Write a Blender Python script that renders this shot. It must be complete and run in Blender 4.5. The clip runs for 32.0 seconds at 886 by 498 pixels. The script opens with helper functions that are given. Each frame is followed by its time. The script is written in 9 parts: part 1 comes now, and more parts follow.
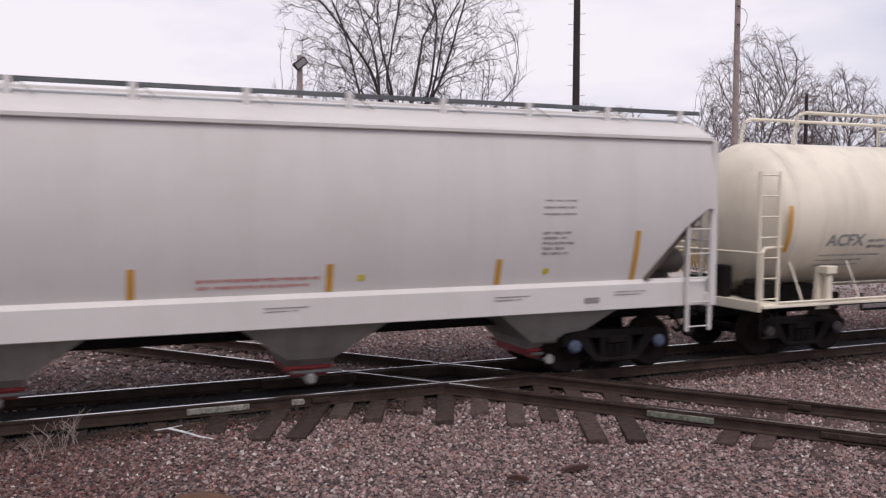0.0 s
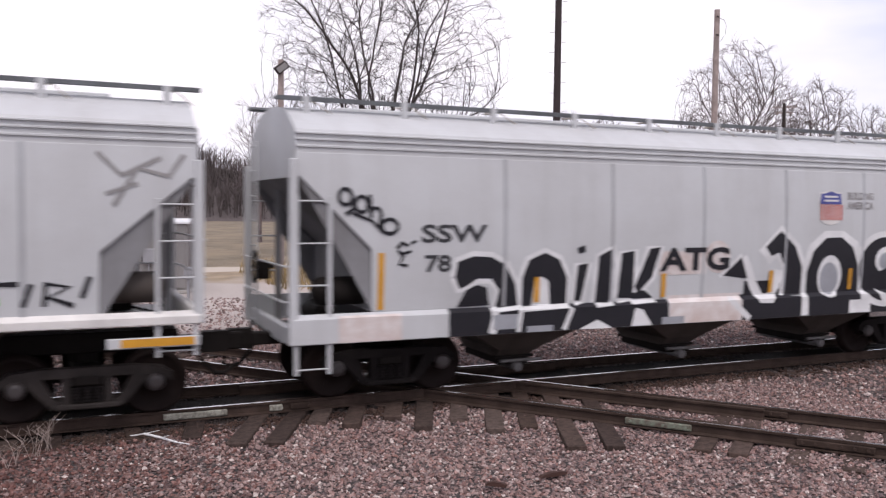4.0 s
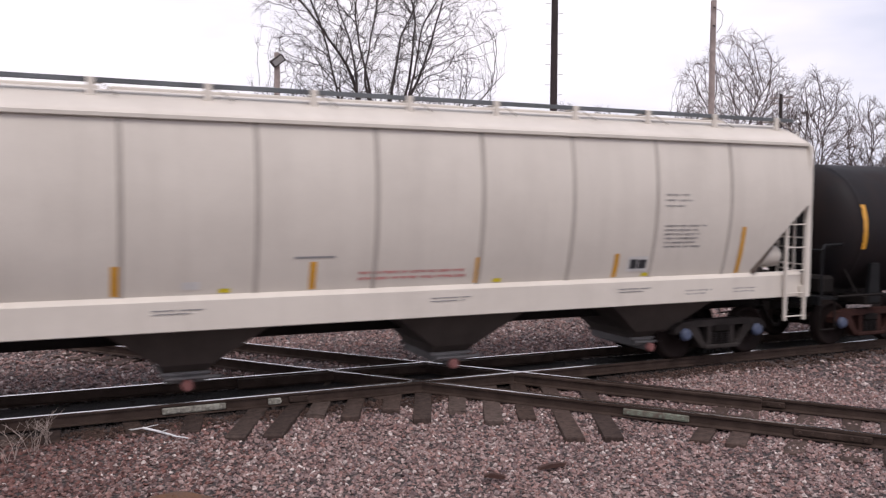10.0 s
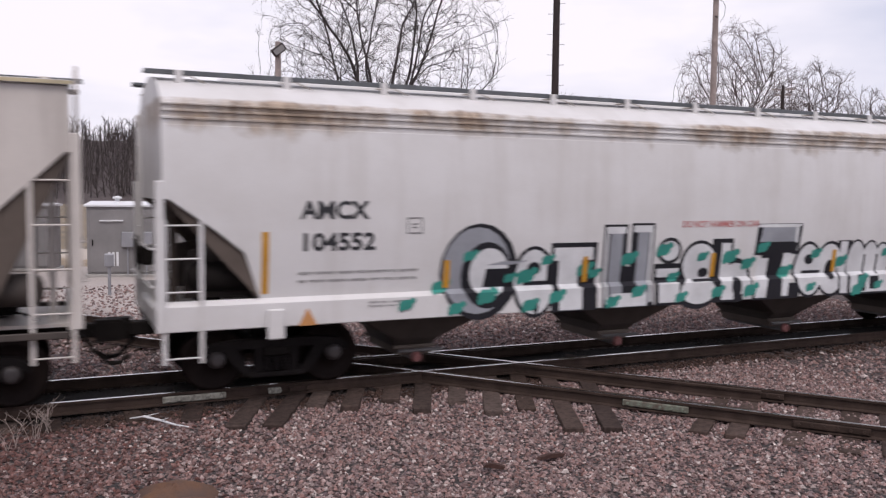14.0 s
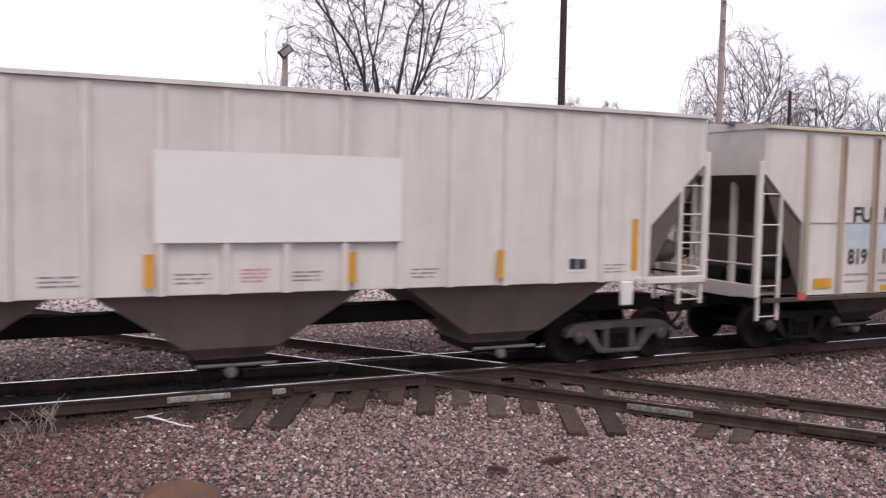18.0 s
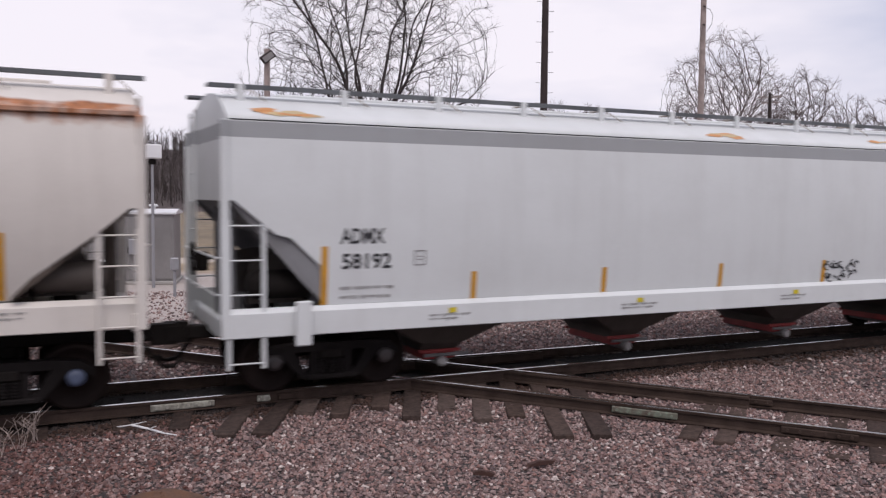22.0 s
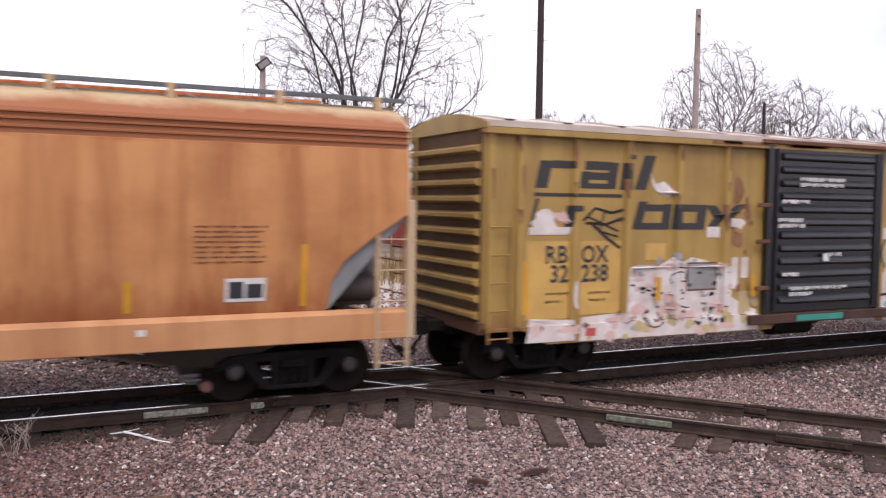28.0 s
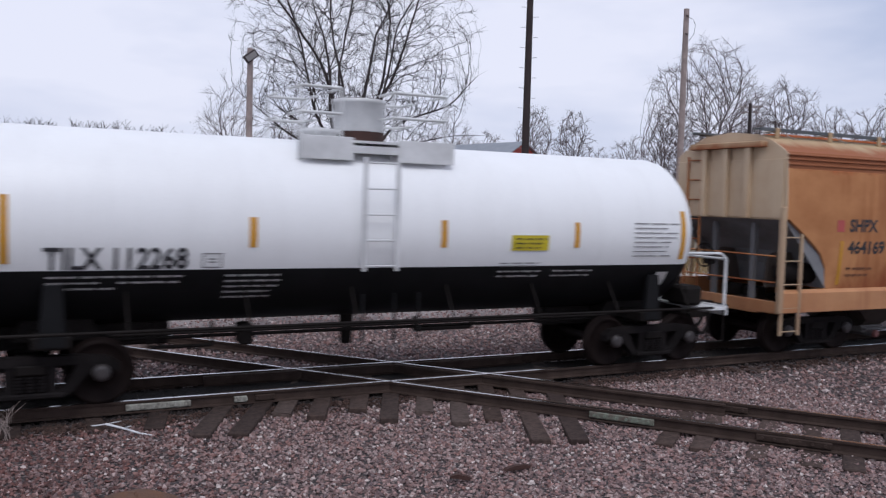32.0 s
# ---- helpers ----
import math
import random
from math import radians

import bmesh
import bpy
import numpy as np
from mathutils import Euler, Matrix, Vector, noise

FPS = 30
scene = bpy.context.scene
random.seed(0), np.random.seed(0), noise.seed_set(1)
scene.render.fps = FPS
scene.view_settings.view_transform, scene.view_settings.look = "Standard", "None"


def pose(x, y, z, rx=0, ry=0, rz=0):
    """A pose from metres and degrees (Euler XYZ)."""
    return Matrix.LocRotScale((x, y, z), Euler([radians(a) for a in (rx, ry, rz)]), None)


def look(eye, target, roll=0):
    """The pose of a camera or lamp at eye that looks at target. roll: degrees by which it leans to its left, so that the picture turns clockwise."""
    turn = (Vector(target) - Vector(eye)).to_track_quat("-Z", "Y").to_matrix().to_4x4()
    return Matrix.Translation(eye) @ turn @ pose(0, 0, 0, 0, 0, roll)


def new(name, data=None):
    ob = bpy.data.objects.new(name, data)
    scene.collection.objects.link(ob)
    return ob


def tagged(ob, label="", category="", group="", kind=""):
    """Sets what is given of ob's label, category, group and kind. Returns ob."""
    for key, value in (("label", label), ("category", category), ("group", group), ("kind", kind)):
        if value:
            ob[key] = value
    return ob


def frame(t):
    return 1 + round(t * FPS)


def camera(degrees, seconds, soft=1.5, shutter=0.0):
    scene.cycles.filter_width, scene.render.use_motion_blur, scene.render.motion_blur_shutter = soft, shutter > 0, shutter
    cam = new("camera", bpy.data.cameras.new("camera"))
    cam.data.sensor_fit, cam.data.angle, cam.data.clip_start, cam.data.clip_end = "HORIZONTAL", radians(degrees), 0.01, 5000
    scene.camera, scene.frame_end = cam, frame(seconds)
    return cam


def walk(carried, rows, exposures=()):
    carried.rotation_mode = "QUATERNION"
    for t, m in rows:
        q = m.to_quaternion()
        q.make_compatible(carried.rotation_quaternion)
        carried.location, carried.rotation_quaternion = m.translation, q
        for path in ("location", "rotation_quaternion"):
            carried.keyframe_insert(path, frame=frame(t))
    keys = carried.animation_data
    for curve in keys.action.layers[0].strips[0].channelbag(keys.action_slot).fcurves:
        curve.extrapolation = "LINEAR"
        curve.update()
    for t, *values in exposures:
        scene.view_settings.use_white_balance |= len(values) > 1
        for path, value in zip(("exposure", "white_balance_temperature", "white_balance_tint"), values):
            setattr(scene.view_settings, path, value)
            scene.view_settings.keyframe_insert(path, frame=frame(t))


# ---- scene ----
EYE = (0.0, 0.0, 3.04)
cam = camera(55.0, 32.0, soft=1.3, shutter=0.4)
walk(cam, [
    (0, pose(*EYE, 86.70, -0.15, -23.23)),
    (0.5, pose(*EYE, 86.71, 0.24, -23.51)),
    (1, pose(*EYE, 86.77, 0.08, -23.96)),
    (1.5, pose(*EYE, 86.67, 0.14, -24.39)),
    (2, pose(*EYE, 86.36, -0.63, -24.44)),
    (2.5, pose(*EYE, 86.17, -0.80, -24.33)),
    (4.5, pose(*EYE, 87.28, -0.65, -24.59)),
    (5, pose(*EYE, 87.22, -0.74, -24.54)),
    (5.5, pose(*EYE, 87.10, -0.49, -24.50)),
    (6, pose(*EYE, 86.86, -0.59, -24.41)),
    (6.5, pose(*EYE, 86.55, -0.46, -24.33)),
    (7, pose(*EYE, 86.34, -0.52, -24.55)),
    (7.5, pose(*EYE, 86.36, -0.48, -25.19)),
    (8, pose(*EYE, 86.55, -0.41, -25.86)),
    (8.5, pose(*EYE, 86.51, -0.75, -26.05)),
    (9, pose(*EYE, 86.50, -1.02, -25.60)),
    (9.5, pose(*EYE, 86.52, -0.53, -25.12)),
    (10, pose(*EYE, 86.61, -0.35, -24.72)),
    (10.5, pose(*EYE, 86.55, -0.30, -24.36)),
    (11, pose(*EYE, 86.33, -0.29, -24.09)),
    (11.5, pose(*EYE, 86.06, -0.95, -23.74)),
    (12, pose(*EYE, 85.86, -0.42, -23.86)),
    (12.5, pose(*EYE, 85.63, -0.67, -24.20)),
    (13, pose(*EYE, 85.59, -0.97, -24.50)),
    (13.5, pose(*EYE, 85.68, -1.12, -24.70)),
    (14, pose(*EYE, 85.96, -0.61, -24.67)),
    (14.5, pose(*EYE, 86.64, -0.60, -24.65)),
    (16.5, pose(*EYE, 86.44, -0.79, -24.18)),
    (17, pose(*EYE, 86.21, -0.87, -24.25)),
    (17.5, pose(*EYE, 86.19, -0.94, -24.28)),
    (18, pose(*EYE, 86.12, -1.04, -24.29)),
    (18.5, pose(*EYE, 86.09, -1.04, -24.41)),
    (19, pose(*EYE, 86.15, -0.72, -24.53)),
    (19.5, pose(*EYE, 86.23, -0.99, -24.67)),
    (20, pose(*EYE, 86.30, -1.04, -24.79)),
    (20.5, pose(*EYE, 86.37, -0.64, -24.89)),
    (21, pose(*EYE, 86.51, -0.52, -25.05)),
    (21.5, pose(*EYE, 86.56, -0.79, -25.32)),
    (22, pose(*EYE, 86.44, -0.59, -25.39)),
    (22.5, pose(*EYE, 86.25, -0.63, -25.43)),
    (23, pose(*EYE, 86.08, -0.93, -25.42)),
    (23.5, pose(*EYE, 86.09, -0.67, -25.46)),
    (24, pose(*EYE, 86.18, -0.92, -25.87)),
    (24.5, pose(*EYE, 86.25, -1.24, -26.09)),
    (26.5, pose(*EYE, 86.65, -0.75, -26.20)),
    (27, pose(*EYE, 86.80, -0.56, -26.26)),
    (27.5, pose(*EYE, 86.94, -0.79, -26.23)),
    (28, pose(*EYE, 86.95, -0.83, -25.72)),
    (28.5, pose(*EYE, 86.95, -0.65, -25.54)),
    (29, pose(*EYE, 86.88, -0.91, -25.76)),
    (29.5, pose(*EYE, 86.80, -0.78, -26.13)),
    (30, pose(*EYE, 86.84, -0.82, -26.32)),
    (30.5, pose(*EYE, 86.91, -0.74, -26.43)),
    (31, pose(*EYE, 86.80, -0.76, -26.51)),
    (31.5, pose(*EYE, 86.69, -1.52, -26.70)),
    (32, pose(*EYE, 86.68, -1.65, -26.63)),
], exposures=[
    (0, 0.00, 6500, 16), (1, -0.10, 6500, 16), (2, 0.16, 6500, 16), (5, 0.36, 6500, 16), (6, 0.31, 6500, 16), (7, 0.56, 6500, 16), (8, 1.21, 6500, 17), (9, 0.86, 6500, 17), (10, 0.26, 6500, 16), (11, 0.06, 6500, 16), (12, 0.26, 6450, 16), (13, 0.16, 6450, 16), (14, 0.11, 6450, 16), (17, 0.31, 6500, 17), (18, 0.41, 6500, 16), (20, 0.21, 6500, 16), (21, -0.04, 6500, 16), (22, 0.01, 6450, 16), (23, 0.21, 6500, 16), (24, 0.21, 6500, 16), (26.5, 0.66, 6500, 17), (28, 0.62, 6500, 16), (30, 0.36, 6400, 16), (31, 0.21, 6100, 14), (32, -0.12, 5850, 12),
])

# ---- light ----
SUN_EL, SUN_AZ = 58.0, 200.0
world = bpy.data.worlds.new("overcast_sky")
scene.world = world
world.use_nodes = True
wn, wl = world.node_tree.nodes, world.node_tree.links
wn.clear()
w_out = wn.new("ShaderNodeOutputWorld")
w_bg = wn.new("ShaderNodeBackground")
w_sky = wn.new("ShaderNodeTexSky")
w_sky.sky_type = "NISHITA"
w_sky.sun_disc = False
w_sky.sun_elevation, w_sky.sun_rotation = radians(SUN_EL), radians(SUN_AZ)
w_sky.dust_density, w_sky.air_density = 3.0, 1.0
w_cloud = wn.new("ShaderNodeTexNoise")
w_cloud.inputs["Scale"].default_value = 1.6
w_tc, w_map = wn.new("ShaderNodeTexCoord"), wn.new("ShaderNodeMapping")
w_map.inputs["Scale"].default_value = (1, 1, 3.2)
wl.new(w_tc.outputs["Generated"], w_map.inputs[0])
wl.new(w_map.outputs[0], w_cloud.inputs["Vector"])
w_cloud.inputs["Detail"].default_value = 5.0
w_cloud.inputs["Roughness"].default_value = 0.55
w_ramp = wn.new("ShaderNodeValToRGB")
w_ramp.color_ramp.elements[0].position, w_ramp.color_ramp.elements[0].color = 0.38, (7.0, 7.4, 8.8, 1)
w_ramp.color_ramp.elements[1].position, w_ramp.color_ramp.elements[1].color = 0.62, (10.9, 10.6, 11.1, 1)
w_mix = wn.new("ShaderNodeMix")
w_mix.data_type = "RGBA"
w_mix.inputs[0].default_value = 0.93
wl.new(w_cloud.outputs["Fac"], w_ramp.inputs[0])
wl.new(w_sky.outputs[0], w_mix.inputs[6])
wl.new(w_ramp.outputs[0], w_mix.inputs[7])
wl.new(w_mix.outputs[2], w_bg.inputs["Color"])
w_bg.inputs["Strength"].default_value = 0.088
wl.new(w_bg.outputs[0], w_out.inputs[0])
sun = new("sun", bpy.data.lights.new("sun", "SUN"))
sun.data.energy, sun.data.angle, sun.data.color = 1.5, radians(25), (1.0, 0.96, 0.9)
sun.matrix_world = look((-8, -27, 45), (0, 0, 0))


# ---- materials ----
def nodes_of(name):
    m = bpy.data.materials.new(name)
    m.use_nodes = True
    n, l = m.node_tree.nodes, m.node_tree.links
    return m, n, l, n["Principled BSDF"]


def noise_at(n, l, scale, stretch=(1, 1, 1), detail=5.0, rough=0.6, coords="Object"):
    tc, mp, nz = n.new("ShaderNodeTexCoord"), n.new("ShaderNodeMapping"), n.new("ShaderNodeTexNoise")
    mp.inputs["Scale"].default_value = stretch
    nz.inputs["Scale"].default_value, nz.inputs["Detail"].default_value = scale, detail
    nz.inputs["Roughness"].default_value = rough
    l.new(tc.outputs[coords], mp.inputs[0])
    l.new(mp.outputs[0], nz.inputs["Vector"])
    return nz.outputs["Fac"]


def ramp(n, l, fac, lo, hi, a=(0, 0, 0, 1), b=(1, 1, 1, 1)):
    r = n.new("ShaderNodeValToRGB")
    e = r.color_ramp.elements
    e[0].position, e[0].color, e[1].position, e[1].color = lo, a, hi, b
    l.new(fac, r.inputs[0])
    return r.outputs[0]


def mix(n, l, fac, a, b, mode="MIX"):
    x = n.new("ShaderNodeMix")
    x.data_type, x.blend_type = "RGBA", mode
    for sock, v in ((x.inputs[0], fac), (x.inputs[6], a), (x.inputs[7], b)):
        if isinstance(v, (int, float)):
            sock.default_value = v
        elif isinstance(v, tuple):
            sock.default_value = (*v[:3], 1)
        else:
            l.new(v, sock)
    return x.outputs[2]


def math2(n, l, op, a, b):
    x = n.new("ShaderNodeMath")
    x.operation = op
    for sock, v in zip(x.inputs, (a, b)):
        if isinstance(v, (int, float)):
            sock.default_value = v
        else:
            l.new(v, sock)
    return x.outputs[0]


def bump(n, l, b, height, strength, dist=0.02):
    x = n.new("ShaderNodeBump")
    x.inputs["Strength"].default_value, x.inputs["Distance"].default_value = strength, dist
    l.new(height, x.inputs["Height"])
    l.new(x.outputs[0], b.inputs["Normal"])


def height_mask(n, l, lo, hi, axis="Z"):
    tc, sp, mr = n.new("ShaderNodeTexCoord"), n.new("ShaderNodeSeparateXYZ"), n.new("ShaderNodeMapRange")
    l.new(tc.outputs["Object"], sp.inputs[0])
    l.new(sp.outputs[axis], mr.inputs["Value"])
    mr.inputs["From Min"].default_value, mr.inputs["From Max"].default_value = lo, hi
    return mr.outputs[0]


def plain(name, col, rough=0.6, metal=0.0, var=0.25, scale=6.0, bumps=0.15, second=None, sheen=0.5):
    """A surface of one colour with grain and blotches at two scales."""
    m, n, l, b = nodes_of(name)
    big, fine = noise_at(n, l, scale * 0.3), noise_at(n, l, scale * 6)
    dark = tuple(c * (1 - var) for c in col)
    c = mix(n, l, ramp(n, l, big, 0.35, 0.65), second or dark, col)
    c = mix(n, l, math2(n, l, "MULTIPLY", ramp(n, l, fine, 0.4, 0.7), 0.4), c, dark)
    l.new(c, b.inputs["Base Color"])
    b.inputs["Roughness"].default_value, b.inputs["Metallic"].default_value = rough, metal
    b.inputs["Specular IOR Level"].default_value = sheen
    if bumps:
        bump(n, l, b, fine, bumps, 0.01)
    return m


def paint(name, col, grime=(0.16, 0.13, 0.11), dirt=0.35, streak=0.35, rust=None, rough=0.42, rust_col=(0.23, 0.075, 0.022), band=None, sheen=0.4, low_rust=None):
    """Weathered railcar paint: blotches, streaks running down, a rust zone (amount, low z, high z), a plain colour band (z low, z high, colour)."""
    m, n, l, b = nodes_of(name)
    blotch = noise_at(n, l, 0.55, (1, 1, 1.3), 6)
    runs = noise_at(n, l, 1.0, (1.9, 1, 0.2), 5, 0.6)
    fine = noise_at(n, l, 30, (1, 1, 1), 4)
    c = tuple(col)
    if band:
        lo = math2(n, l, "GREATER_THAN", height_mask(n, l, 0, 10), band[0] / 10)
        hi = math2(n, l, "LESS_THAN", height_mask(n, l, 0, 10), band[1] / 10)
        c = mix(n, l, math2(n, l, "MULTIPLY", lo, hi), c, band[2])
    c = mix(n, l, math2(n, l, "MULTIPLY", ramp(n, l, runs, 0.48, 0.78), streak), c, grime)
    c = mix(n, l, math2(n, l, "MULTIPLY", ramp(n, l, blotch, 0.42, 0.8), dirt), c, grime)
    c = mix(n, l, math2(n, l, "MULTIPLY", ramp(n, l, fine, 0.5, 0.8), 0.12), c, tuple(v * 0.6 for v in col))
    if rust:
        z = height_mask(n, l, rust[1], rust[2])
        patch = noise_at(n, l, 0.9, (1.0, 1, 0.9), 6, 0.68)
        if len(rust) > 3:   # no rust above this height
            z = math2(n, l, "MULTIPLY", z, height_mask(n, l, rust[3] + 0.12, rust[3]))
        edge = math2(n, l, "ADD", math2(n, l, "MULTIPLY", z, rust[0]), math2(n, l, "SUBTRACT", patch, 0.5))
        spots = ramp(n, l, edge, 0.42, 0.62)
        two = mix(n, l, ramp(n, l, noise_at(n, l, 5, (2, 1, 0.6), 5), 0.35, 0.65), rust_col, tuple(min(1, v * 2.1) for v in rust_col))
        c = mix(n, l, spots, c, two)
    if low_rust:   # rust creeping up from the lower edge: amount, height where it ends, height where it is full
        z = height_mask(n, l, low_rust[1], low_rust[2])
        creep = math2(n, l, "ADD", math2(n, l, "MULTIPLY", z, low_rust[0]), math2(n, l, "SUBTRACT", noise_at(n, l, 1.0, (1.3, 1, 0.45), 6, 0.65), 0.5))
        c = mix(n, l, ramp(n, l, creep, 0.25, 0.6), c, mix(n, l, 0.5, rust_col, grime))
    l.new(c, b.inputs["Base Color"])
    b.inputs["Specular IOR Level"].default_value = sheen
    l.new(ramp(n, l, blotch, 0.3, 0.8, (rough,) * 3 + (1,), (rough + 0.25,) * 3 + (1,)), b.inputs["Roughness"])
    bump(n, l, b, noise_at(n, l, 1.4, (1, 1, 0.7), 3), 0.12, 0.03)
    return m


def island_mix(name, cols, rough=0.85, obj=False, grain=40.0, bumps=0.3):
    """A material whose pieces each take one of a few colours."""
    m, n, l, b = nodes_of(name)
    if obj:
        r = n.new("ShaderNodeObjectInfo").outputs["Random"]
    else:
        r = n.new("ShaderNodeNewGeometry").outputs["Random Per Island"]
    rp = n.new("ShaderNodeValToRGB")
    e = rp.color_ramp.elements
    while len(e) < len(cols):
        e.new(0.5)
    for i, c in enumerate(cols):
        e[i].position, e[i].color = i / (len(cols) - 1), (*c, 1)
    l.new(r, rp.inputs[0])
    fine = noise_at(n, l, grain)
    c = mix(n, l, ramp(n, l, fine, 0.35, 0.7), rp.outputs[0], mix(n, l, 0.6, rp.outputs[0], (0.0, 0.0, 0.0)))
    l.new(c, b.inputs["Base Color"])
    b.inputs["Roughness"].default_value = rough
    b.inputs["Specular IOR Level"].default_value = 0.2
    bump(n, l, b, fine, bumps, 0.01)
    return m


M = {}
M["white"] = paint("white_car_paint", (0.63, 0.60, 0.58), dirt=0.14, streak=0.08)
M["cream"] = paint("cream_car_paint", (0.60, 0.55, 0.49), dirt=0.2, streak=0.13)
M["grey"] = paint("grey_car_paint", (0.49, 0.50, 0.515), dirt=0.2, streak=0.14)
M["stained"] = paint("stained_white_car_paint", (0.66, 0.645, 0.64), grime=(0.30, 0.25, 0.20), dirt=0.25, streak=0.22, rust=(0.52, 3.2, 4.0, 4.24), rust_col=(0.20, 0.155, 0.118))
M["post_brown"] = paint("brown_stained_post_paint", (0.40, 0.335, 0.265), dirt=0.4, streak=0.5)
M["roof_edge"] = paint("yellowed_roof_edge_paint", (0.58, 0.50, 0.33), dirt=0.4, streak=0.5)
M["drab"] = paint("drab_grey_car_paint", (0.60, 0.552, 0.515), dirt=0.25, streak=0.4)
M["drab2"] = paint("warm_grey_car_paint", (0.60, 0.555, 0.52), dirt=0.35, streak=0.3)
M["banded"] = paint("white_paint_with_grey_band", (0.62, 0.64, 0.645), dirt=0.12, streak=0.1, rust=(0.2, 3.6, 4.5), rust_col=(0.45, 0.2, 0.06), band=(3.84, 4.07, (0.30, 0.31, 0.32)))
M["rusty"] = paint("white_paint_rusting_at_eaves", (0.63, 0.59, 0.55), dirt=0.15, streak=0.14, rust=(0.60, 3.5, 4.06, 4.22), rust_col=(0.20, 0.075, 0.028))
M["orange"] = paint("rust_orange_car_paint", (0.49, 0.228, 0.092), grime=(0.22, 0.06, 0.02), dirt=0.75, streak=0.85, rough=0.6, rust=(0.60, 3.6, 3.95), low_rust=(0.50, 2.7, 1.3), rust_col=(0.22, 0.062, 0.022), sheen=0.25)
M["orange_roof"] = paint("tan_roof_paint_with_red_rust", (0.47, 0.35, 0.21), grime=(0.32, 0.15, 0.07), dirt=0.35, streak=0.5, rough=0.6, low_rust=(0.95, 4.56, 4.16), rust_col=(0.24, 0.058, 0.022), sheen=0.25)
M["orange_sill"] = paint("faded_orange_sill_paint", (0.48, 0.24, 0.11), grime=(0.25, 0.08, 0.03), dirt=0.7, streak=0.7)
# brown grime, darkened further for the shade under the car ends
M["slope"] = paint("grimy_shaded_brown_slope_sheet", (0.12, 0.096, 0.082), grime=(0.03, 0.022, 0.018), dirt=0.6, streak=0.5, rough=0.7, sheen=0.2)
# weld seams painted darker than the car to stand for their shadow lines
M["seam_grey"] = paint("shadow_dark_grey_weld_seam", (0.37, 0.38, 0.40), dirt=0.4, streak=0.4)
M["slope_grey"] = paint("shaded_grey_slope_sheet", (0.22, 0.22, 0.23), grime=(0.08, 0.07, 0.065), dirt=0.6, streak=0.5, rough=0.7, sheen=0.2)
M["seam"] = paint("shadow_dark_weld_seam_paint", (0.40, 0.36, 0.32), dirt=0.4, streak=0.5)
M["roof_rusty"] = paint("pale_rusting_roof_sheet", (0.52, 0.47, 0.42), grime=(0.30, 0.14, 0.08), dirt=0.8, streak=0.3)
M["truck_pale"] = plain("pale_dusty_truck_steel", (0.11, 0.095, 0.09), 0.75, 0.0, 0.5, 8, 0.3, sheen=0.12)
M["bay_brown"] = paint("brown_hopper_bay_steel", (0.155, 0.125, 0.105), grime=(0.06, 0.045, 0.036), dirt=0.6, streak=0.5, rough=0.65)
M["tag_white"] = plain("mottled_white_spray_paint", (0.66, 0.62, 0.61), 0.55, 0, 0.3, 9, 0.1, second=(0.50, 0.40, 0.37))
M["tag_mint"] = plain("pale_mint_spray_paint", (0.56, 0.64, 0.60), 0.55, 0, 0.25, 6, 0.1)
M["tag_tan"] = plain("tan_spray_paint", (0.50, 0.38, 0.20), 0.55)
M["tag_blue"] = plain("sky_blue_spray_paint", (0.22, 0.42, 0.52), 0.55)
M["end_brown"] = paint("dark_brown_end_sheet", (0.12, 0.065, 0.03), grime=(0.04, 0.025, 0.015), dirt=0.7, streak=0.7, rough=0.7)
M["emblem_dark"] = plain("dull_black_emblem_paint", (0.032, 0.029, 0.029), 0.6)
M["rust_stain"] = plain("orange_brown_rust_stain", (0.27, 0.125, 0.06), 0.85, 0, 0.5, 9)
M["mustard"] = paint("mustard_yellow_car_paint", (0.36, 0.23, 0.065), grime=(0.17, 0.085, 0.035), dirt=0.6, streak=0.65, low_rust=(0.42, 1.7, 0.9), rust=(0.3, 4.0, 4.5))
M["tank_black"] = paint("black_tank_paint", (0.009, 0.009, 0.011), grime=(0.034, 0.018, 0.013), dirt=0.4, streak=0.35, rough=0.5, sheen=0.16)
M["tank_white"] = paint("white_tank_paint", (0.80, 0.80, 0.80), dirt=0.06, streak=0.06, rough=0.35)
M["post_rust"] = paint("rusty_tan_post_paint", (0.46, 0.33, 0.21), grime=(0.14, 0.05, 0.025), dirt=0.5, streak=0.5)
M["tank_cream"] = paint("cream_tank_paint", (0.80, 0.73, 0.60), dirt=0.2, streak=0.3)
M["tank_low"] = plain("black_underside_paint", (0.013, 0.013, 0.014), 0.45, 0.0, 0.3, sheen=0.12)
M["under"] = plain("grimy_underframe_steel", (0.016, 0.013, 0.012), 0.75, 0.0, 0.4, 5, sheen=0.12)
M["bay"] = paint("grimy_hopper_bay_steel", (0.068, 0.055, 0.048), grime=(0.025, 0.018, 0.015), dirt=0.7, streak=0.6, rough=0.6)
M["bay_light"] = paint("light_hopper_bay_steel", (0.30, 0.28, 0.26), grime=(0.07, 0.055, 0.05), dirt=0.6, streak=0.6, rough=0.6)
M["truck"] = plain("dark_cast_truck_steel", (0.018, 0.015, 0.015), 0.75, 0.0, 0.5, 8, 0.3, sheen=0.08)
M["truck_red"] = plain("rust_brown_truck_steel", (0.05, 0.022, 0.018), 0.75, 0.0, 0.5, 8, 0.3, sheen=0.12)
M["truck_grey"] = plain("grey_cast_truck_steel", (0.045, 0.038, 0.036), 0.7, 0.0, 0.5, 8, 0.3, sheen=0.12)
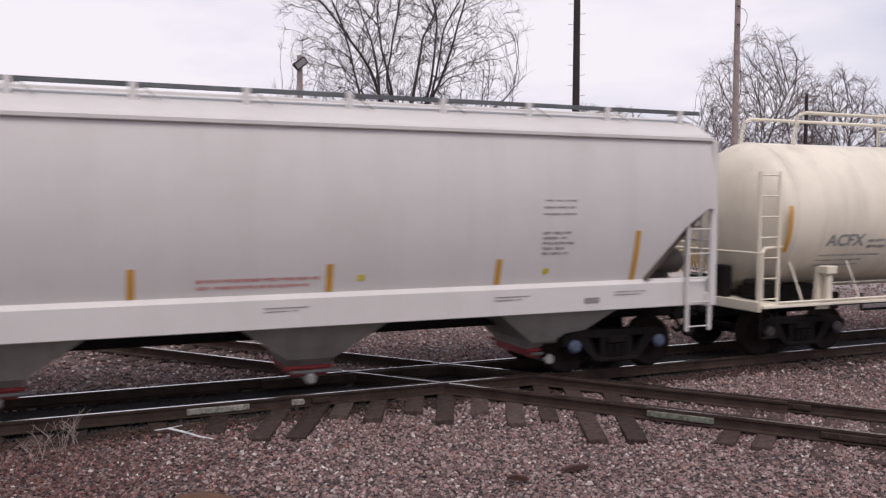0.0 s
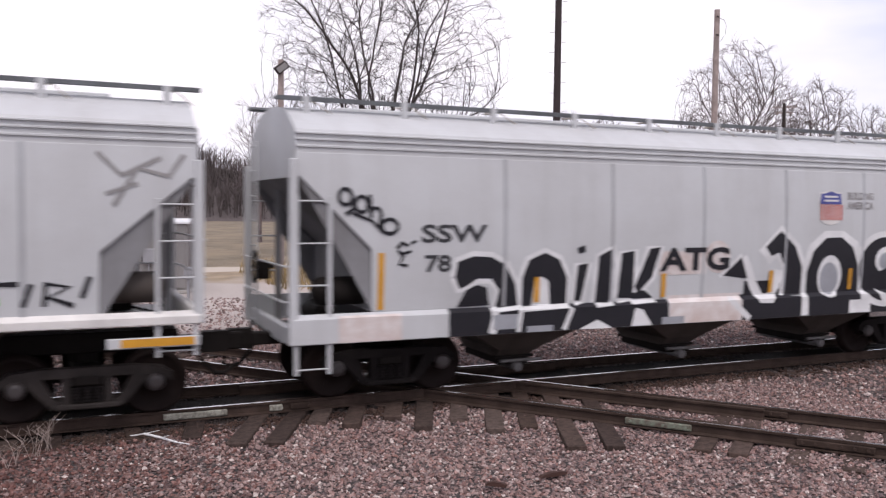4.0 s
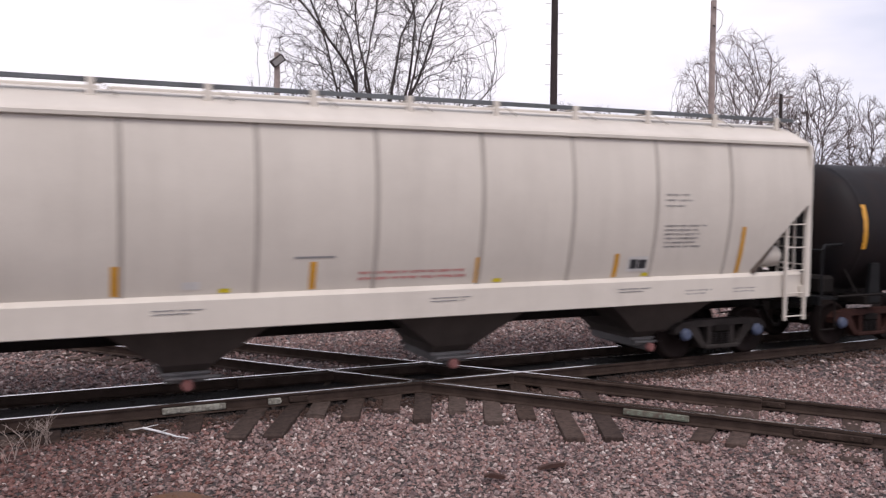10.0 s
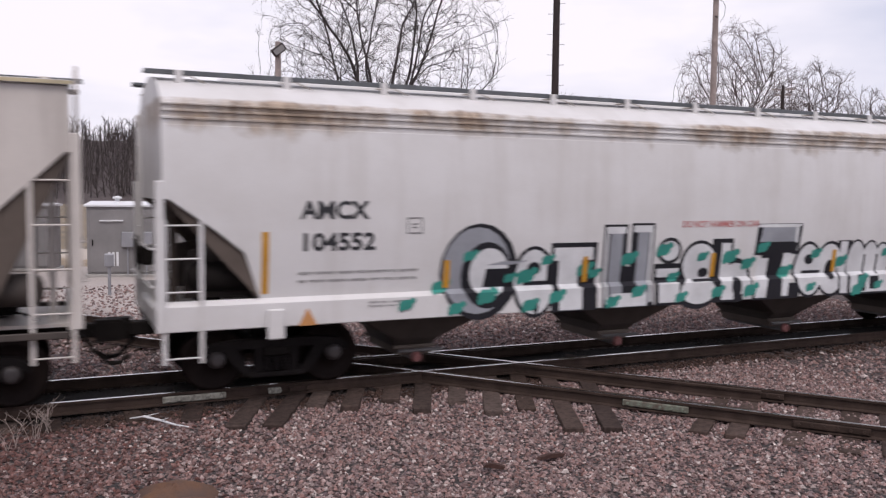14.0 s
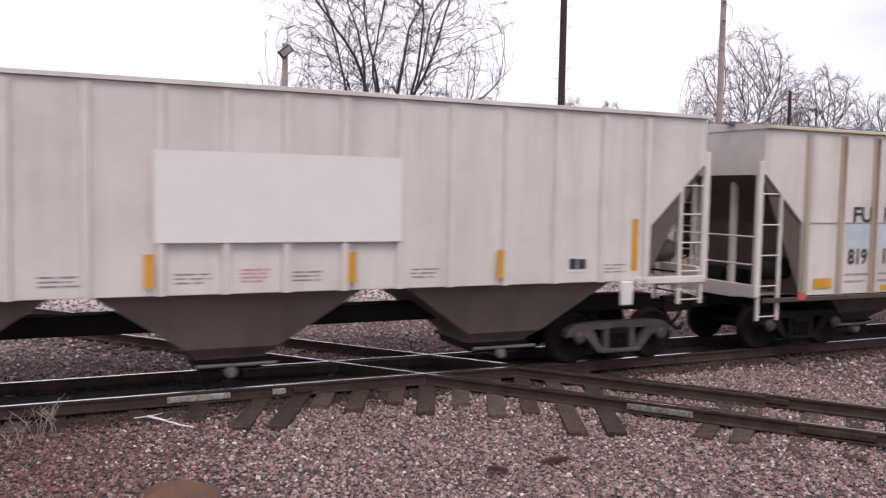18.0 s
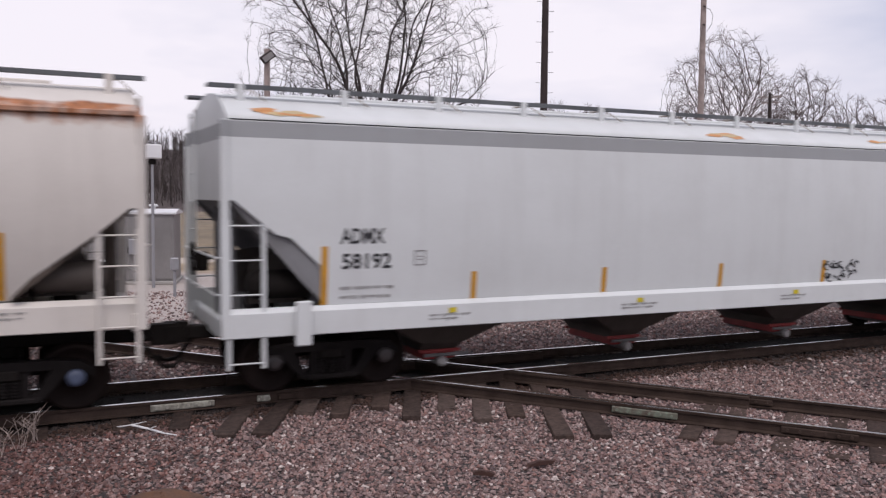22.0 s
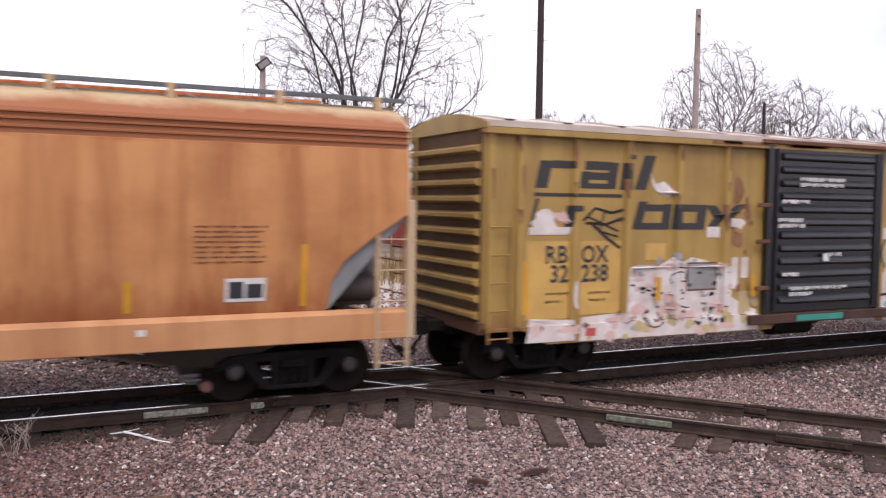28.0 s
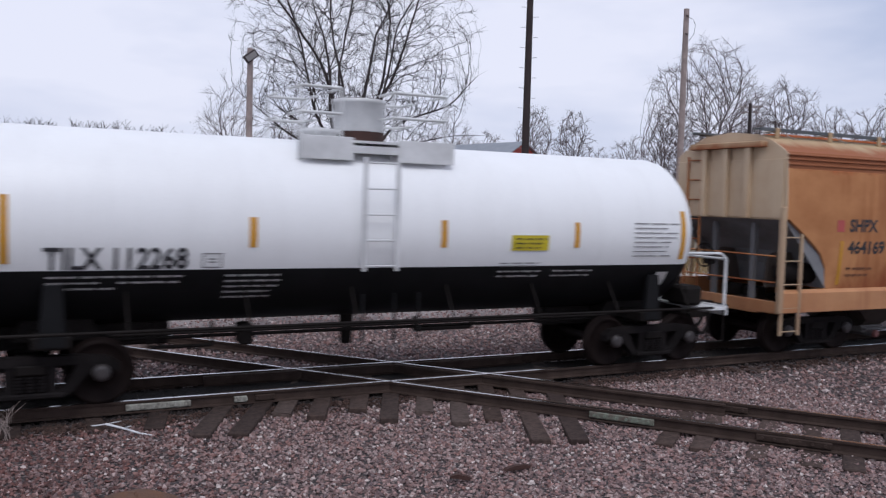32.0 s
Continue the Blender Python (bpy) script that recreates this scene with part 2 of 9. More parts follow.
M["wheel"] = plain("wheel_steel", (0.018, 0.012, 0.011), 0.65, 0.0, 0.4, sheen=0.08)
M["cap_blue"] = plain("blue_bearing_cap", (0.07, 0.09, 0.15), 0.5)
M["cap"] = plain("dull_bearing_cap", (0.05, 0.042, 0.042), 0.5)
M["red"] = plain("red_gate_paint", (0.32, 0.03, 0.03), 0.6, 0, 0.5)
M["gate"] = plain("grey_gate_steel", (0.20, 0.19, 0.19), 0.6, 0.2, 0.4)
M["pink"] = plain("faded_red_end_cap", (0.30, 0.12, 0.11), 0.6)
M["grating"] = plain("galvanised_grating", (0.15, 0.16, 0.17), 0.6, 0.4, 0.4)
M["yellow"] = plain("yellow_reflector_sheet", (0.62, 0.30, 0.025), 0.4, 0, 0.25)
M["yellow2"] = plain("yellow_decal", (0.62, 0.50, 0.02), 0.5)
M["cap_pale"] = plain("pale_steel_pipe_cap", (0.42, 0.40, 0.39), 0.5, 0.1, 0.4)
M["spray_faded"] = plain("thin_purple_black_spray_paint", (0.10, 0.085, 0.10), 0.6, 0, 0.5, 14)
M["black"] = plain("black_lettering_paint", (0.03, 0.03, 0.035), 0.55)
M["smoke"] = plain("faded_black_lettering", (0.26, 0.25, 0.25), 0.6)
M["letter_white"] = plain("white_lettering_paint", (0.68, 0.66, 0.64), 0.55)
M["spray_black"] = plain("black_spray_paint", (0.017, 0.016, 0.021), 0.55, sheen=0.25)
M["spray_white"] = plain("white_spray_paint", (0.72, 0.72, 0.73), 0.5)
M["spray_grey"] = plain("grey_spray_paint", (0.32, 0.33, 0.36), 0.5)
M["spray_teal"] = plain("teal_spray_paint", (0.03, 0.26, 0.21), 0.5)
M["spray_green"] = plain("green_sticker", (0.2, 0.65, 0.05), 0.5)
M["spray_blue"] = plain("pale_blue_spray_paint", (0.33, 0.55, 0.62), 0.5)
M["spray_pink"] = plain("pale_pink_spray_paint", (0.62, 0.42, 0.38), 0.5)
M["deco_blue"] = plain("blue_emblem_paint", (0.07, 0.08, 0.30), 0.5)
M["deco_red"] = plain("red_emblem_paint", (0.50, 0.09, 0.08), 0.5)
M["deco_orange"] = plain("orange_stripe_paint", (0.60, 0.28, 0.10), 0.5)
M["rust_pale"] = plain("pale_yellow_rust_bleed", (0.55, 0.42, 0.24), 0.6)
M["text_red"] = plain("red_stencil_paint", (0.56, 0.20, 0.19), 0.55)
M["patch_blue"] = plain("pale_blue_patch_paint", (0.52, 0.56, 0.62), 0.5)
M["patch"] = plain("fresh_white_patch_paint", (0.66, 0.645, 0.61), 0.5, 0, 0.05)
M["patch_yellow"] = plain("pale_yellow_patch_paint", (0.55, 0.33, 0.09), 0.5)
M["box_door"] = plain("black_door_paint", (0.009, 0.009, 0.012), 0.32, sheen=0.6)
M["rust_dark"] = plain("dark_rusted_iron", (0.07, 0.03, 0.022), 0.85, 0, 0.5, 7, 0.4)
M["rust"] = plain("rusted_steel", (0.16, 0.065, 0.035), 0.85, 0, 0.5, 7, 0.4)
M["galv"] = plain("galvanised_sheet", (0.33, 0.33, 0.35), 0.5, 0.3, 0.15)
M["galv_pale"] = plain("pale_grey_sheet_metal", (0.36, 0.36, 0.38), 0.5, 0.1, 0.12)
M["galv_white"] = plain("white_enamel", (0.72, 0.72, 0.73), 0.4, 0, 0.1)
M["pole"] = plain("grey_weathered_pole_wood", (0.36, 0.29, 0.27), 0.85, 0, 0.35, 9, 0.4)
M["pole_dark"] = plain("dark_creosoted_pole_wood", (0.035, 0.022, 0.022), 0.8, 0, 0.4, 9, 0.4)
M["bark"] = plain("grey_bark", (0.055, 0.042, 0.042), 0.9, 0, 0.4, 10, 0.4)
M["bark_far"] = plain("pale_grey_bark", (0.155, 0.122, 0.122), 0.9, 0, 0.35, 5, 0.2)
M["woods"] = island_mix("far_bare_woods", [(0.085, 0.068, 0.066), (0.11, 0.092, 0.092), (0.135, 0.112, 0.11), (0.095, 0.08, 0.07)], 0.95, False, 2.0)
M["barn"] = plain("red_barn_siding", (0.30, 0.035, 0.035), 0.6, 0, 0.25, 4, 0.15)
M["barn_orange"] = plain("orange_red_gable_siding", (0.40, 0.055, 0.04), 0.6, 0, 0.2, 4, 0.15)
M["barn_roof"] = plain("grey_metal_roofing", (0.30, 0.32, 0.35), 0.5, 0.3, 0.2)
M["trim_white"] = plain("white_trim_paint", (0.70, 0.70, 0.70), 0.5)
M["straw"] = island_mix("dry_grass", [(0.36, 0.25, 0.12), (0.46, 0.34, 0.18), (0.28, 0.20, 0.10), (0.40, 0.31, 0.17)], 0.9, False, 8)
M["stone"] = island_mix("crushed_ballast_stone", [(0.10, 0.069, 0.070), (0.25, 0.168, 0.155), (0.40, 0.268, 0.245), (0.30, 0.17, 0.15), (0.17, 0.127, 0.132), (0.46, 0.345, 0.32), (0.32, 0.225, 0.212), (0.155, 0.098, 0.094), (0.72, 0.62, 0.58)], 0.85, False, 25)
M["stone_dirty"] = island_mix("dirt_stained_ballast_stone", [(0.066, 0.038, 0.036), (0.16, 0.088, 0.08), (0.235, 0.132, 0.118), (0.18, 0.084, 0.072), (0.105, 0.066, 0.064), (0.28, 0.175, 0.158), (0.14, 0.072, 0.063)], 0.9, False, 25)
M["stone_trackside"] = island_mix("dark_brown_trackside_stone", [(0.035, 0.022, 0.019), (0.07, 0.042, 0.034), (0.10, 0.062, 0.05), (0.055, 0.032, 0.026), (0.13, 0.088, 0.074)], 0.9, False, 25)
# dark with oil and with the train's shadow put into the colour
M["stone_oily_shaded"] = island_mix("oily_shaded_ballast_stone", [(0.018, 0.015, 0.014), (0.035, 0.027, 0.025), (0.06, 0.045, 0.04), (0.025, 0.02, 0.02)], 0.7, False, 25)
M["mound"] = plain("dull_rusted_iron", (0.075, 0.04, 0.03), 0.85, 0, 0.5, 7, 0.5, second=(0.16, 0.065, 0.03))
M["oily_shaded_fines"] = plain("oil_and_shade_black_fines", (0.017, 0.014, 0.013), 0.8, 0, 0.5, 30, 0.5, sheen=0.1)
M["spill"] = paint("dried_spill_crust", (0.085, 0.064, 0.052), grime=(0.03, 0.022, 0.018), dirt=0.8, streak=0.9, rough=0.7, sheen=0.2)
M["tan"] = paint("tan_car_paint", (0.52, 0.395, 0.265), grime=(0.25, 0.12, 0.05), dirt=0.3, streak=0.4)
M["tie"] = island_mix("weathered_tie_wood", [(0.066, 0.044, 0.036), (0.092, 0.063, 0.053), (0.052, 0.035, 0.030), (0.115, 0.084, 0.073)], 0.9, True, 14, 0.6)
M["rail"] = plain("rusty_rail_steel", (0.066, 0.045, 0.037), 0.8, 0.1, 0.45, 9, 0.3, sheen=0.12)
M["rail_top"] = plain("polished_rail_head", (0.72, 0.72, 0.74), 0.22, 1.0, 0.12, 6, 0.03)
M["bar_green"] = plain("painted_joint_bar", (0.19, 0.22, 0.17), 0.7, 0, 0.6, 25, 0.3, second=(0.10, 0.07, 0.055))
M["bar_pale"] = plain("pale_peeling_bar_paint", (0.36, 0.35, 0.30), 0.7, 0, 0.6, 30, 0.3, second=(0.06, 0.042, 0.035))
M["weed"] = plain("dead_weed_stalk", (0.36, 0.29, 0.26), 0.9)
M["glass"] = plain("dark_vehicle_glass", (0.02, 0.025, 0.03), 0.1)
M["car_red"] = plain("red_vehicle_paint", (0.45, 0.03, 0.04), 0.3)
M["tyre"] = plain("tyre_rubber", (0.02, 0.02, 0.02), 0.85)


def ground_material():
    m, n, l, b = nodes_of("gravel_and_dry_grass_ground")
    tc, sp = n.new("ShaderNodeTexCoord"), n.new("ShaderNodeSeparateXYZ")
    l.new(tc.outputs["Object"], sp.inputs[0])
    wob = math2(n, l, "MULTIPLY", math2(n, l, "SUBTRACT", noise_at(n, l, 0.12, detail=4), 0.5), 14.0)
    y = math2(n, l, "ADD", sp.outputs["Y"], wob)

    def zone(lo, hi):
        mr = n.new("ShaderNodeMapRange")
        mr.inputs["From Min"].default_value, mr.inputs["From Max"].default_value = lo, hi
        l.new(y, mr.inputs["Value"])
        return mr.outputs[0]
    vo = n.new("ShaderNodeTexVoronoi")
    vo.inputs["Scale"].default_value = 17.0
    l.new(tc.outputs["Object"], vo.inputs["Vector"])
    bal = mix(n, l, ramp(n, l, vo.outputs["Color"], 0.1, 0.9), (0.11, 0.078, 0.076), (0.35, 0.25, 0.228))
    # near-black towards the cell borders: crevice shade put into the gravel colour
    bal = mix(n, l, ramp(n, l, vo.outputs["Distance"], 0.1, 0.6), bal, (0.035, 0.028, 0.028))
    lot = mix(n, l, noise_at(n, l, 9), (0.33, 0.28, 0.26), (0.50, 0.45, 0.42))
    grass = mix(n, l, ramp(n, l, noise_at(n, l, 0.8), 0.35, 0.65), (0.23, 0.175, 0.12), (0.36, 0.28, 0.19))
    far = mix(n, l, ramp(n, l, noise_at(n, l, 0.25), 0.4, 0.6), (0.15, 0.12, 0.085), (0.24, 0.19, 0.13))
    # ground between the rails: oil and the train's shadow mixed into the colour
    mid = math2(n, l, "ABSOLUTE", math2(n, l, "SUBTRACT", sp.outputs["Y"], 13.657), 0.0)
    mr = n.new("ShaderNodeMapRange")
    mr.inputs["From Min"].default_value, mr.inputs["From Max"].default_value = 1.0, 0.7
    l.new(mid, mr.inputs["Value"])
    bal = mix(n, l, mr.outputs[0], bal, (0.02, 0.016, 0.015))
    c = mix(n, l, zone(20.0, 26.0), bal, lot)
    c = mix(n, l, zone(36.0, 38.0), c, grass)
    c = mix(n, l, zone(41.5, 42.0), c, (0.47, 0.41, 0.35))
    c = mix(n, l, zone(46.0, 46.6), c, far)
    l.new(c, b.inputs["Base Color"])
    b.inputs["Roughness"].default_value = 0.95
    bump(n, l, b, vo.outputs["Distance"], 0.8, 0.05)
    return m


M["ground"] = ground_material()


# ---- shape helpers ----
class Geo:
    """Vertices and faces gathered into one mesh; slot is the material slot of new faces."""

    def __init__(self):
        self.v, self.f, self.s, self.m = [], [], [], []
        self.slot = 0

    def add(self, vs, fs, smooth=False):
        o = len(self.v)
        self.v.extend([tuple(p) for p in vs])
        self.f.extend([tuple(i + o for i in q) for q in fs])
        self.s.extend([smooth] * len(fs))
        self.m.extend([self.slot] * len(fs))
        return self

    def box(self, x0, x1, y0, y1, z0, z1, bev=0.0):
        if bev <= 0:
            vs = [(x, y, z) for x in (x0, x1) for y in (y0, y1) for z in (z0, z1)]
            return self.add(vs, [(0, 1, 3, 2), (4, 6, 7, 5), (0, 4, 5, 1), (2, 3, 7, 6), (0, 2, 6, 4), (1, 5, 7, 3)])
        lo, hi = (x0, y0, z0), (x1, y1, z1)
        vs, ix = [], {}
        for c in ((a, b, d) for a in (0, 1) for b in (0, 1) for d in (0, 1)):
            for ax in range(3):
                p = [0, 0, 0]
                for k in range(3):
                    e = hi[k] if c[k] else lo[k]
                    p[k] = e if k == ax else e + (-bev if c[k] else bev)
                ix[c, ax] = len(vs)
                vs.append(p)
        fs = []
        for ax in range(3):
            o1, o2 = (ax + 1) % 3, (ax + 2) % 3
            for s in (0, 1):
                ring = []
                for a, b in ((0, 0), (1, 0), (1, 1), (0, 1)):
                    c = [0, 0, 0]
                    c[ax], c[o1], c[o2] = s, a, b
                    ring.append(ix[tuple(c), ax])
                fs.append(tuple(ring if s else ring[::-1]))
            for a in (0, 1):
                for b in (0, 1):
                    c0, c1 = [0, 0, 0], [0, 0, 0]
                    c0[o1] = c1[o1] = a
                    c0[o2] = c1[o2] = b
                    c1[ax] = 1
                    c0, c1 = tuple(c0), tuple(c1)
                    q = (ix[c0, o1], ix[c1, o1], ix[c1, o2], ix[c0, o2])
                    fs.append(q if a != b else q[::-1])
        for c in ((a, b, d) for a in (0, 1) for b in (0, 1) for d in (0, 1)):
            t = (ix[c, 0], ix[c, 1], ix[c, 2])
            fs.append(t if sum(c) % 2 else t[::-1])
        return self.add(vs, fs)

    def prism(self, pts, y0, y1):
        """An outline in (x, z) given thickness from y0 to y1."""
        k = len(pts)
        vs = [(x, y0, z) for x, z in pts] + [(x, y1, z) for x, z in pts]
        fs = [tuple(range(k)), tuple(range(2 * k - 1, k - 1, -1))] + [(i, i + k, (i + 1) % k + k, (i + 1) % k) for i in range(k)]
        return self.add(vs, fs)

    def loft(self, rings, closed=False, caps=True, smooth=True):
        k = len(rings[0])
        vs = [p for r in rings for p in r]
        n = k if closed else k - 1
        fs = [(i * k + j, i * k + (j + 1) % k, (i + 1) * k + (j + 1) % k, (i + 1) * k + j) for i in range(len(rings) - 1) for j in range(n)]
        self.add(vs, fs, smooth)
        if caps:
            self.add(rings[0], [tuple(range(k))[::-1]])
            self.add(rings[-1], [tuple(range(k))])
        return self

    def rod(self, a, b, r, n=8, r2=None, caps=True, smooth=True):
        a, b = Vector(a), Vector(b)
        d = (b - a).normalized()
        u = d.orthogonal().normalized()
        w = d.cross(u)
        r2 = r if r2 is None else r2
        rings = [[c + (u * math.cos(2 * math.pi * i / n) + w * math.sin(2 * math.pi * i / n)) * q for i in range(n)] for c, q in ((a, r), (b, r2))]
        return self.loft(rings, True, caps, smooth)

    def path(self, pts, r, n=6):
        for a, b in zip(pts, pts[1:]):
            self.rod(a, b, r, n)
        return self

    def disc_y(self, x, y, z, prof, n=24):
        """A turned shape round an axis along y: prof lists (radius, y)."""
        rings = [[(x + r * math.cos(2 * math.pi * i / n), y + d, z + r * math.sin(2 * math.pi * i / n)) for i in range(n)] for r, d in prof]
        return self.loft(rings, True, True, True)

    def mesh(self, name, mats):
        me = bpy.data.meshes.new(name)
        me.from_pydata(self.v, [], self.f)
        for m in mats if isinstance(mats, (list, tuple)) else [mats]:
            me.materials.append(m)
        me.polygons.foreach_set("use_smooth", self.s)
        me.polygons.foreach_set("material_index", self.m)
        me.update()
        return me


def part(name, geo, mats, parent=None, label=""):
    """One mesh object, under a thing or a part."""
    ob = new(name, geo if isinstance(geo, bpy.types.Mesh) else geo.mesh(name, mats))
    ob.parent = parent
    return tagged(ob, label)


def thing(name, label, category, group="", kind="", at=(0, 0, 0)):
    ob = new(name)
    ob.location = at
    return tagged(ob, label, category, group, kind)


def solid(name, geo, mats, label, category, group="", kind="", at=(0, 0, 0)):
    ob = new(name, geo if isinstance(geo, bpy.types.Mesh) else geo.mesh(name, mats))
    ob.location = at
    return tagged(ob, label, category, group, kind)


def text_points(text, size, bold=0.0, shear=0.0, space=1.0):
    """The flat outline of a word as triangles in the built-in letters: points (right, up) and faces, and its width."""
    cu = bpy.data.curves.new("letters", "FONT")
    cu.body, cu.size, cu.shear, cu.space_character = text, size, shear, space
    cu.resolution_u, cu.offset = 3, bold * 0.9
    ob = bpy.data.objects.new("letters", cu)
    scene.collection.objects.link(ob)
    me = bpy.data.meshes.new_from_object(ob.evaluated_get(bpy.context.evaluated_depsgraph_get()))
    pts, faces = [tuple(v.co[:2]) for v in me.vertices], [tuple(p.vertices) for p in me.polygons]
    bpy.data.objects.remove(ob)
    bpy.data.curves.remove(cu)
    bpy.data.meshes.remove(me)
    wide = max(p[0] for p in pts) if pts else 0
    return pts, faces, wide

WORDS = {}
for key in [("ELTX", 0.36, 0.010), ("8217", 0.36, 0.010), ("SSW", 0.38, 0.012), ("CMO", 0.40, 0.012), ("10203", 0.40, 0.012),
            ("78", 0.36, 0.012), ("TCBX 135975", 0.34, 0.024), ("CBFX", 0.34, 0.008), ("470643", 0.34, 0.008), ("AMCX", 0.36, 0.012), ("104552", 0.36, 0.012),
            ("FU", 0.42, 0.012), ("RX", 0.42, 0.012), ("819", 0.42, 0.012), ("180", 0.42, 0.012), ("TR", 0.34, 0.012), ("LX", 0.34, 0.012),
            ("47", 0.34, 0.012), ("51", 0.34, 0.012), ("ADMX", 0.32, 0.008), ("58192", 0.32, 0.008), ("TILX", 0.36, 0.008), ("620750", 0.36, 0.008),
            ("RB", 0.42, 0.008), ("OX", 0.42, 0.008), ("32", 0.42, 0.008), ("238", 0.42, 0.008), ("SHPX", 0.36, 0.014), ("464169", 0.36, 0.014),
            ("TILX 112268", 0.42, 0.010), ("ACFX", 0.32, 0.008), ("BUILDING", 0.2, 0.006), ("AMERICA", 0.2, 0.006), ("DO NOT HAMMER ON CAR", 0.16, 0.004),
            ("ATG", 0.55, 0.02),
            ]:
    WORDS[key] = text_points(*key)

# ---- the train ----
YC = 13.657          # middle of the train's track
WHEEL = 0.457


def travel(t):
    """How far the train has run along its track, in metres, zero at the clip's middle."""
    s = (t - 16.0) / 16.0
    return 111.628 * s - 0.597 * s * s + 0.527 * s ** 3


CARS, AXLES = [], []


def wheelset_mesh():
    g = Geo()
    g.rod((0, -1.0, 0), (0, 1.0, 0), 0.085, 10)
    for s in (-1, 1):
        prof = [(0.13, 0.09), (0.18, 0.05), (0.38, 0.035), (0.40, 0.07), (0.455, 0.07), (0.46, -0.04), (0.487, -0.05), (0.485, -0.075), (0.40, -0.075), (0.38, -0.02), (0.17, -0.01), (0.13, -0.06)]
        g.disc_y(0, s * 0.7525, 0, [(r, s * d) for r, d in prof], 28)
        for k in range(3):   # cast marks on the plate
            a = k * 2.1
            g.box(0.25 * math.cos(a) - 0.03, 0.25 * math.cos(a) + 0.03, s * 0.7525 + s * 0.03 - 0.02, s * 0.7525 + s * 0.03 + 0.02, 0.25 * math.sin(a) - 0.03, 0.25 * math.sin(a) + 0.03)
    return g.mesh("wheelset", M["wheel"])


def side_frame_mesh(mat):
    g = Geo()
    outline = [(-1.12, 0.50), (-1.12, 0.62), (-0.98, 0.72), (-0.6, 0.76), (0.6, 0.76), (0.98, 0.72), (1.12, 0.62), (1.12, 0.50), (0.97, 0.58), (0.80, 0.58), (0.68, 0.50), (0.46, 0.24), (0.36, 0.19), (-0.36, 0.19), (-0.46, 0.24), (-0.68, 0.50), (-0.80, 0.58), (-0.97, 0.58)]
    top = [(x, z) for x, z in outline[:8]] + [(0.97, 0.60), (0.80, 0.63), (-0.80, 0.63), (-0.97, 0.60)]
    g.prism(top, -0.09, 0.09)
    for s in (-1, 1):
        g.prism([(s * 0.60, 0.66), (s * 0.80, 0.63), (s * 0.76, 0.54), (s * 0.47, 0.22), (s * 0.34, 0.20), (s * 0.34, 0.29), (s * 0.42, 0.34)], -0.085, 0.085)
        g.prism([(s * 0.22, 0.25), (s * 0.33, 0.25), (s * 0.33, 0.68), (s * 0.22, 0.68)], -0.07, 0.07)
        g.box(s * 0.89 - 0.13, s * 0.89 + 0.13, -0.1, 0.1, 0.50, 0.64, 0.02)
    g.box(-0.42, 0.42, -0.13, 0.13, 0.19, 0.27, 0.02)
    return g.mesh("side_frame", mat)


def spring_mesh():
    prof = []
    for k in range(5):
        z = 0.28 + k * 0.045
        prof += [(0.052, z), (0.07, z + 0.016), (0.052, z + 0.034)]
    return Geo().loft([[(r * math.cos(i * math.pi / 4), r * math.sin(i * math.pi / 4), z) for i in range(8)] for r, z in prof], True, True, True).mesh("spring", M["truck"])


def bolster_mesh():
    g = Geo()
    g.box(-0.2, 0.2, -1.1, 1.1, 0.50, 0.66, 0.03)
    g.rod((0, 0, 0.68), (0, 0, 0.86), 0.2, 14)
    for s in (-1, 1):
        g.box(s * 0.62 - 0.06, s * 0.62 + 0.06, -0.78, 0.78, 0.30, 0.38, 0.02)
        for q in (-1, 1):
            g.prism([(s * 0.40, 0.33), (s * 0.48, 0.33), (s * 0.46, 0.62), (s * 0.41, 0.62)], q * 0.7525 - 0.05, q * 0.7525 + 0.05)
    for q in (-1, 1):   # added dark plates that close the spring openings to bright background
        g.box(-0.33, 0.33, q * 0.90 - 0.03, q * 0.90 + 0.03, 0.22, 0.66, 0.01)
    return g.mesh("bolster", M["under"])


WHEELSET, SPRINGS, BOLSTER = wheelset_mesh(), spring_mesh(), bolster_mesh()
FRAMES = {k: side_frame_mesh(M[k]) for k in ("truck", "truck_red", "truck_grey", "truck_pale")}
CAPS = {k: Geo().disc_y(0, 0, 0, [(0.055, -0.035), (0.10, -0.03), (0.115, 0.0), (0.125, 0.03)], 14).mesh("bearing_cap", M[k]) for k in ("cap", "cap_blue")}


def truck(car, x, frame_mat="truck", cap="cap"):
    t = part("truck", BOLSTER, None, car)
    t.location = (x, 0, 0)
    for s in (-1, 1):
        f = part("side_frame", FRAMES[frame_mat], None, t)
        f.location = (0, s * 0.99, 0)
        for a in (-0.14, 0.0, 0.14):
            p = part("spring", SPRINGS, None, t)
            p.location = (a, s * 1.04, 0)
        for a in (-0.89, 0.89):
            c = part("bearing_cap", CAPS[cap], None, t)
            c.location, c.rotation_euler = (a, s * 1.12, 0.50), (0, 0, 0 if s < 0 else math.pi)
    for a in (-0.89, 0.89):
        w = part("wheelset", WHEELSET, None, t)
        AXLES.append((w, a))


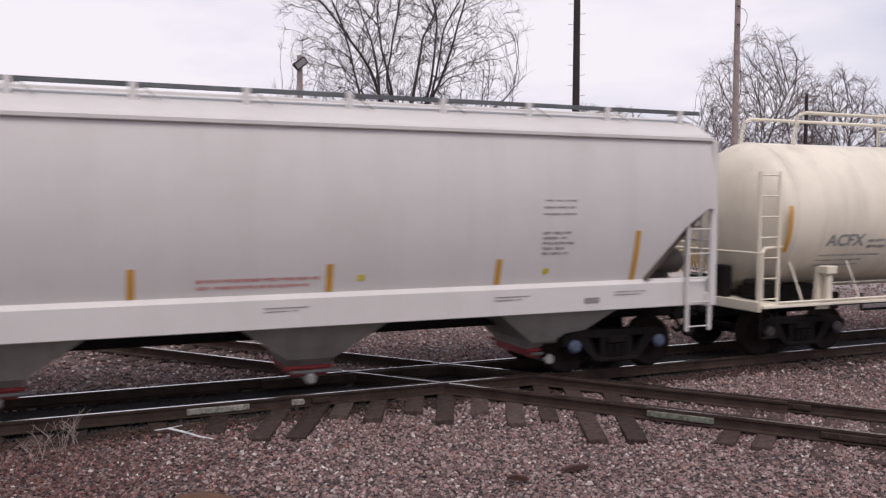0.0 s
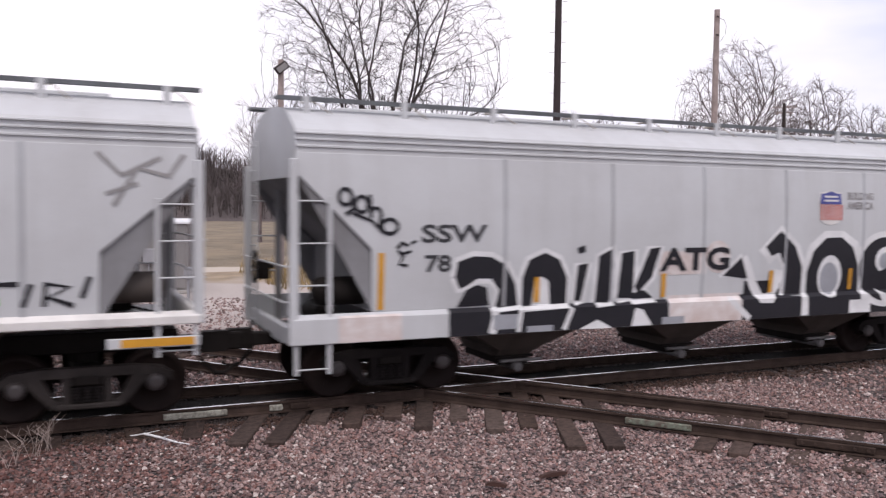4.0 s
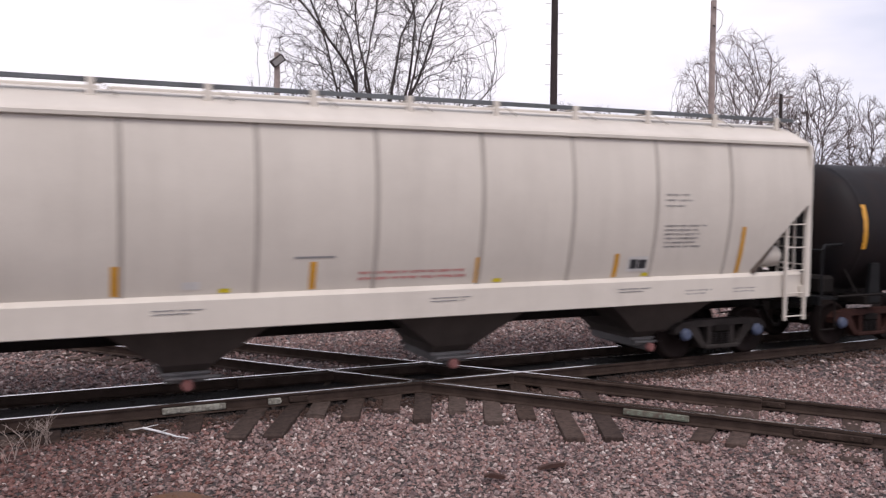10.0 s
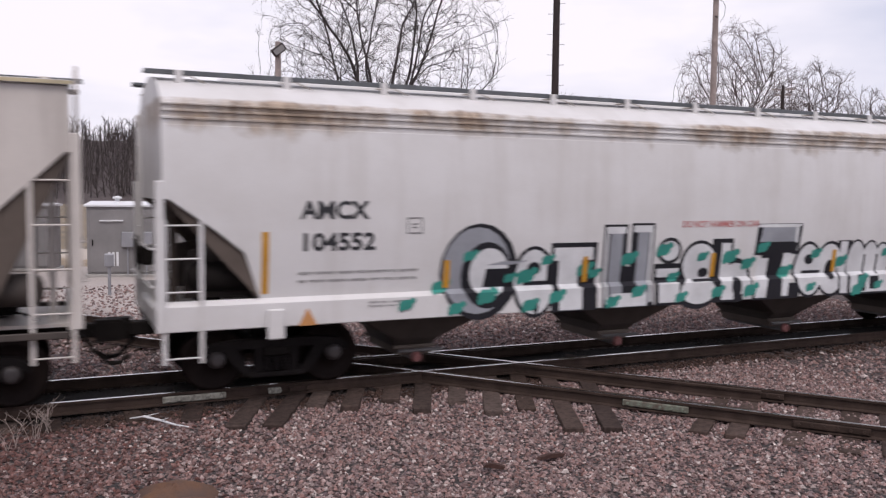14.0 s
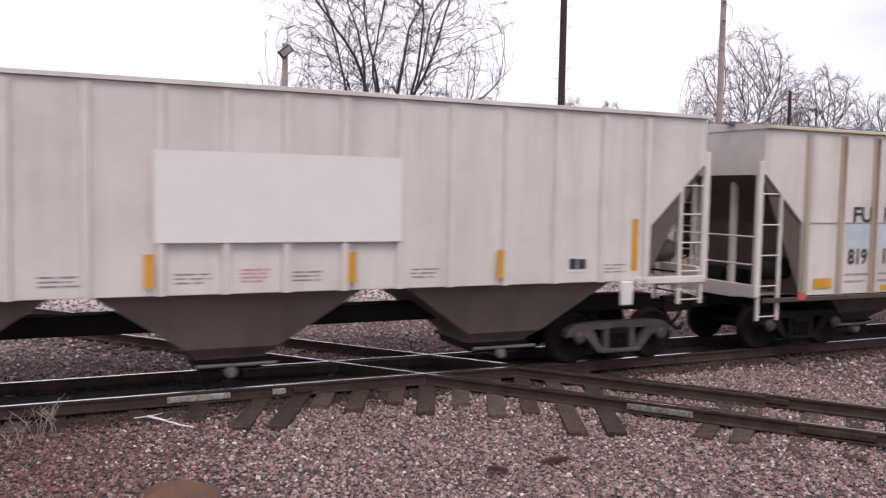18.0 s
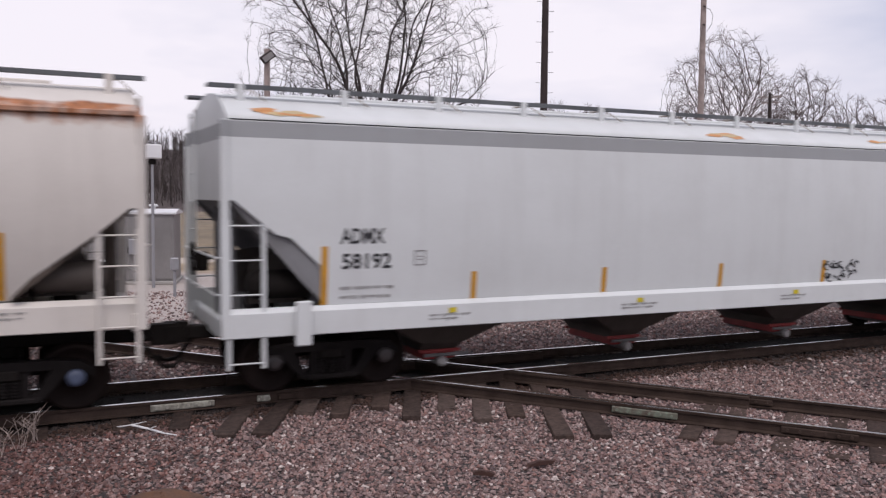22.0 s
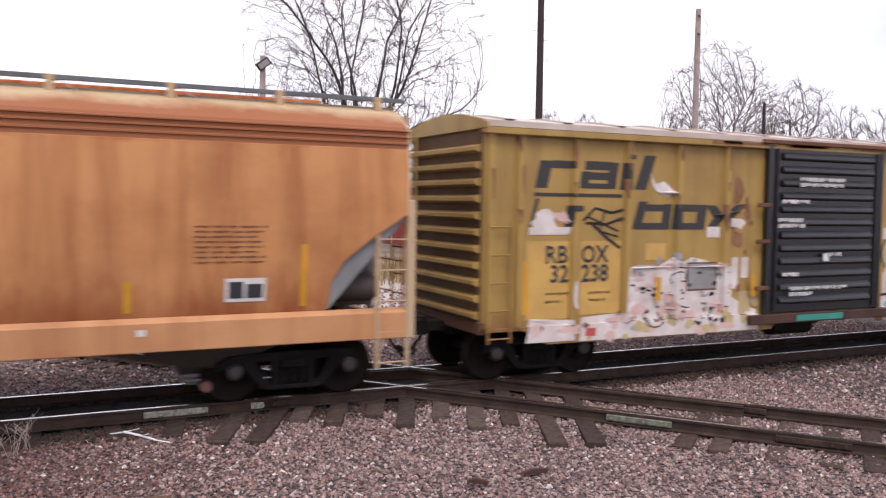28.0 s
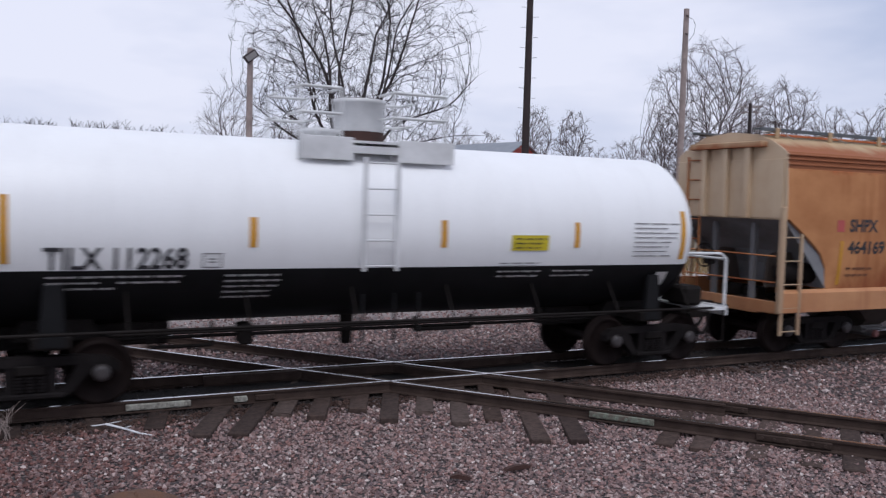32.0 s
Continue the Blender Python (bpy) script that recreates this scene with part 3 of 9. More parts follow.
COUPLER = Geo()
COUPLER.box(-0.35, 0.30, -0.11, 0.11, 0.78, 0.98, 0.02)
COUPLER.prism([(0.25, 0.72), (0.62, 0.72), (0.68, 0.78), (0.68, 0.98), (0.62, 1.04), (0.25, 1.04)], -0.16, 0.02)
COUPLER.box(0.42, 0.66, 0.06, 0.17, 0.74, 1.02, 0.03)
COUPLER.path([(0.1, -0.3, 0.85), (0.25, -0.32, 0.6), (0.42, -0.3, 0.42), (0.58, -0.25, 0.40), (0.72, -0.18, 0.5)], 0.035)   # air hose
COUPLER.path([(0.0, 0.2, 0.95), (0.05, -0.9, 1.0), (0.02, -1.35, 1.0)], 0.018)                                      # cut lever
COUPLER = COUPLER.mesh("coupler", M["under"])


def couplers(car, h):
    for s in (-1, 1):
        c = part("coupler", COUPLER, None, car, "dark coupler with hanging air hose")
        c.location, c.rotation_euler = (s * h, 0, 0), (0, 0, 0 if s > 0 else math.pi)


RUNGS = {}


def rung_mesh(width, mat, along):
    k = (round(width, 2), mat.name, along)
    if k not in RUNGS:
        g = Geo()
        a, b = ((-width / 2, 0, 0), (width / 2, 0, 0)) if along == "x" else ((0, -width / 2, 0), (0, width / 2, 0))
        g.rod(a, b, 0.014, 6)
        RUNGS[k] = g.mesh("rung", mat)
    return RUNGS[k]


def ladder(car, x, y, z0, z1, mat, width=0.42, along="x", rungs=5, flat=0.05, stiles=True):
    """A ladder whose stiles stand side by side along x or y."""
    g = Geo()
    for s in (-1, 1):
        dx, dy = (s * width / 2, 0) if along == "x" else (0, s * width / 2)
        if stiles:
            g.box(x + dx - flat / 2, x + dx + flat / 2, y + dy - flat / 2, y + dy + flat / 2, z0, z1, 0.006)
        else:
            g.box(x + dx - 0.02, x + dx + 0.02, y + dy - 0.02, y + dy + 0.02, z0, z0 + 0.06)
    lad = part("ladder", g, mat, car)
    for i in range(rungs):
        r = part("rung", rung_mesh(width, mat, along), None, lad)
        r.location = (x, y, z0 + 0.08 + (z1 - z0 - 0.16) * i / max(1, rungs - 1))
    return lad


class Side:
    """Half-width of a car's body by height, on which lettering and plates lie."""

    def __init__(self, wide=1.60, bulge=0.10, mid=2.75, reach=1.4, tank=None):
        self.a, self.tank, self.sill = (wide, bulge, mid, reach), tank, 0.0

    def w(self, z):
        if self.tank:
            r, c = self.tank
            return math.sqrt(max(0.01, r * r - (z - c) ** 2))
        wide, bulge, mid, reach = self.a
        return wide - bulge * ((z - mid) / reach) ** 2


def pieces(faces):
    """Faces sorted into connected groups."""
    group = {}

    def root(i):
        while group.setdefault(i, i) != i:
            i = group[i]
        return i
    for f in faces:
        for i in f[1:]:
            group[root(i)] = root(f[0])
    out = {}
    for f in faces:
        out.setdefault(root(f[0]), []).append(f)
    return list(out.values())


def decal(car, name, side, pts, faces, mat, x0, z0, lift=0.006, label="", sx=1.0, tilt=0.0):
    """Flat outline (right, up) laid on the near side of a car with its corner at x0, z0."""
    if name.startswith("graffiti") or name.startswith("emblem"):
        parts = pieces(faces)
        if 1 < len(parts) < 60:
            for k, fs in enumerate(parts):
                ids = sorted({i for f in fs for i in f})
                at_id = {i: j for j, i in enumerate(ids)}
                last = decal(car, name, side, [pts[i] for i in ids], [tuple(at_id[i] for i in f) for f in fs], mat, x0, z0, lift + 0.0002 * k, label, sx, tilt)
            return last
    vs = []
    for px, pz in pts:
        x, z = x0 + px * sx + pz * tilt, z0 + pz
        vs.append((x, -side.w(max(z, side.sill) if lift > 0.08 else z) - lift, z))
    g = Geo()
    g.add(vs, faces)
    return part(name, g, mat, car, label)


def word(car, side, key, mat, x0, z0, width=None, lift=0.006, tilt=0.0, name="lettering"):
    pts, faces, w = WORDS[key]
    return decal(car, name, side, pts, faces, mat, x0, z0, lift, "", (width / w) if width else 1.0, tilt)


def quad_rows(rects):
    """Outlines for upright rectangles (x, z, width, height), cut in rows so that they follow a curved side."""
    pts, faces = [], []
    for x, z, w, h in rects:
        n = max(1, int(h / 0.12))
        o = len(pts)
        for i in range(n + 1):
            pts += [(x, z + h * i / n), (x + w, z + h * i / n)]
        faces += [(o + 2 * i, o + 2 * i + 1, o + 2 * i + 3, o + 2 * i + 2) for i in range(n)]
    return pts, faces


def plate(car, name, side, x, z, w, h, mat, lift=0.006, label=""):
    return decal(car, name, side, *quad_rows([(0, 0, w, h)]), mat, x - w / 2, z, lift, label)


def bars(car, side, x, z, w, lines, mat, gap=0.085, thick=0.035, seed=1, lift=0.006, broken=True):
    """Lines of small writing that cannot be read: bars of its size, broken up as words and letters are."""
    rnd = random.Random(seed)
    rects = []
    for i in range(lines):
        px, end = 0.0, w * (rnd.uniform(0.7, 1.0) if i else 1.0)
        while px < end - 0.03:
            run = min(end - px, rnd.uniform(0.1, 0.3) if broken else rnd.uniform(0.3, 0.8))
            q = px
            while broken and thick > 0.028 and q < px + run:
                cw = thick * rnd.uniform(0.35, 0.75)
                low = rnd.choice((0.0, 0.0, 0.3))
                rects.append((q, -i * gap + thick * low, cw, thick * (1 - low)))
                q += cw + thick * 0.28
            if not (broken and thick > 0.028):
                rects.append((px, -i * gap, run, thick))
            px += run + 0.05
    return tagged(decal(car, "small_print", side, *quad_rows(rects), mat, x, z, lift), kind="stuff")


def stroke(pts, width):
    """A painted line of even width through points (right, up)."""
    vs, fs = [], []
    for i, (x, z) in enumerate(pts):
        a, b = pts[max(0, i - 1)], pts[min(len(pts) - 1, i + 1)]
        dx, dz = b[0] - a[0], b[1] - a[1]
        d = math.hypot(dx, dz) or 1
        nx, nz = -dz / d * width / 2, dx / d * width / 2
        vs += [(x + nx, z + nz), (x - nx, z - nz)]
    for i in range(len(pts) - 1):
        fs.append((2 * i, 2 * i + 1, 2 * i + 3, 2 * i + 2))
    return vs, fs


def arc(cx, cz, rx, rz, a0, a1, n=14):
    return [(cx + rx * math.cos(radians(a0 + (a1 - a0) * i / n)), cz + rz * math.sin(radians(a0 + (a1 - a0) * i / n))) for i in range(n + 1)]


def join_flat(*shapes):
    vs, fs = [], []
    for v, f in shapes:
        o = len(vs)
        vs += v
        fs += [tuple(i + o for i in q) for q in f]
    return vs, fs


def car_thing(name, label, u0, u1, category="freight car"):
    c = thing(name, label, category, "cars of the passing freight train", at=(0, YC, 0))
    CARS.append((c, (u0 + u1) / 2))
    return c


def hopper(name, label, u0, u1, mat, low, ends, eave=4.11, sill=(1.16, 1.65), outlets=(), bay="bay", gate="red", side=None, roof="round",
           walk_u=None, brackets=10, trucks=None, truck_mat="truck", cap="cap", ribs=(), seams=(), sill_mat=None, panels=False, bay_top=None, bay_half=1.25,
           post_far=True, corner=True, lines=0, tall=4.70, end_posts=True, eave_band=True, full_post=None, post_mat=None, slope="slope", seam_mat="seam", rib_mat=None, roof_mat=None, gusset=False, reservoir="bay"):
    """A covered hopper. ends: the cut-away lower corner of the side as (distance from the end, height), from the top down.
    outlets, ribs, seams: places along the train, as u0 and u1 are."""
    car = car_thing(name, label, u0, u1)
    c, h = (u0 + u1) / 2, (u1 - u0) / 2
    side = side or Side()
    side.sill = sill[1] if sill else 0.0
    sill_mat = sill_mat or mat
    edge = 0.06
    # body: stations along x, each with its lowest point
    st = [(-h + edge, ends[0][1])] + [(-h + d, z) for d, z in ends] + [(-h + ends[-1][0] + 0.02, low)]
    xs = np.linspace(-h + ends[-1][0] + 0.3, h - ends[-1][0] - 0.3, 7)
    st = st + [(float(x), low) for x in xs] + [(-x, z) for x, z in reversed(st)]
    rings = []
    for x, z0 in st:
        zs = [z0, z0 + 0.012] + [z0 + (eave - z0) * i / 9 for i in range(1, 9)] + [eave - 0.012, eave]
        r = [(x, -side.w(z), z) for z in zs]
        rings.append(r + [(x, -y, z) for _, y, z in reversed(r)])
    g = Geo()
    g.loft(rings, True, False, False)
    k = len(rings[0])
    for r in (rings[0], rings[-1]):
        g.add(r, [tuple(range(k))])
    g.s = [True if abs(g.v[f[0]][1]) > 1.0 and len(f) == 4 and (f[1] - f[0]) == 1 else False for f in g.f]
    body = part("body", g, mat, car)
    # dirty slope sheets under both ends, their shade put into the dark colour
    if full_post is None:
        full_post = roof == "round"
    run = [(-h + edge + 0.01, ends[0][1])] + [(-h + d, z) for d, z in ends] + [(-h + ends[-1][0] + 0.02, low + 0.02)]
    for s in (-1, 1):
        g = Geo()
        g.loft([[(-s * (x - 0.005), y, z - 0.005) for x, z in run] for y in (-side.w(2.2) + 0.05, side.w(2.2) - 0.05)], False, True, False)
        part("slope_sheet", g, M[slope], car, "grimy slope sheet under the end, shade put into its colour")
    # roof
    wt = side.w(eave)
    if roof == "round":
        prof = [(wt + 0.01, eave + 0.02), (wt, eave + 0.07), (wt * 0.91, eave + 0.14), (wt * 0.76, eave + 0.26), (wt * 0.58, eave + 0.37), (wt * 0.36, eave + 0.46), (0.0, eave + 0.51)]
    elif roof == "creased":
        prof = [(wt + 0.0, eave), (wt + 0.0, eave + 0.07), (wt + 0.02, eave + 0.075), (wt + 0.02, eave + 0.10), (wt - 0.012, eave + 0.11), (wt - 0.012, eave + 0.17), (wt + 0.014, eave + 0.18), (wt + 0.014, eave + 0.20), (wt - 0.02, eave + 0.21), (wt - 0.02, eave + 0.26), (wt + 0.012, eave + 0.27), (wt + 0.012, eave + 0.29), (wt - 0.03, eave + 0.30), (wt - 0.05, eave + 0.34),
                (wt * 0.87, eave + 0.44), (wt * 0.71, eave + 0.58), (wt * 0.49, eave + 0.71), (0.0, eave + 0.79)]
    else:
        prof = [(wt + 0.05, eave + 0.0), (wt + 0.05, eave + 0.06), (wt, eave + 0.07), (0.9, eave + 0.13), (0.0, eave + 0.17)]
    half = [(y, z) for y, z in prof]
    sec = [(-y, z) for y, z in half] + [(y, z) for y, z in reversed(half[:-1])]
    g = Geo()
    g.loft([[(x, y, z) for y, z in sec] for x in np.linspace(-h + 0.04, h - 0.04, 12)], False, True, roof == "round")
    part("roof", g, roof_mat or mat, car)
    top = prof[-1][1]
    if eave_band and roof == "round":
        for s in (-1, 1):
            y = s * (wt + 0.03)
            part("eave_rail", Geo().box(-h + 0.02, h - 0.02, y - 0.035, y + 0.035, eave - 0.02, eave + 0.055, 0.012), mat, car)
    if roof != "flat":
        foot = ends[0][1] - 0.01
        edge_pts = [(-side.w(foot + (eave - foot) * i / 6), foot + (eave - foot) * i / 6) for i in range(6)] + [(-(y + 0.004), z + 0.004) for y, z in prof]
        ring = edge_pts + [(-y, z) for y, z in reversed(edge_pts[:-1])]
        for s in (-1, 1):
            g = Geo()
            g.loft([[(x, y, z) for y, z in ring] for x in sorted((s * (h - 0.035), s * (h - 0.065)))], True, True, False)
            part("end_sheet", g, M["tan"] if roof_mat else mat, car)
    # hatches and walkways on the roof
    for i in range(3):
        a, b = -h + 1.0 + i * (2 * h - 2.0) / 3 + 0.06, -h + 1.0 + (i + 1) * (2 * h - 2.0) / 3 - 0.06
        part("hatch_cover", Geo().box(a, b, -0.32, 0.32, top - 0.04, top + 0.025, 0.015), mat, car)
    wz = tall - (0.075 if roof != "flat" else 0.05)
    wy = 0.86 if roof != "flat" else 0.66
    for s in (-1, 1):
        part("walkway", Geo().box(-h - 0.12, h + 0.12, s * wy - 0.10, s * wy + 0.09, wz, wz + 0.035), M["grating"], car, "grey metal roof walkway")
        part("walkway_edge", Geo().box(-h - 0.12, h + 0.12, s * (wy + 0.10) - 0.015, s * (wy + 0.10) + 0.015, wz - 0.02, wz + 0.05, 0.006), M["grating"], car)
    bm = None
    for i in range(brackets):
        x = -h + 0.35 + i * (2 * h - 0.7) / (brackets - 1)
        if bm is None:
            y0 = -wt * (0.90 if roof != "flat" else 1.0)
            zb = eave + (0.20 if roof == "round" else 0.35 if roof == "creased" else 0.08)
            b = Geo()
            ya = -0.97 if roof != "flat" else -0.80
            zr = next((z2 + (z1 - z2) * (-ya - y2) / (y1 - y2) for (y1, z1), (y2, z2) in zip(prof, prof[1:]) if y1 >= -ya >= y2 and y1 > y2), zb)
            b.box(-0.055, 0.055, ya - 0.03, ya + 0.02, zr - 0.05, wz + 0.05, 0.006)
            b.slot = 1
            b.rod((0.12, ya + 0.05, wz), (0.34, ya - 0.14, zr - 0.01), 0.011, 5)
            b.rod((0.12, ya + 0.05, wz - 0.01), (0.0, ya + 0.35, wz - 0.01), 0.018, 5)
            bm = b.mesh("walkway_bracket", [roof_mat or mat, M["seam"]])
        for s in (0, 1):
            o = part("walkway_bracket", bm, None, car)
            o.location, o.rotation_euler = (x, 0, 0), (0, 0, math.pi * s)
    # side sills, centre sill, end platforms
    if sill:
        for s in (-1, 1):
            y = s * (side.w(sill[1]) + 0.03)
            g = Geo()
            sec = [(-0.05, sill[1]), (-0.03, sill[1]), (0.044, sill[1] - 0.062), (0.05, sill[1] - 0.072), (0.05, sill[0] + 0.012), (0.04, sill[0]), (-0.16, sill[0]), (-0.16, sill[0] + 0.02), (-0.05, sill[0] + 0.02)]
            g.loft([[(x, y + s * dy, z) for dy, z in sec] for x in (-h, h)], True, True, False)
            part("side_sill", g, sill_mat, car)
    part("centre_sill", Geo().box(-h + 0.1, h - 0.1, -0.22, 0.22, 0.82, 1.12, 0.02), M["under"], car)
    zf = sill[0] if sill else low
    for s in (-1, 1):
        g = Geo()
        g.box(min(s * h, s * (h - 0.12)), max(s * h, s * (h - 0.12)), -1.5, 1.5, zf - 0.02, zf + 0.22, 0.01)
        g.box(min(s * h, s * (h - 1.5)), max(s * h, s * (h - 1.5)), -0.95, 0.95, zf - 0.05, zf)
        part("end_platform", g, sill_mat, car)
        xe = s * (h - 0.9)
        g = Geo()
        zr = (sill[1] if sill else low + 0.2) + 0.30
        g.loft([[(xe + dx * s, -1.12 + r * math.cos(i * math.pi / 8), zr + r * math.sin(i * math.pi / 8)) for i in range(16)] for dx, r in ((-0.50, 0.08), (-0.46, 0.17), (-0.38, 0.22), (0.38, 0.22), (0.46, 0.17), (0.50, 0.08))], True, True, True)
        part("brake_reservoir", g, M["under"] if s < 0 else M[reservoir] if reservoir else mat, car)
        part("brake_cylinder", Geo().rod((xe, 0.2, zf + 0.25), (xe, 0.75, zf + 0.25), 0.17, 12), M["under"], car)
        g = Geo()
        g.box(xe - 0.2, xe + 0.15, -0.3, 0.1, zf + 0.05, zf + 0.4, 0.04)
        g.path([(xe, -0.4, zf + 0.15), (xe + 0.3 * s, -0.9, zf + 0.12), (xe + 0.4 * s, -1.4, zf + 0.12)], 0.02)
        g.path([(xe - 0.5 * s, -1.1, zf + 0.05), (xe - 0.45 * s, -0.9, zf + 0.5), (xe - 0.1 * s, -0.5, zf + 0.75)], 0.025)
        part("brake_gear", g, M["under"], car)
        # slope-sheet stiffeners under the end
        z_hi = ends[0][1]
        for y in (-0.55, 0.55):
            g = Geo()
            x1, x2 = s * (h - 0.25), s * (h - ends[-1][0] - 0.05)
            zt = z_hi - 0.02
            g.prism([(x1, zf), (x1, zt), (x1 - s * 0.10, zt), (x1 - s * 0.10, zf)], y - 0.05, y + 0.05)
            part("end_stiffener", g, M[slope] if roof != "flat" else post_mat or mat, car)
        if roof == "round" or gusset:   # a web plate closing the foot of the slope, shade put into its dark colour
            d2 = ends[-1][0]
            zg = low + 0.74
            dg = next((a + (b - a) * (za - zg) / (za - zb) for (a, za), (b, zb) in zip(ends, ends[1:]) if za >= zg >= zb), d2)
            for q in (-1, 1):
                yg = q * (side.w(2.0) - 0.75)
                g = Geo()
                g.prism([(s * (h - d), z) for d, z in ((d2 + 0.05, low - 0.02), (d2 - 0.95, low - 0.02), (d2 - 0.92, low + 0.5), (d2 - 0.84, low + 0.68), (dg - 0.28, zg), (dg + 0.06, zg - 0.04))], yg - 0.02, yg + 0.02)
                part("web_plate", g, M["slope"] if roof_mat else M["bay"], car, "grimy web plate in the open end, darkened for shade")
        # corner post, ladders and handholds
        if end_posts:
            for q in (-1, 1):
                y = q * (side.w(2.4) - 0.03)
                part("corner_post", Geo().box(s * h - 0.06, s * h + 0.06, y - 0.05, y + 0.05, zf, eave if full_post else ends[0][1] + 0.25, 0.012), post_mat or mat, car)
                ladder(car, s * (h - 0.30), y, zf - 0.45, ends[0][1] - 0.28, post_mat or mat, 0.5, "x", 5, 0.06)
        ladder(car, s * (h + 0.03), -s * 0.95, zf, eave + 0.3, mat, 0.42, "y", 8, 0.04)
        g = Geo()
        for z in (zf + 0.62, zf + 1.15):
            g.path([(s * (h + 0.05), -1.45, z), (s * (h + 0.10), -1.4, z), (s * (h + 0.10), 1.4, z), (s * (h + 0.05), 1.45, z)], 0.016)
        part("grab_iron", g, mat, car)
        if s < 0:
            g = Geo()
            ring = [(-h - 0.12, 0.45 + 0.26 * math.cos(a), 2.0 + 0.26 * math.sin(a)) for a in [i * math.pi / 8 for i in range(17)]]
            g.path(ring, 0.018)
            for a in (0, math.pi / 2):
                g.rod((-h - 0.12, 0.45 - 0.26 * math.cos(a), 2.0 - 0.26 * math.sin(a)), (-h - 0.12, 0.45 + 0.26 * math.cos(a), 2.0 + 0.26 * math.sin(a)), 0.014)
            g.rod((-h - 0.12, 0.45, 2.0), (-h + 0.2, 0.45, 2.0), 0.03)
            g.box(-h - 0.08, -h + 0.12, 0.33, 0.57, 1.8, 2.1, 0.03)
            part("hand_brake", g, M["under"], car, "round hand brake wheel and gear box")
    # outlets: tapering bays with a gate below
    zt = bay_top or (zf + 0.05)
    for i, u in enumerate(outlets):
        x = u - c
        g = Geo()
        r = []
        for hx, hy, z in ((bay_half, 1.25, zt), (0.38, 0.86, 0.58), (0.34, 0.72, 0.48), (0.33, 0.66, 0.42)) if bay_half < 1.3 else ((bay_half, 1.25, zt), (0.70, 0.95, 0.66), (0.55, 0.72, 0.50), (0.52, 0.66, 0.42)):
            r.append([(x - hx, -hy, z), (x + hx, -hy, z), (x + hx, hy, z), (x - hx, hy, z)])
        g.loft(r, True, True, False)
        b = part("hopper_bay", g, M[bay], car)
        g = Geo()
        gw = 0.30 if bay_half < 1.3 else 0.5
        g.box(x - gw, x + gw, -0.70, 0.70, 0.28, 0.45, 0.015)
        for q in (-1, 1):
            g.box(x - gw - 0.08, x + gw + 0.08, q * 0.70 - 0.03, q * 0.70 + 0.03, 0.40, 0.45, 0.008)
        part("outlet_gate", g, M[gate], b)
        g = Geo()
        g.rod((x, -0.80, 0.26), (x, 0.8, 0.26), 0.075, 12)
        g.rod((x - gw, -0.76, 0.36), (x + gw + 0.2, -0.76, 0.36), 0.03, 8)
        part("outlet_pipe", g, M["gate"], b)
        part("pipe_cap", Geo().disc_y(x, -0.82, 0.26, [(0.06, -0.05), (0.085, -0.03), (0.09, 0.03)], 14), M["pink"] if gate in ("gate", "bay_brown") else M["cap_pale"] if gate == "red" else M["gate"], b)
    # ribs and seams of the side sheets; the seams' shadow is put into their colour
    if ribs:
        rm = Geo()
        n = 6
        pts = [(-0.065, 0.0), (-0.045, 0.075), (0.045, 0.075), (0.065, 0.0)]
        zs = [low + (eave - 0.05 - low) * i / n for i in range(n + 1)]
        rm.loft([[(dx, -side.w(z) - dy, z) for dx, dy in pts] for z in zs], False, True, False)
        rm = rm.mesh("side_post", rib_mat or mat)
        for u in ribs:
            for s in (0, 1):
                o = part("side_post", rm, None, car)
                o.location, o.rotation_euler = (u - c, 0, 0), (0, 0, math.pi * s)
                if s:
                    o.location = (u - c, 0, 0)
    for u in seams:
        g = Geo()
        zs = [low + (eave - low) * i / 10 for i in range(11)]
        g.loft([[(u - c - 0.035, -side.w(z) - 0.001, z), (u - c - 0.02, -side.w(z) - 0.012, z), (u - c + 0.02, -side.w(z) - 0.012, z), (u - c + 0.035, -side.w(z) - 0.001, z)] for z in zs], False, True, False)
        part("weld_seam", g, M[seam_mat], car)
    for x in trucks or (-h + 1.72, h - 1.72):
        truck(car, x, truck_mat, cap)
    couplers(car, h)
    return car, side, c


def reflectors(car, side, c, us, z, h, w=0.1, mat="yellow", lift=0.008):
    for u in us:
        plate(car, "reflector_strip", side, u - c, z, w, h, M[mat], lift)


def stencil_box(car, side, x, z, mat, w=0.42, h=0.36):
    """A small framed stencil."""
    t = 0.02
    decal(car, "stencil_frame", side, *quad_rows([(0, 0, w, t), (0, h - t, w, t), (0, 0, t, h), (w - t, 0, t, h), (w * 0.3, h * 0.35, w * 0.4, t), (w * 0.3, h * 0.55, w * 0.4, t)]), mat, x - w / 2, z)


def data_plate(car, side, x, z, w=0.55, h=0.36):
    """The black-and-white consolidated stencil."""
    plate(car, "stencil_ground", side, x, z, w, h, M["letter_white"], 0.008)
    decal(car, "stencil_panel", side, *quad_rows([(0.05, 0.05, w * 0.36, h - 0.1), (w * 0.52, 0.05, w * 0.4, h * 0.6)]), M["black"], x - w / 2, z, 0.012)


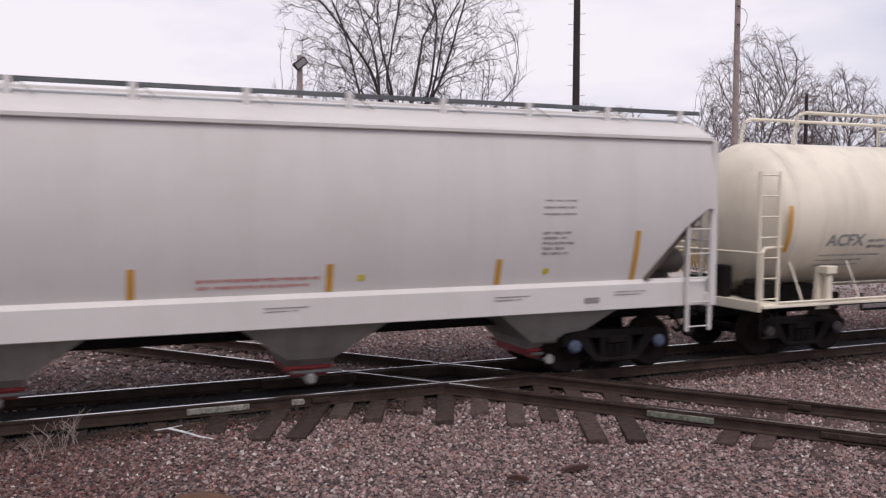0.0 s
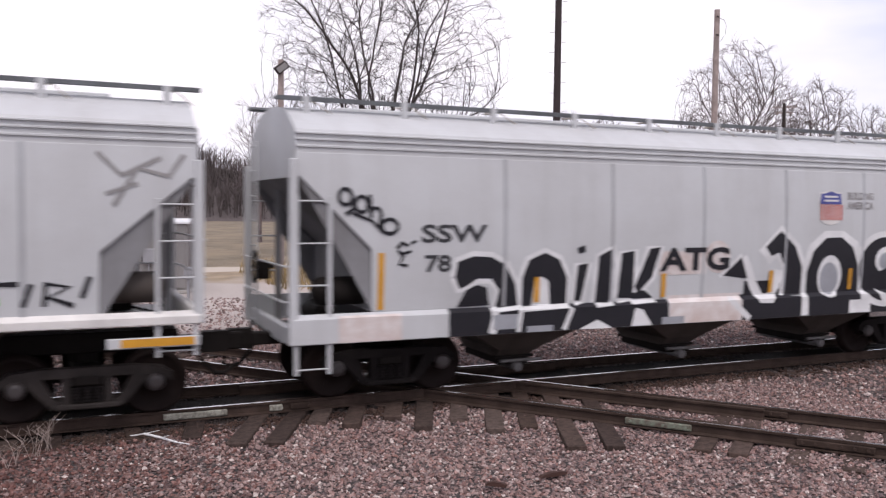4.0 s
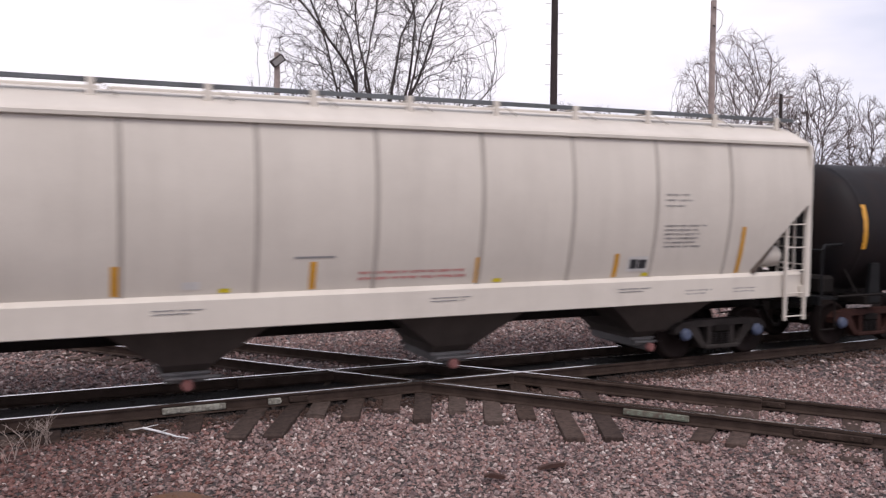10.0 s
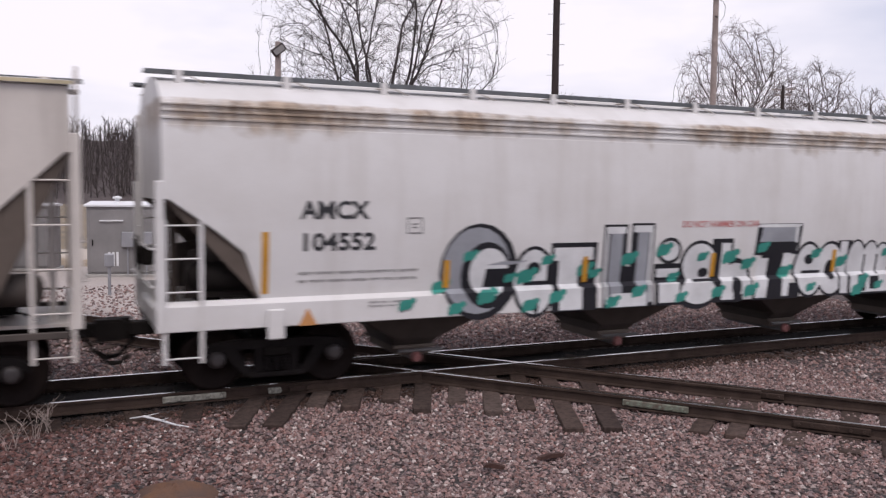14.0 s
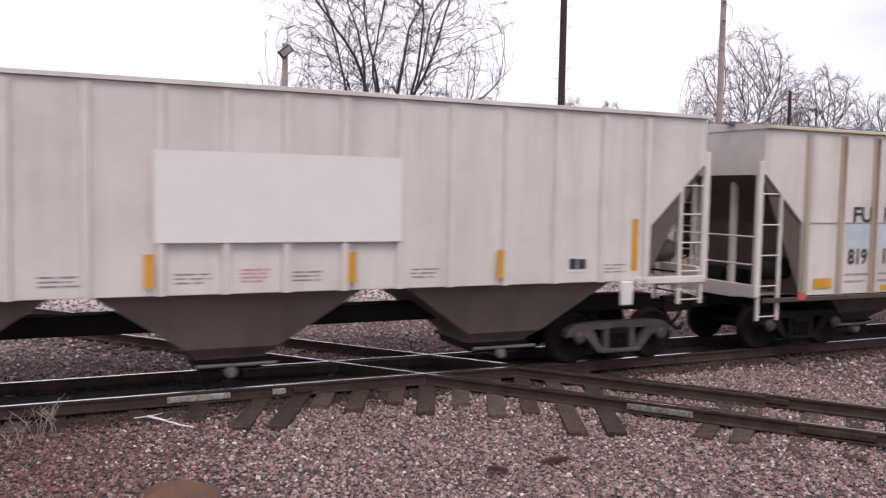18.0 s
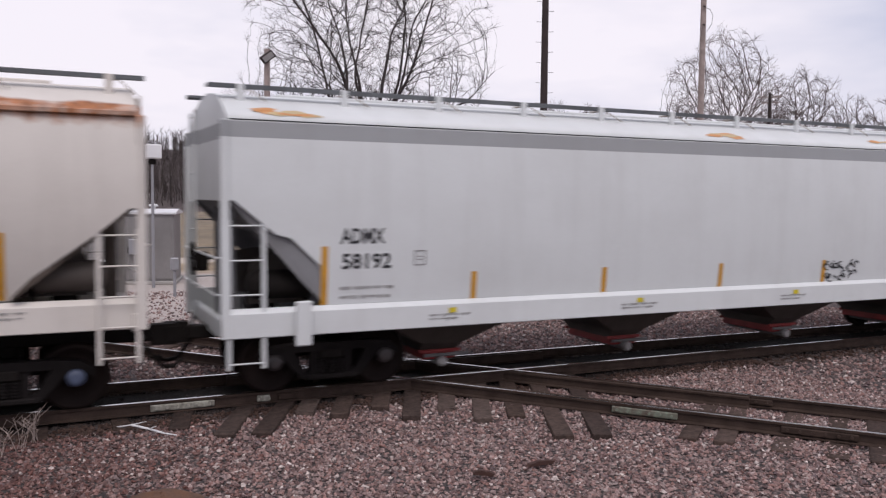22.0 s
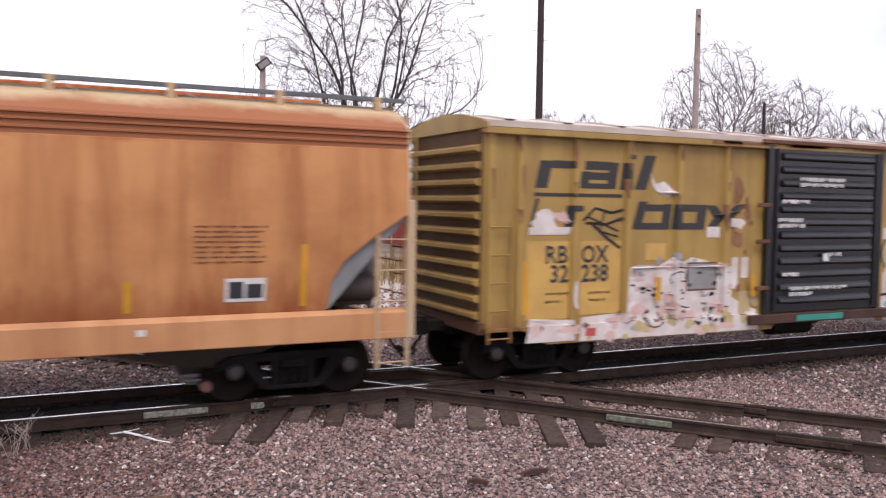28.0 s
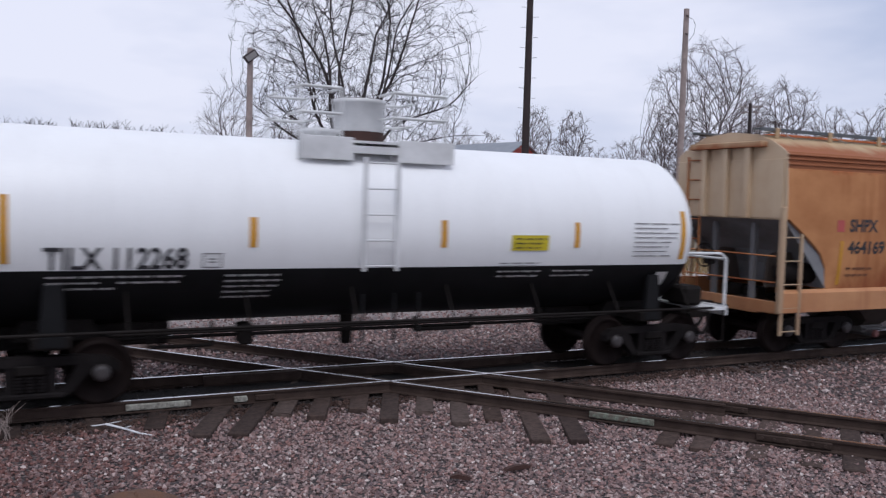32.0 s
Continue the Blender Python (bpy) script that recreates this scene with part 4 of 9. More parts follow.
def tank_car(name, label, u0, u1, tank0, tank1, radius, centre, mat, dome_u, low_mat=None, split=None, truck_mat="truck", cap="cap", rail_mat=None, belly=0.0, stripe=None, trucks=None, dome=(0.34, 0.5)):
    """A tank car: a shell with rounded heads on stub sills."""
    car = car_thing(name, label, u0, u1)
    c, h = (u0 + u1) / 2, (u1 - u0) / 2
    a, b = tank0 - c, tank1 - c
    rail_mat = rail_mat or mat
    side = Side(tank=(radius, centre))
    n = 40
    head = 0.62
    st = []
    for i in range(7):
        q = math.pi / 2 * i / 6
        st.append((a + head * (1 - math.sin(q)), radius * max(0.05, math.cos(math.pi / 2 - q)) if i else radius * 0.05))
    st = [(a + head - head * math.cos(radians(p)), radius * math.sin(radians(p))) for p in (4, 20, 36, 52, 66, 80, 90)]
    mid = [(a + head + (b - a - 2 * head) * i / 8, radius) for i in range(1, 8)]
    st = st + mid + [(b - (x - a), r) for x, r in reversed(st)]
    rings = []
    turn = [2 * math.pi * i / n for i in range(n)]
    if split:   # lay an edge of the shell along the paint line
        q = math.acos((centre - split) / radius)
        j = round(q * n / (2 * math.pi))
        turn[j], turn[n - j] = q, 2 * math.pi - q
    for x, r in st:
        drop = belly * (1 - min(1.0, abs(x - (a + b) / 2) / ((b - a) / 2 - head)))
        rings.append([(x, r * math.sin(q), centre - r * math.cos(q) - drop * max(0.0, math.cos(q))) for q in turn])
    g = Geo()
    g.loft(rings, True, True, True)
    if split:
        g.m = [1 if sum(g.v[i][2] for i in f) / len(f) < split else 0 for f in g.f]
    part("tank", g, [mat, low_mat or mat], car)
    for x in (a + head, (a + b) / 2 - 1.9, (a + b) / 2 + 1.9, b - head):   # shell welds
        rr = radius + 0.004
        g = Geo()
        g.loft([[(x + dx, rr * math.sin(2 * math.pi * i / n) * k, centre - rr * math.cos(2 * math.pi * i / n) * k) for i in range(n)] for dx, k in ((-0.03, 0.998), (-0.012, 1.003), (0.012, 1.003), (0.03, 0.998))], True, False, True)
        part("weld_seam", g, mat if not split else low_mat, car) if not split else None
    # stub sills, bolsters, cradle pads
    for s in (-1, 1):
        e = s * h
        g = Geo()
        g.box(min(e, e - s * 3.4), max(e, e - s * 3.4), -0.22, 0.22, 0.72, 1.08, 0.02)
        g.box(e - s * 1.72 - 0.25, e - s * 1.72 + 0.25, -1.3, 1.3, 0.88, 1.06, 0.02)
        g.prism([(e - s * 1.25, 0.9), (e - s * 2.4, 0.9), (e - s * 2.2, 1.35), (e - s * 1.4, 1.35)], -0.62, 0.62)
        part("stub_sill", g, M["under"], car)
        for q in (-1, 1):
            g = Geo()
            g.prism([(e - s * 1.55, 0.92), (e - s * 1.9, 0.92), (e - s * 1.85, 1.75), (e - s * 1.62, 1.75)], q * 1.26 - 0.05, q * 1.26 + 0.05)
            part("cradle_arm", g, low_mat or mat, car)
        g = Geo()
        g.box(min(e, e - s * 0.5), max(e, e - s * 0.5), -1.45, 1.45, 1.06, 1.11)
        g.box(e - 0.03, e + 0.03, -1.45, 1.45, 0.95, 1.14, 0.01)
        part("end_platform", g, rail_mat, car)
        g = Geo()
        for q in (-1, 1):
            g.path([(e - s * 0.05, q * 1.42, 1.1), (e - s * 0.05, q * 1.42, 2.05), (e - s * 0.15, q * 1.38, 2.15), (e - s * 0.85, q * 1.2, 2.15)], 0.03, 8)
        g.path([(e - s * 0.05, -1.42, 2.05), (e - s * 0.05, 1.42, 2.05)], 0.025, 8)
        part("end_railing", g, rail_mat, car)
        for q in (-1, 1):
            part("sill_step", Geo().path([(e - s * 0.05, q * 1.42, 1.1), (e - s * 0.05, q * 1.42, 0.45), (e - s * 0.45, q * 1.42, 0.45), (e - s * 0.45, q * 1.42, 1.1)], 0.02, 6), M["under"], car)
        g = Geo()
        g.box(e - s * 0.55 - 0.22, e - s * 0.55 + 0.22, -1.15, -0.55, 1.12, 1.5, 0.06)
        g.rod((e - s * 0.4, 0.2, 1.35), (e - s * 0.4, 1.0, 1.35), 0.17, 12)
        g.box(e - s * 0.25 - 0.12, e - s * 0.25 + 0.12, -0.3, 0.05, 1.1, 1.75, 0.03)
        part("brake_gear", g, M["under"], car)
    g = Geo()
    for q in (-1, 1):
        g.rod((-h + 0.4, q * 1.5, 1.12), (h - 0.4, q * 1.5, 1.12), 0.024, 8)
        k = int((2 * h - 2) / 1.5)
        for i in range(k + 1):
            x = -h + 1.0 + (2 * h - 2.0) * i / k
            z = centre - math.sqrt(max(0.01, radius * radius - 1.15 ** 2))
            g.rod((x, q * 1.5, 1.12), (x, q * 1.15, z + 0.02), 0.018, 6)
    part("side_handrail", g, M["under"] if low_mat else rail_mat, car)
    g = Geo()
    g.rod((-h + 2.5, -0.5, 0.86), (h - 2.5, -0.5, 0.86), 0.03, 6)
    g.rod((-h + 2.5, -0.9, 0.98), (h - 2.5, -0.9, 0.98), 0.022, 6)
    g.box(dome_u - c - 2.1, dome_u - c - 1.86, -0.7, -0.4, 0.72, 1.05, 0.03)
    g.path([(dome_u - c + 0.9, -0.6, 1.05), (dome_u - c + 0.9, -0.6, 0.82), (dome_u - c + 2.0, -0.6, 0.82), (dome_u - c + 2.0, -0.6, 1.05)], 0.035, 6)
    g.path([(dome_u - c - 3.4, -0.65, 1.1), (dome_u - c - 3.4, -0.65, 0.74), (dome_u - c - 2.5, -0.65, 0.74), (dome_u - c - 2.5, -0.65, 1.1)], 0.03, 6)
    g.rod((dome_u - c - 0.1, 0, 1.1), (dome_u - c - 0.1, 0, 0.55), 0.13, 10, 0.1)
    part("underside_piping", g, M["under"], car)
    # dome, platform, ladder, crown railing
    x = dome_u - c
    top = centre + radius
    plat = rail_mat
    for s in (-1, 1):
        g = Geo()
        g.box(x - 1.15, x + 1.15, s * 0.72 - 0.32, s * 0.72 + 0.32, top - 0.10, top - 0.06)
        g.box(x - 1.15, x + 1.15, s * 1.03 - 0.01, s * 1.03 + 0.01, top - 0.22, top - 0.02)
        part("dome_platform", g, plat, car)
        g = Geo()
        for zz in (0.45, 0.85):
            g.path([(x - 1.15, s * 0.95, top + zz), (x + 1.15, s * 0.95, top + zz)], 0.022, 6)
        for dx in (-1.15, -0.35, 0.35, 1.15):
            g.rod((x + dx, s * 0.95, top - 0.1), (x + dx, s * 0.95, top + 0.85), 0.022, 6)
        if split:
            for xa, xb in ((x - 1.27, x - 0.60), (x + 0.28, x + 1.22)):
                g = Geo()
                for xx in (xa, xb):
                    g.rod((xx, s * 0.95, top - 0.35), (xx, s * 0.95, top + 0.78), 0.024, 6)
                    for zz in (0.38, 0.78):
                        g.rod((xx, s * 0.95, top + zz), (xx, s * 0.35, top + zz), 0.022, 6)
                for zz in (0.38, 0.78):
                    g.rod((xa, s * 0.95, top + zz), (xb, s * 0.95, top + zz), 0.026, 6)
                part("crown_railing", g, plat, car)
            for xa, xb in ((x - 1.28, x - 0.43), (x + 0.33, x + 1.34)):
                part("toe_plate", Geo().box(xa, xb, s * 1.06 - 0.012, s * 1.06 + 0.012, top - 0.34, top + 0.02, 0.006), plat, car)
            for dx in (-0.38, 0.15, 0.57):
                part("ladder_leg", Geo().rod((x + dx, s * (radius + 0.02), 1.55), (x + dx, s * (radius + 0.02), 0.82), 0.022, 6), low_mat, car)
        elif stripe != "plain":
            part("crown_railing", g, plat, car)
        else:
            for sx in (-1, 1):
                g = Geo()
                g.path([(x + sx * 0.2, s * 0.9, top + 0.78), (x + sx * 0.9, s * 0.95, top + 0.66), (x + sx * 1.35, s * 0.3, top + 0.72), (x + sx * 1.0, 0, top + 0.72)], 0.026, 6)
                g.rod((x + sx * 0.7, s * 0.95, top - 0.1), (x + sx * 0.7, s * 0.95, top + 0.68), 0.02, 6)
                part("crown_railing", g, plat, car)
        ladder(car, x - (0.135 if split else 0), s * (radius + 0.10), (split or 1.05) - (0.04 if split else 0), top - 0.30, rail_mat, 0.54 if split else 0.46, "x", 5 if split else 8, 0.06 if split else 0.045)
    g = Geo()
    ring = [[(x + 0.05 + r * math.cos(2 * math.pi * i / 20), r * math.sin(2 * math.pi * i / 20), z) for i in range(20)] for r, z in ((dome[0], top - 0.06), (dome[0], top + dome[1] - 0.08), (dome[0] + 0.02, top + dome[1] - 0.07), (dome[0] + 0.02, top + dome[1]), (0.2, top + dome[1] + 0.04))]
    g.loft(ring, True, True, True)
    part("dome", g, low_mat if stripe == "plain" and low_mat else plat, car, "round valve housing on top of the tank")
    g = Geo()
    ring = [[(x - 0.62 + r * math.cos(2 * math.pi * i / 16), r * math.sin(2 * math.pi * i / 16), z) for i in range(16)] for r, z in ((0.3, top - 0.06), (0.3, top + 0.12), (0.33, top + 0.13), (0.33, top + 0.19), (0.1, top + 0.22))]
    g.loft(ring, True, True, True)
    for k in range(6):
        q = k * math.pi / 3
        g.rod((x - 0.62 + 0.33 * math.cos(q), 0.33 * math.sin(q), top + 0.1), (x - 0.62 + 0.33 * math.cos(q), 0.33 * math.sin(q), top + 0.25), 0.025, 6)
    if split:
        for za, zb in ((top + 0.02, top + 0.18), (top + dome[1] - 0.06, top + dome[1] + 0.01)):
            ring = [[(x + 0.05 + r * math.cos(2 * math.pi * i / 20), r * math.sin(2 * math.pi * i / 20), z) for i in range(20)] for r, z in ((dome[0] + 0.008, za), (dome[0] + 0.008, zb))]
            part("dome_band", Geo().loft(ring, True, False, True), M["rust_dark"], car, "rusty brown band round the housing")
    g0 = g
    part("manway", g0, M["under"] if stripe == "plain" else plat, car)
    for xx in trucks or (-h + 1.42, h - 1.42):
        truck(car, xx, truck_mat, cap)
    couplers(car, h)
    return car, side, c


# -- cream tank car --
car, sd, c = tank_car("tank_car", "cream-painted tank car with matching railings and ladders", 124.45, 138.5, 124.75, 138.2, 1.47, 2.76, M["tank_cream"], 131.4, rail_mat=M["tank_cream"], trucks=(-5.55, 5.55))
for s in (-1, 1):
    part("top_handrail", Geo().path([(-5.6, s * 0.75, 4.15), (-5.5, s * 0.75, 4.72), (-5.3, s * 0.75, 4.80), (5.3, s * 0.75, 4.80), (5.5, s * 0.75, 4.72), (5.6, s * 0.75, 4.15)], 0.035, 8), M["tank_cream"], car)
    for x in (-5.3, 5.3):
        part("bolster_post", Geo().box(x - 0.07, x + 0.07, s * 1.42 - 0.07, s * 1.42 + 0.07, 1.1, 1.7, 0.02).box(x - 0.13, x + 0.13, s * 1.42 - 0.12, s * 1.42 + 0.12, 1.62, 1.78, 0.02), M["tank_cream"], car)
    part("running_board", Geo().box(-7.0, 7.0, s * 1.42 - 0.1, s * 1.42 + 0.1, 1.02, 1.08, 0.01), M["tank_cream"], car)
reflectors(car, sd, c, (125.15, 128.2, 134.6, 137.7), 2.06, 0.88, 0.10)
word(car, sd, ("ACFX", 0.32, 0.008), M["smoke"], 126.18 - c, 2.16, 1.0)
bars(car, sd, 127.3 - c, 2.22, 0.9, 2, M["smoke"], 0.12, 0.06, 3)
bars(car, sd, 126.1 - c, 1.95, 1.7, 3, M["smoke"], 0.1, 0.03, 4)
for s in (-1, 1):
    ladder(car, -6.75, s * 1.35, 1.1, 3.6, M["tank_cream"], 0.48, "x", 7, 0.05)

# -- plain white hopper --
car, sd, c = hopper("hopper_car", "clean white covered hopper car with red outlet gates", 103.74, 123.25, M["white"], 1.62, [(0.18, 2.89), (0.65, 2.55), (1.38, 1.70)], 4.11, (1.16, 1.66),
                    (107.41, 111.67, 116.03, 120.29), "bay_light", "red", Side(1.60, 0.23, 3.1, 1.4), "round", brackets=13, cap="cap_blue")
reflectors(car, sd, c, (105.2, 121.6), 1.66, 0.86)
reflectors(car, sd, c, (107.8, 110.58, 113.39, 116.17, 118.97), 1.67, 0.42)
word(car, sd, ("ELTX", 0.36, 0.010), M["black"], 105.69 - c, 2.72, 0.72)
word(car, sd, ("8217", 0.36, 0.010), M["black"], 105.70 - c, 2.30, 0.69)
bars(car, sd, 105.7 - c, 2.04, 0.8, 2, M["smoke"], 0.16, 0.05, 5)
stencil_box(car, sd, 107.44 - c, 2.50, M["smoke"], 0.32, 0.25)
bars(car, sd, 114.25 - c, 1.86, 1.75, 2, M["text_red"], 0.10, 0.05, 6)
bars(car, sd, 119.73 - c, 3.02, 0.65, 3, M["smoke"], 0.11, 0.03, 7)
bars(car, sd, 119.73 - c, 2.48, 0.58, 5, M["smoke"], 0.085, 0.045, 8)
plate(car, "white_decal", sd, 111.58 - c, 1.73, 0.22, 0.11, M["letter_white"])
for u in (106.86, 110.09, 116.66, 119.85):
    plate(car, "yellow_decal", sd, u - c, 1.82, 0.11, 0.09, M["yellow2"])
for u in (111.0, 106.9, 115.2, 118.9, 121.2):
    bars(car, sd, u - c, 1.46, 0.65, 2, M["smoke"], 0.05, 0.015, int(u), 0.09, False)
plate(car, "dark_patch", sd, 120.75 - c, 1.30, 0.3, 0.09, M["smoke"], 0.09)

# -- grey hopper under bold black graffiti --
GREYSIDE = Side(1.60, 0.07, 2.6, 1.4)
car, sd, c = hopper("hopper_car", "grey covered hopper car with bold black and white graffiti", 87.42, 102.55, M["grey"], 1.42, [(0.09, 3.45), (1.2, 2.38), (1.22, 1.45)], 3.80, (0.98, 1.42),
                    (91.6, 95.2, 98.87), "bay", "under", GREYSIDE, "creased", brackets=10, tall=4.70, slope="slope_grey", seams=(90.9, 93.0, 95.0, 97.0, 99.1, 100.9), seam_mat="seam_grey")
reflectors(car, sd, c, (88.77, 101.18), 1.45, 0.87)
reflectors(car, sd, c, (91.5, 94.1, 96.64, 98.75), 1.47, 0.42, lift=0.03)


def shield(x, z, w, h):
    """A heraldic emblem in plain colours."""
    def outline(k):
        pts = [(-0.5, 0.60), (-0.44, 0.93), (-0.3, 0.92), (0, 1.0), (0.3, 0.92), (0.44, 0.93), (0.5, 0.60), (0.45, 0.18), (0.25, 0.04), (0, 0.0), (-0.25, 0.04), (-0.45, 0.18)]
        return [(px * w * k, (pz - 0.5) * h * k + 0.5 * h) for px, pz in pts]
    a = outline(1.0)
    decal(car, "emblem_ground", sd, a, [tuple(range(12))], M["letter_white"], x, z, 0.008)
    i = outline(0.90)
    decal(car, "emblem_top", sd, [i[0]] + i[1:6] + [i[6]], [tuple(range(7))], M["deco_blue"], x, z, 0.016)
    rects = [(-0.42 * w + k * 0.135 * w, 0.14 * h, 0.075 * w, 0.44 * h) for k in range(7)]
    decal(car, "emblem_stripes", sd, *quad_rows(rects), M["deco_red"], x, z, 0.016)
    decal(car, "emblem_bar", sd, *quad_rows([(-0.27 * w, 0.77 * h, 0.54 * w, 0.055 * h), (-0.3 * w, 0.66 * h, 0.6 * w, 0.055 * h)]), M["letter_white"], x, z, 0.02)


shield(98.16 - c, 2.75, 0.66, 0.70)
word(car, sd, ("BUILDING", 0.2, 0.006), M["smoke"], 98.62 - c, 3.26, 0.73)
word(car, sd, ("AMERICA", 0.2, 0.006), M["smoke"], 98.62 - c, 3.07, 0.73)
word(car, sd, ("SSW", 0.38, 0.012), M["black"], 89.42 - c, 2.48, 1.15)
word(car, sd, ("78", 0.36, 0.012), M["black"], 89.48 - c, 2.02, 0.46)


def oval(u, z, ru, rz, n=20):
    return [(u + ru * math.cos(2 * math.pi * i / n), z + rz * math.sin(2 * math.pi * i / n)) for i in range(n)]


def slab(u, z, w, h, lean=0.0):
    return [(u, z), (u + w, z), (u + w + lean, z + h), (u + lean, z + h)]


def lay(car, name, side, shapes, mat, c, order, sill_top, proud=0.083, posts=(), post_lift=0.091, row=0.04, stuff=False, ledge=0.07):
    """Sprayed shapes, cut in rows, so that they lie on the sheet, on the sill below sill_top, and across the posts."""
    g, seen = Geo(), {}

    def point(x, y, z):
        key = (round(x, 4), round(y, 5), round(z, 4))
        if key not in seen:
            seen[key] = len(g.v)
            g.v.append((x, y, z))
        return seen[key]

    def quad(vs):
        ids = []
        for v in vs:
            i = point(*v)
            if i not in ids:
                ids.append(i)
        if len(ids) > 2:
            g.f.append(tuple(ids))
            g.s.append(False)
            g.m.append(0)
    for k, poly in enumerate(shapes):
        lift0 = 0.004 + 0.0012 * order + 0.00003 * k
        z0, z1 = min(p[1] for p in poly), max(p[1] for p in poly)
        levels = sorted({round(z, 4) for z in [p[1] for p in poly] + [z0 + row * i for i in range(int((z1 - z0) / row) + 1)] + [e for e in (sill_top, sill_top - ledge) if z0 < e < z1]})
        for z, top in zip(levels, levels[1:]):
            mid = (z + top) / 2
            sides = sorted((a[0] + (b[0] - a[0]) * (mid - a[1]) / (b[1] - a[1]), a, b) for a, b in zip(poly, poly[1:] + poly[:1]) if (a[1] > mid) != (b[1] > mid))

            def across(e, zz):
                return e[1][0] + (e[2][0] - e[1][0]) * (zz - e[1][1]) / (e[2][1] - e[1][1])
            for ea, eb in zip(sides[::2], sides[1::2]):
                spans = [(across(ea, z), across(ea, top))] + [(e, e) for p in sorted(posts) for e in (p - 0.085, p - 0.05, p + 0.05, p + 0.085) if max(across(ea, z), across(ea, top)) < e < min(across(eb, z), across(eb, top))] + [(across(eb, z), across(eb, top))]
                for (l0, l1), (r0, r1) in zip(spans, spans[1:]):
                    vs = []
                    for e, zz in ((l0, z), (r0, z), (r1, top), (l1, top)):
                        on = [p for p in posts if abs(e - p) < 0.085]
                        lift = proud * (min(1.0, (sill_top - zz) / ledge) if ledge else 1.0) if mid < sill_top else post_lift * min(1.0, (0.085 - abs(e - on[0])) / 0.035) if on else 0.0
                        vs.append((e - c, -side.w(sill_top if mid < sill_top else zz) - lift - lift0, zz))
                    quad(vs)
                    if abs(top - sill_top) < 1e-5:   # the step from the sill back to the sheet
                        quad([vs[3], vs[2], (vs[2][0], -side.w(top) - lift0, top), (vs[3][0], -side.w(top) - lift0, top)])
        if not stuff:
            part(name, g, mat, car)
            g, seen = Geo(), {}
    if stuff:
        tagged(part(name, g, mat, car), kind="stuff")


def at(shape, du, dz=0.0):
    return [(x - du, z - dz) for x, z in shape[0]], shape[1]


def band(pts, w):
    """Short overlapping slabs along a sprayed line."""
    vs, fs = stroke(pts, w)
    return [[vs[i] for i in f] for f in fs]


def piece(order, m, *shapes):
    lay(car, "graffiti_paint", sd, list(shapes), M[m], c, order, 1.43)


piece(0, "spray_black", slab(95.9, 0.985, 5.3, 0.47), slab(89.9, 0.985, 4.3, 0.44), slab(96.0, 1.4, 4.7, 0.3))
piece(0, "tag_white", slab(94.22, 0.99, 1.7, 0.50), slab(88.1, 0.99, 1.0, 0.4), slab(101.3, 0.99, 1.1, 0.40))
piece(1, "spray_white", [(96.34, 2.28), (96.88, 2.75), (97.36, 2.38), (97.55, 1.96), (97.55, 1.38), (96.9, 1.41), (96.94, 1.9), (96.79, 2.14), (96.6, 2.0)], [(97.41, 1.0), (97.44, 1.89), (97.61, 2.36), (98.02, 2.64), (98.52, 2.64), (98.94, 2.42), (99.16, 2.01), (99.21, 1.0)], oval(99.70, 1.86, 0.84, 0.77, 32))
piece(2, "spray_white", *band([(95.94, 2.15), (96.07, 1.92), (96.23, 1.61), (96.41, 1.37), (96.63, 1.36), (96.79, 1.59), (96.84, 1.9)], 0.20), *band([(95.4, 1.80), (95.9, 2.20)], 0.07), *band([(95.6, 1.4), (96.1, 1.0)], 0.12))
piece(3, "spray_black", [(96.49, 2.34), (96.87, 2.64), (97.25, 2.33), (97.44, 1.95), (97.45, 1.40), (96.99, 1.40), (97.0, 1.94), (96.84, 2.23), (96.64, 2.16)], [(97.6, 1.0), (97.58, 1.84), (97.73, 2.24), (98.06, 2.5), (98.48, 2.51), (98.8, 2.31), (98.98, 1.93), (99.06, 1.0)], oval(99.72, 1.86, 0.71, 0.65, 32), [(95.48, 1.82), (95.9, 2.15), (96.07, 1.75)], [(100.69, 1.8), (101.14, 1.79), (101.14, 1.45), (100.62, 1.46)])
piece(4, "spray_white", oval(98.20, 1.74, 0.33, 0.42), oval(99.77, 2.04, 0.31, 0.27), [(99.49, 1.47), (99.93, 1.28), (100.28, 1.39), (100.45, 1.72), (100.69, 1.76), (100.55, 1.32), (100.26, 1.11), (99.93, 1.05), (99.65, 1.21)])
piece(5, "spray_grey", oval(98.18, 1.70, 0.25, 0.32), oval(99.78, 2.02, 0.2, 0.18))
piece(6, "spray_black", [(99.19, 1.71), (100.01, 1.92), (100.08, 1.75), (99.6, 1.5)])
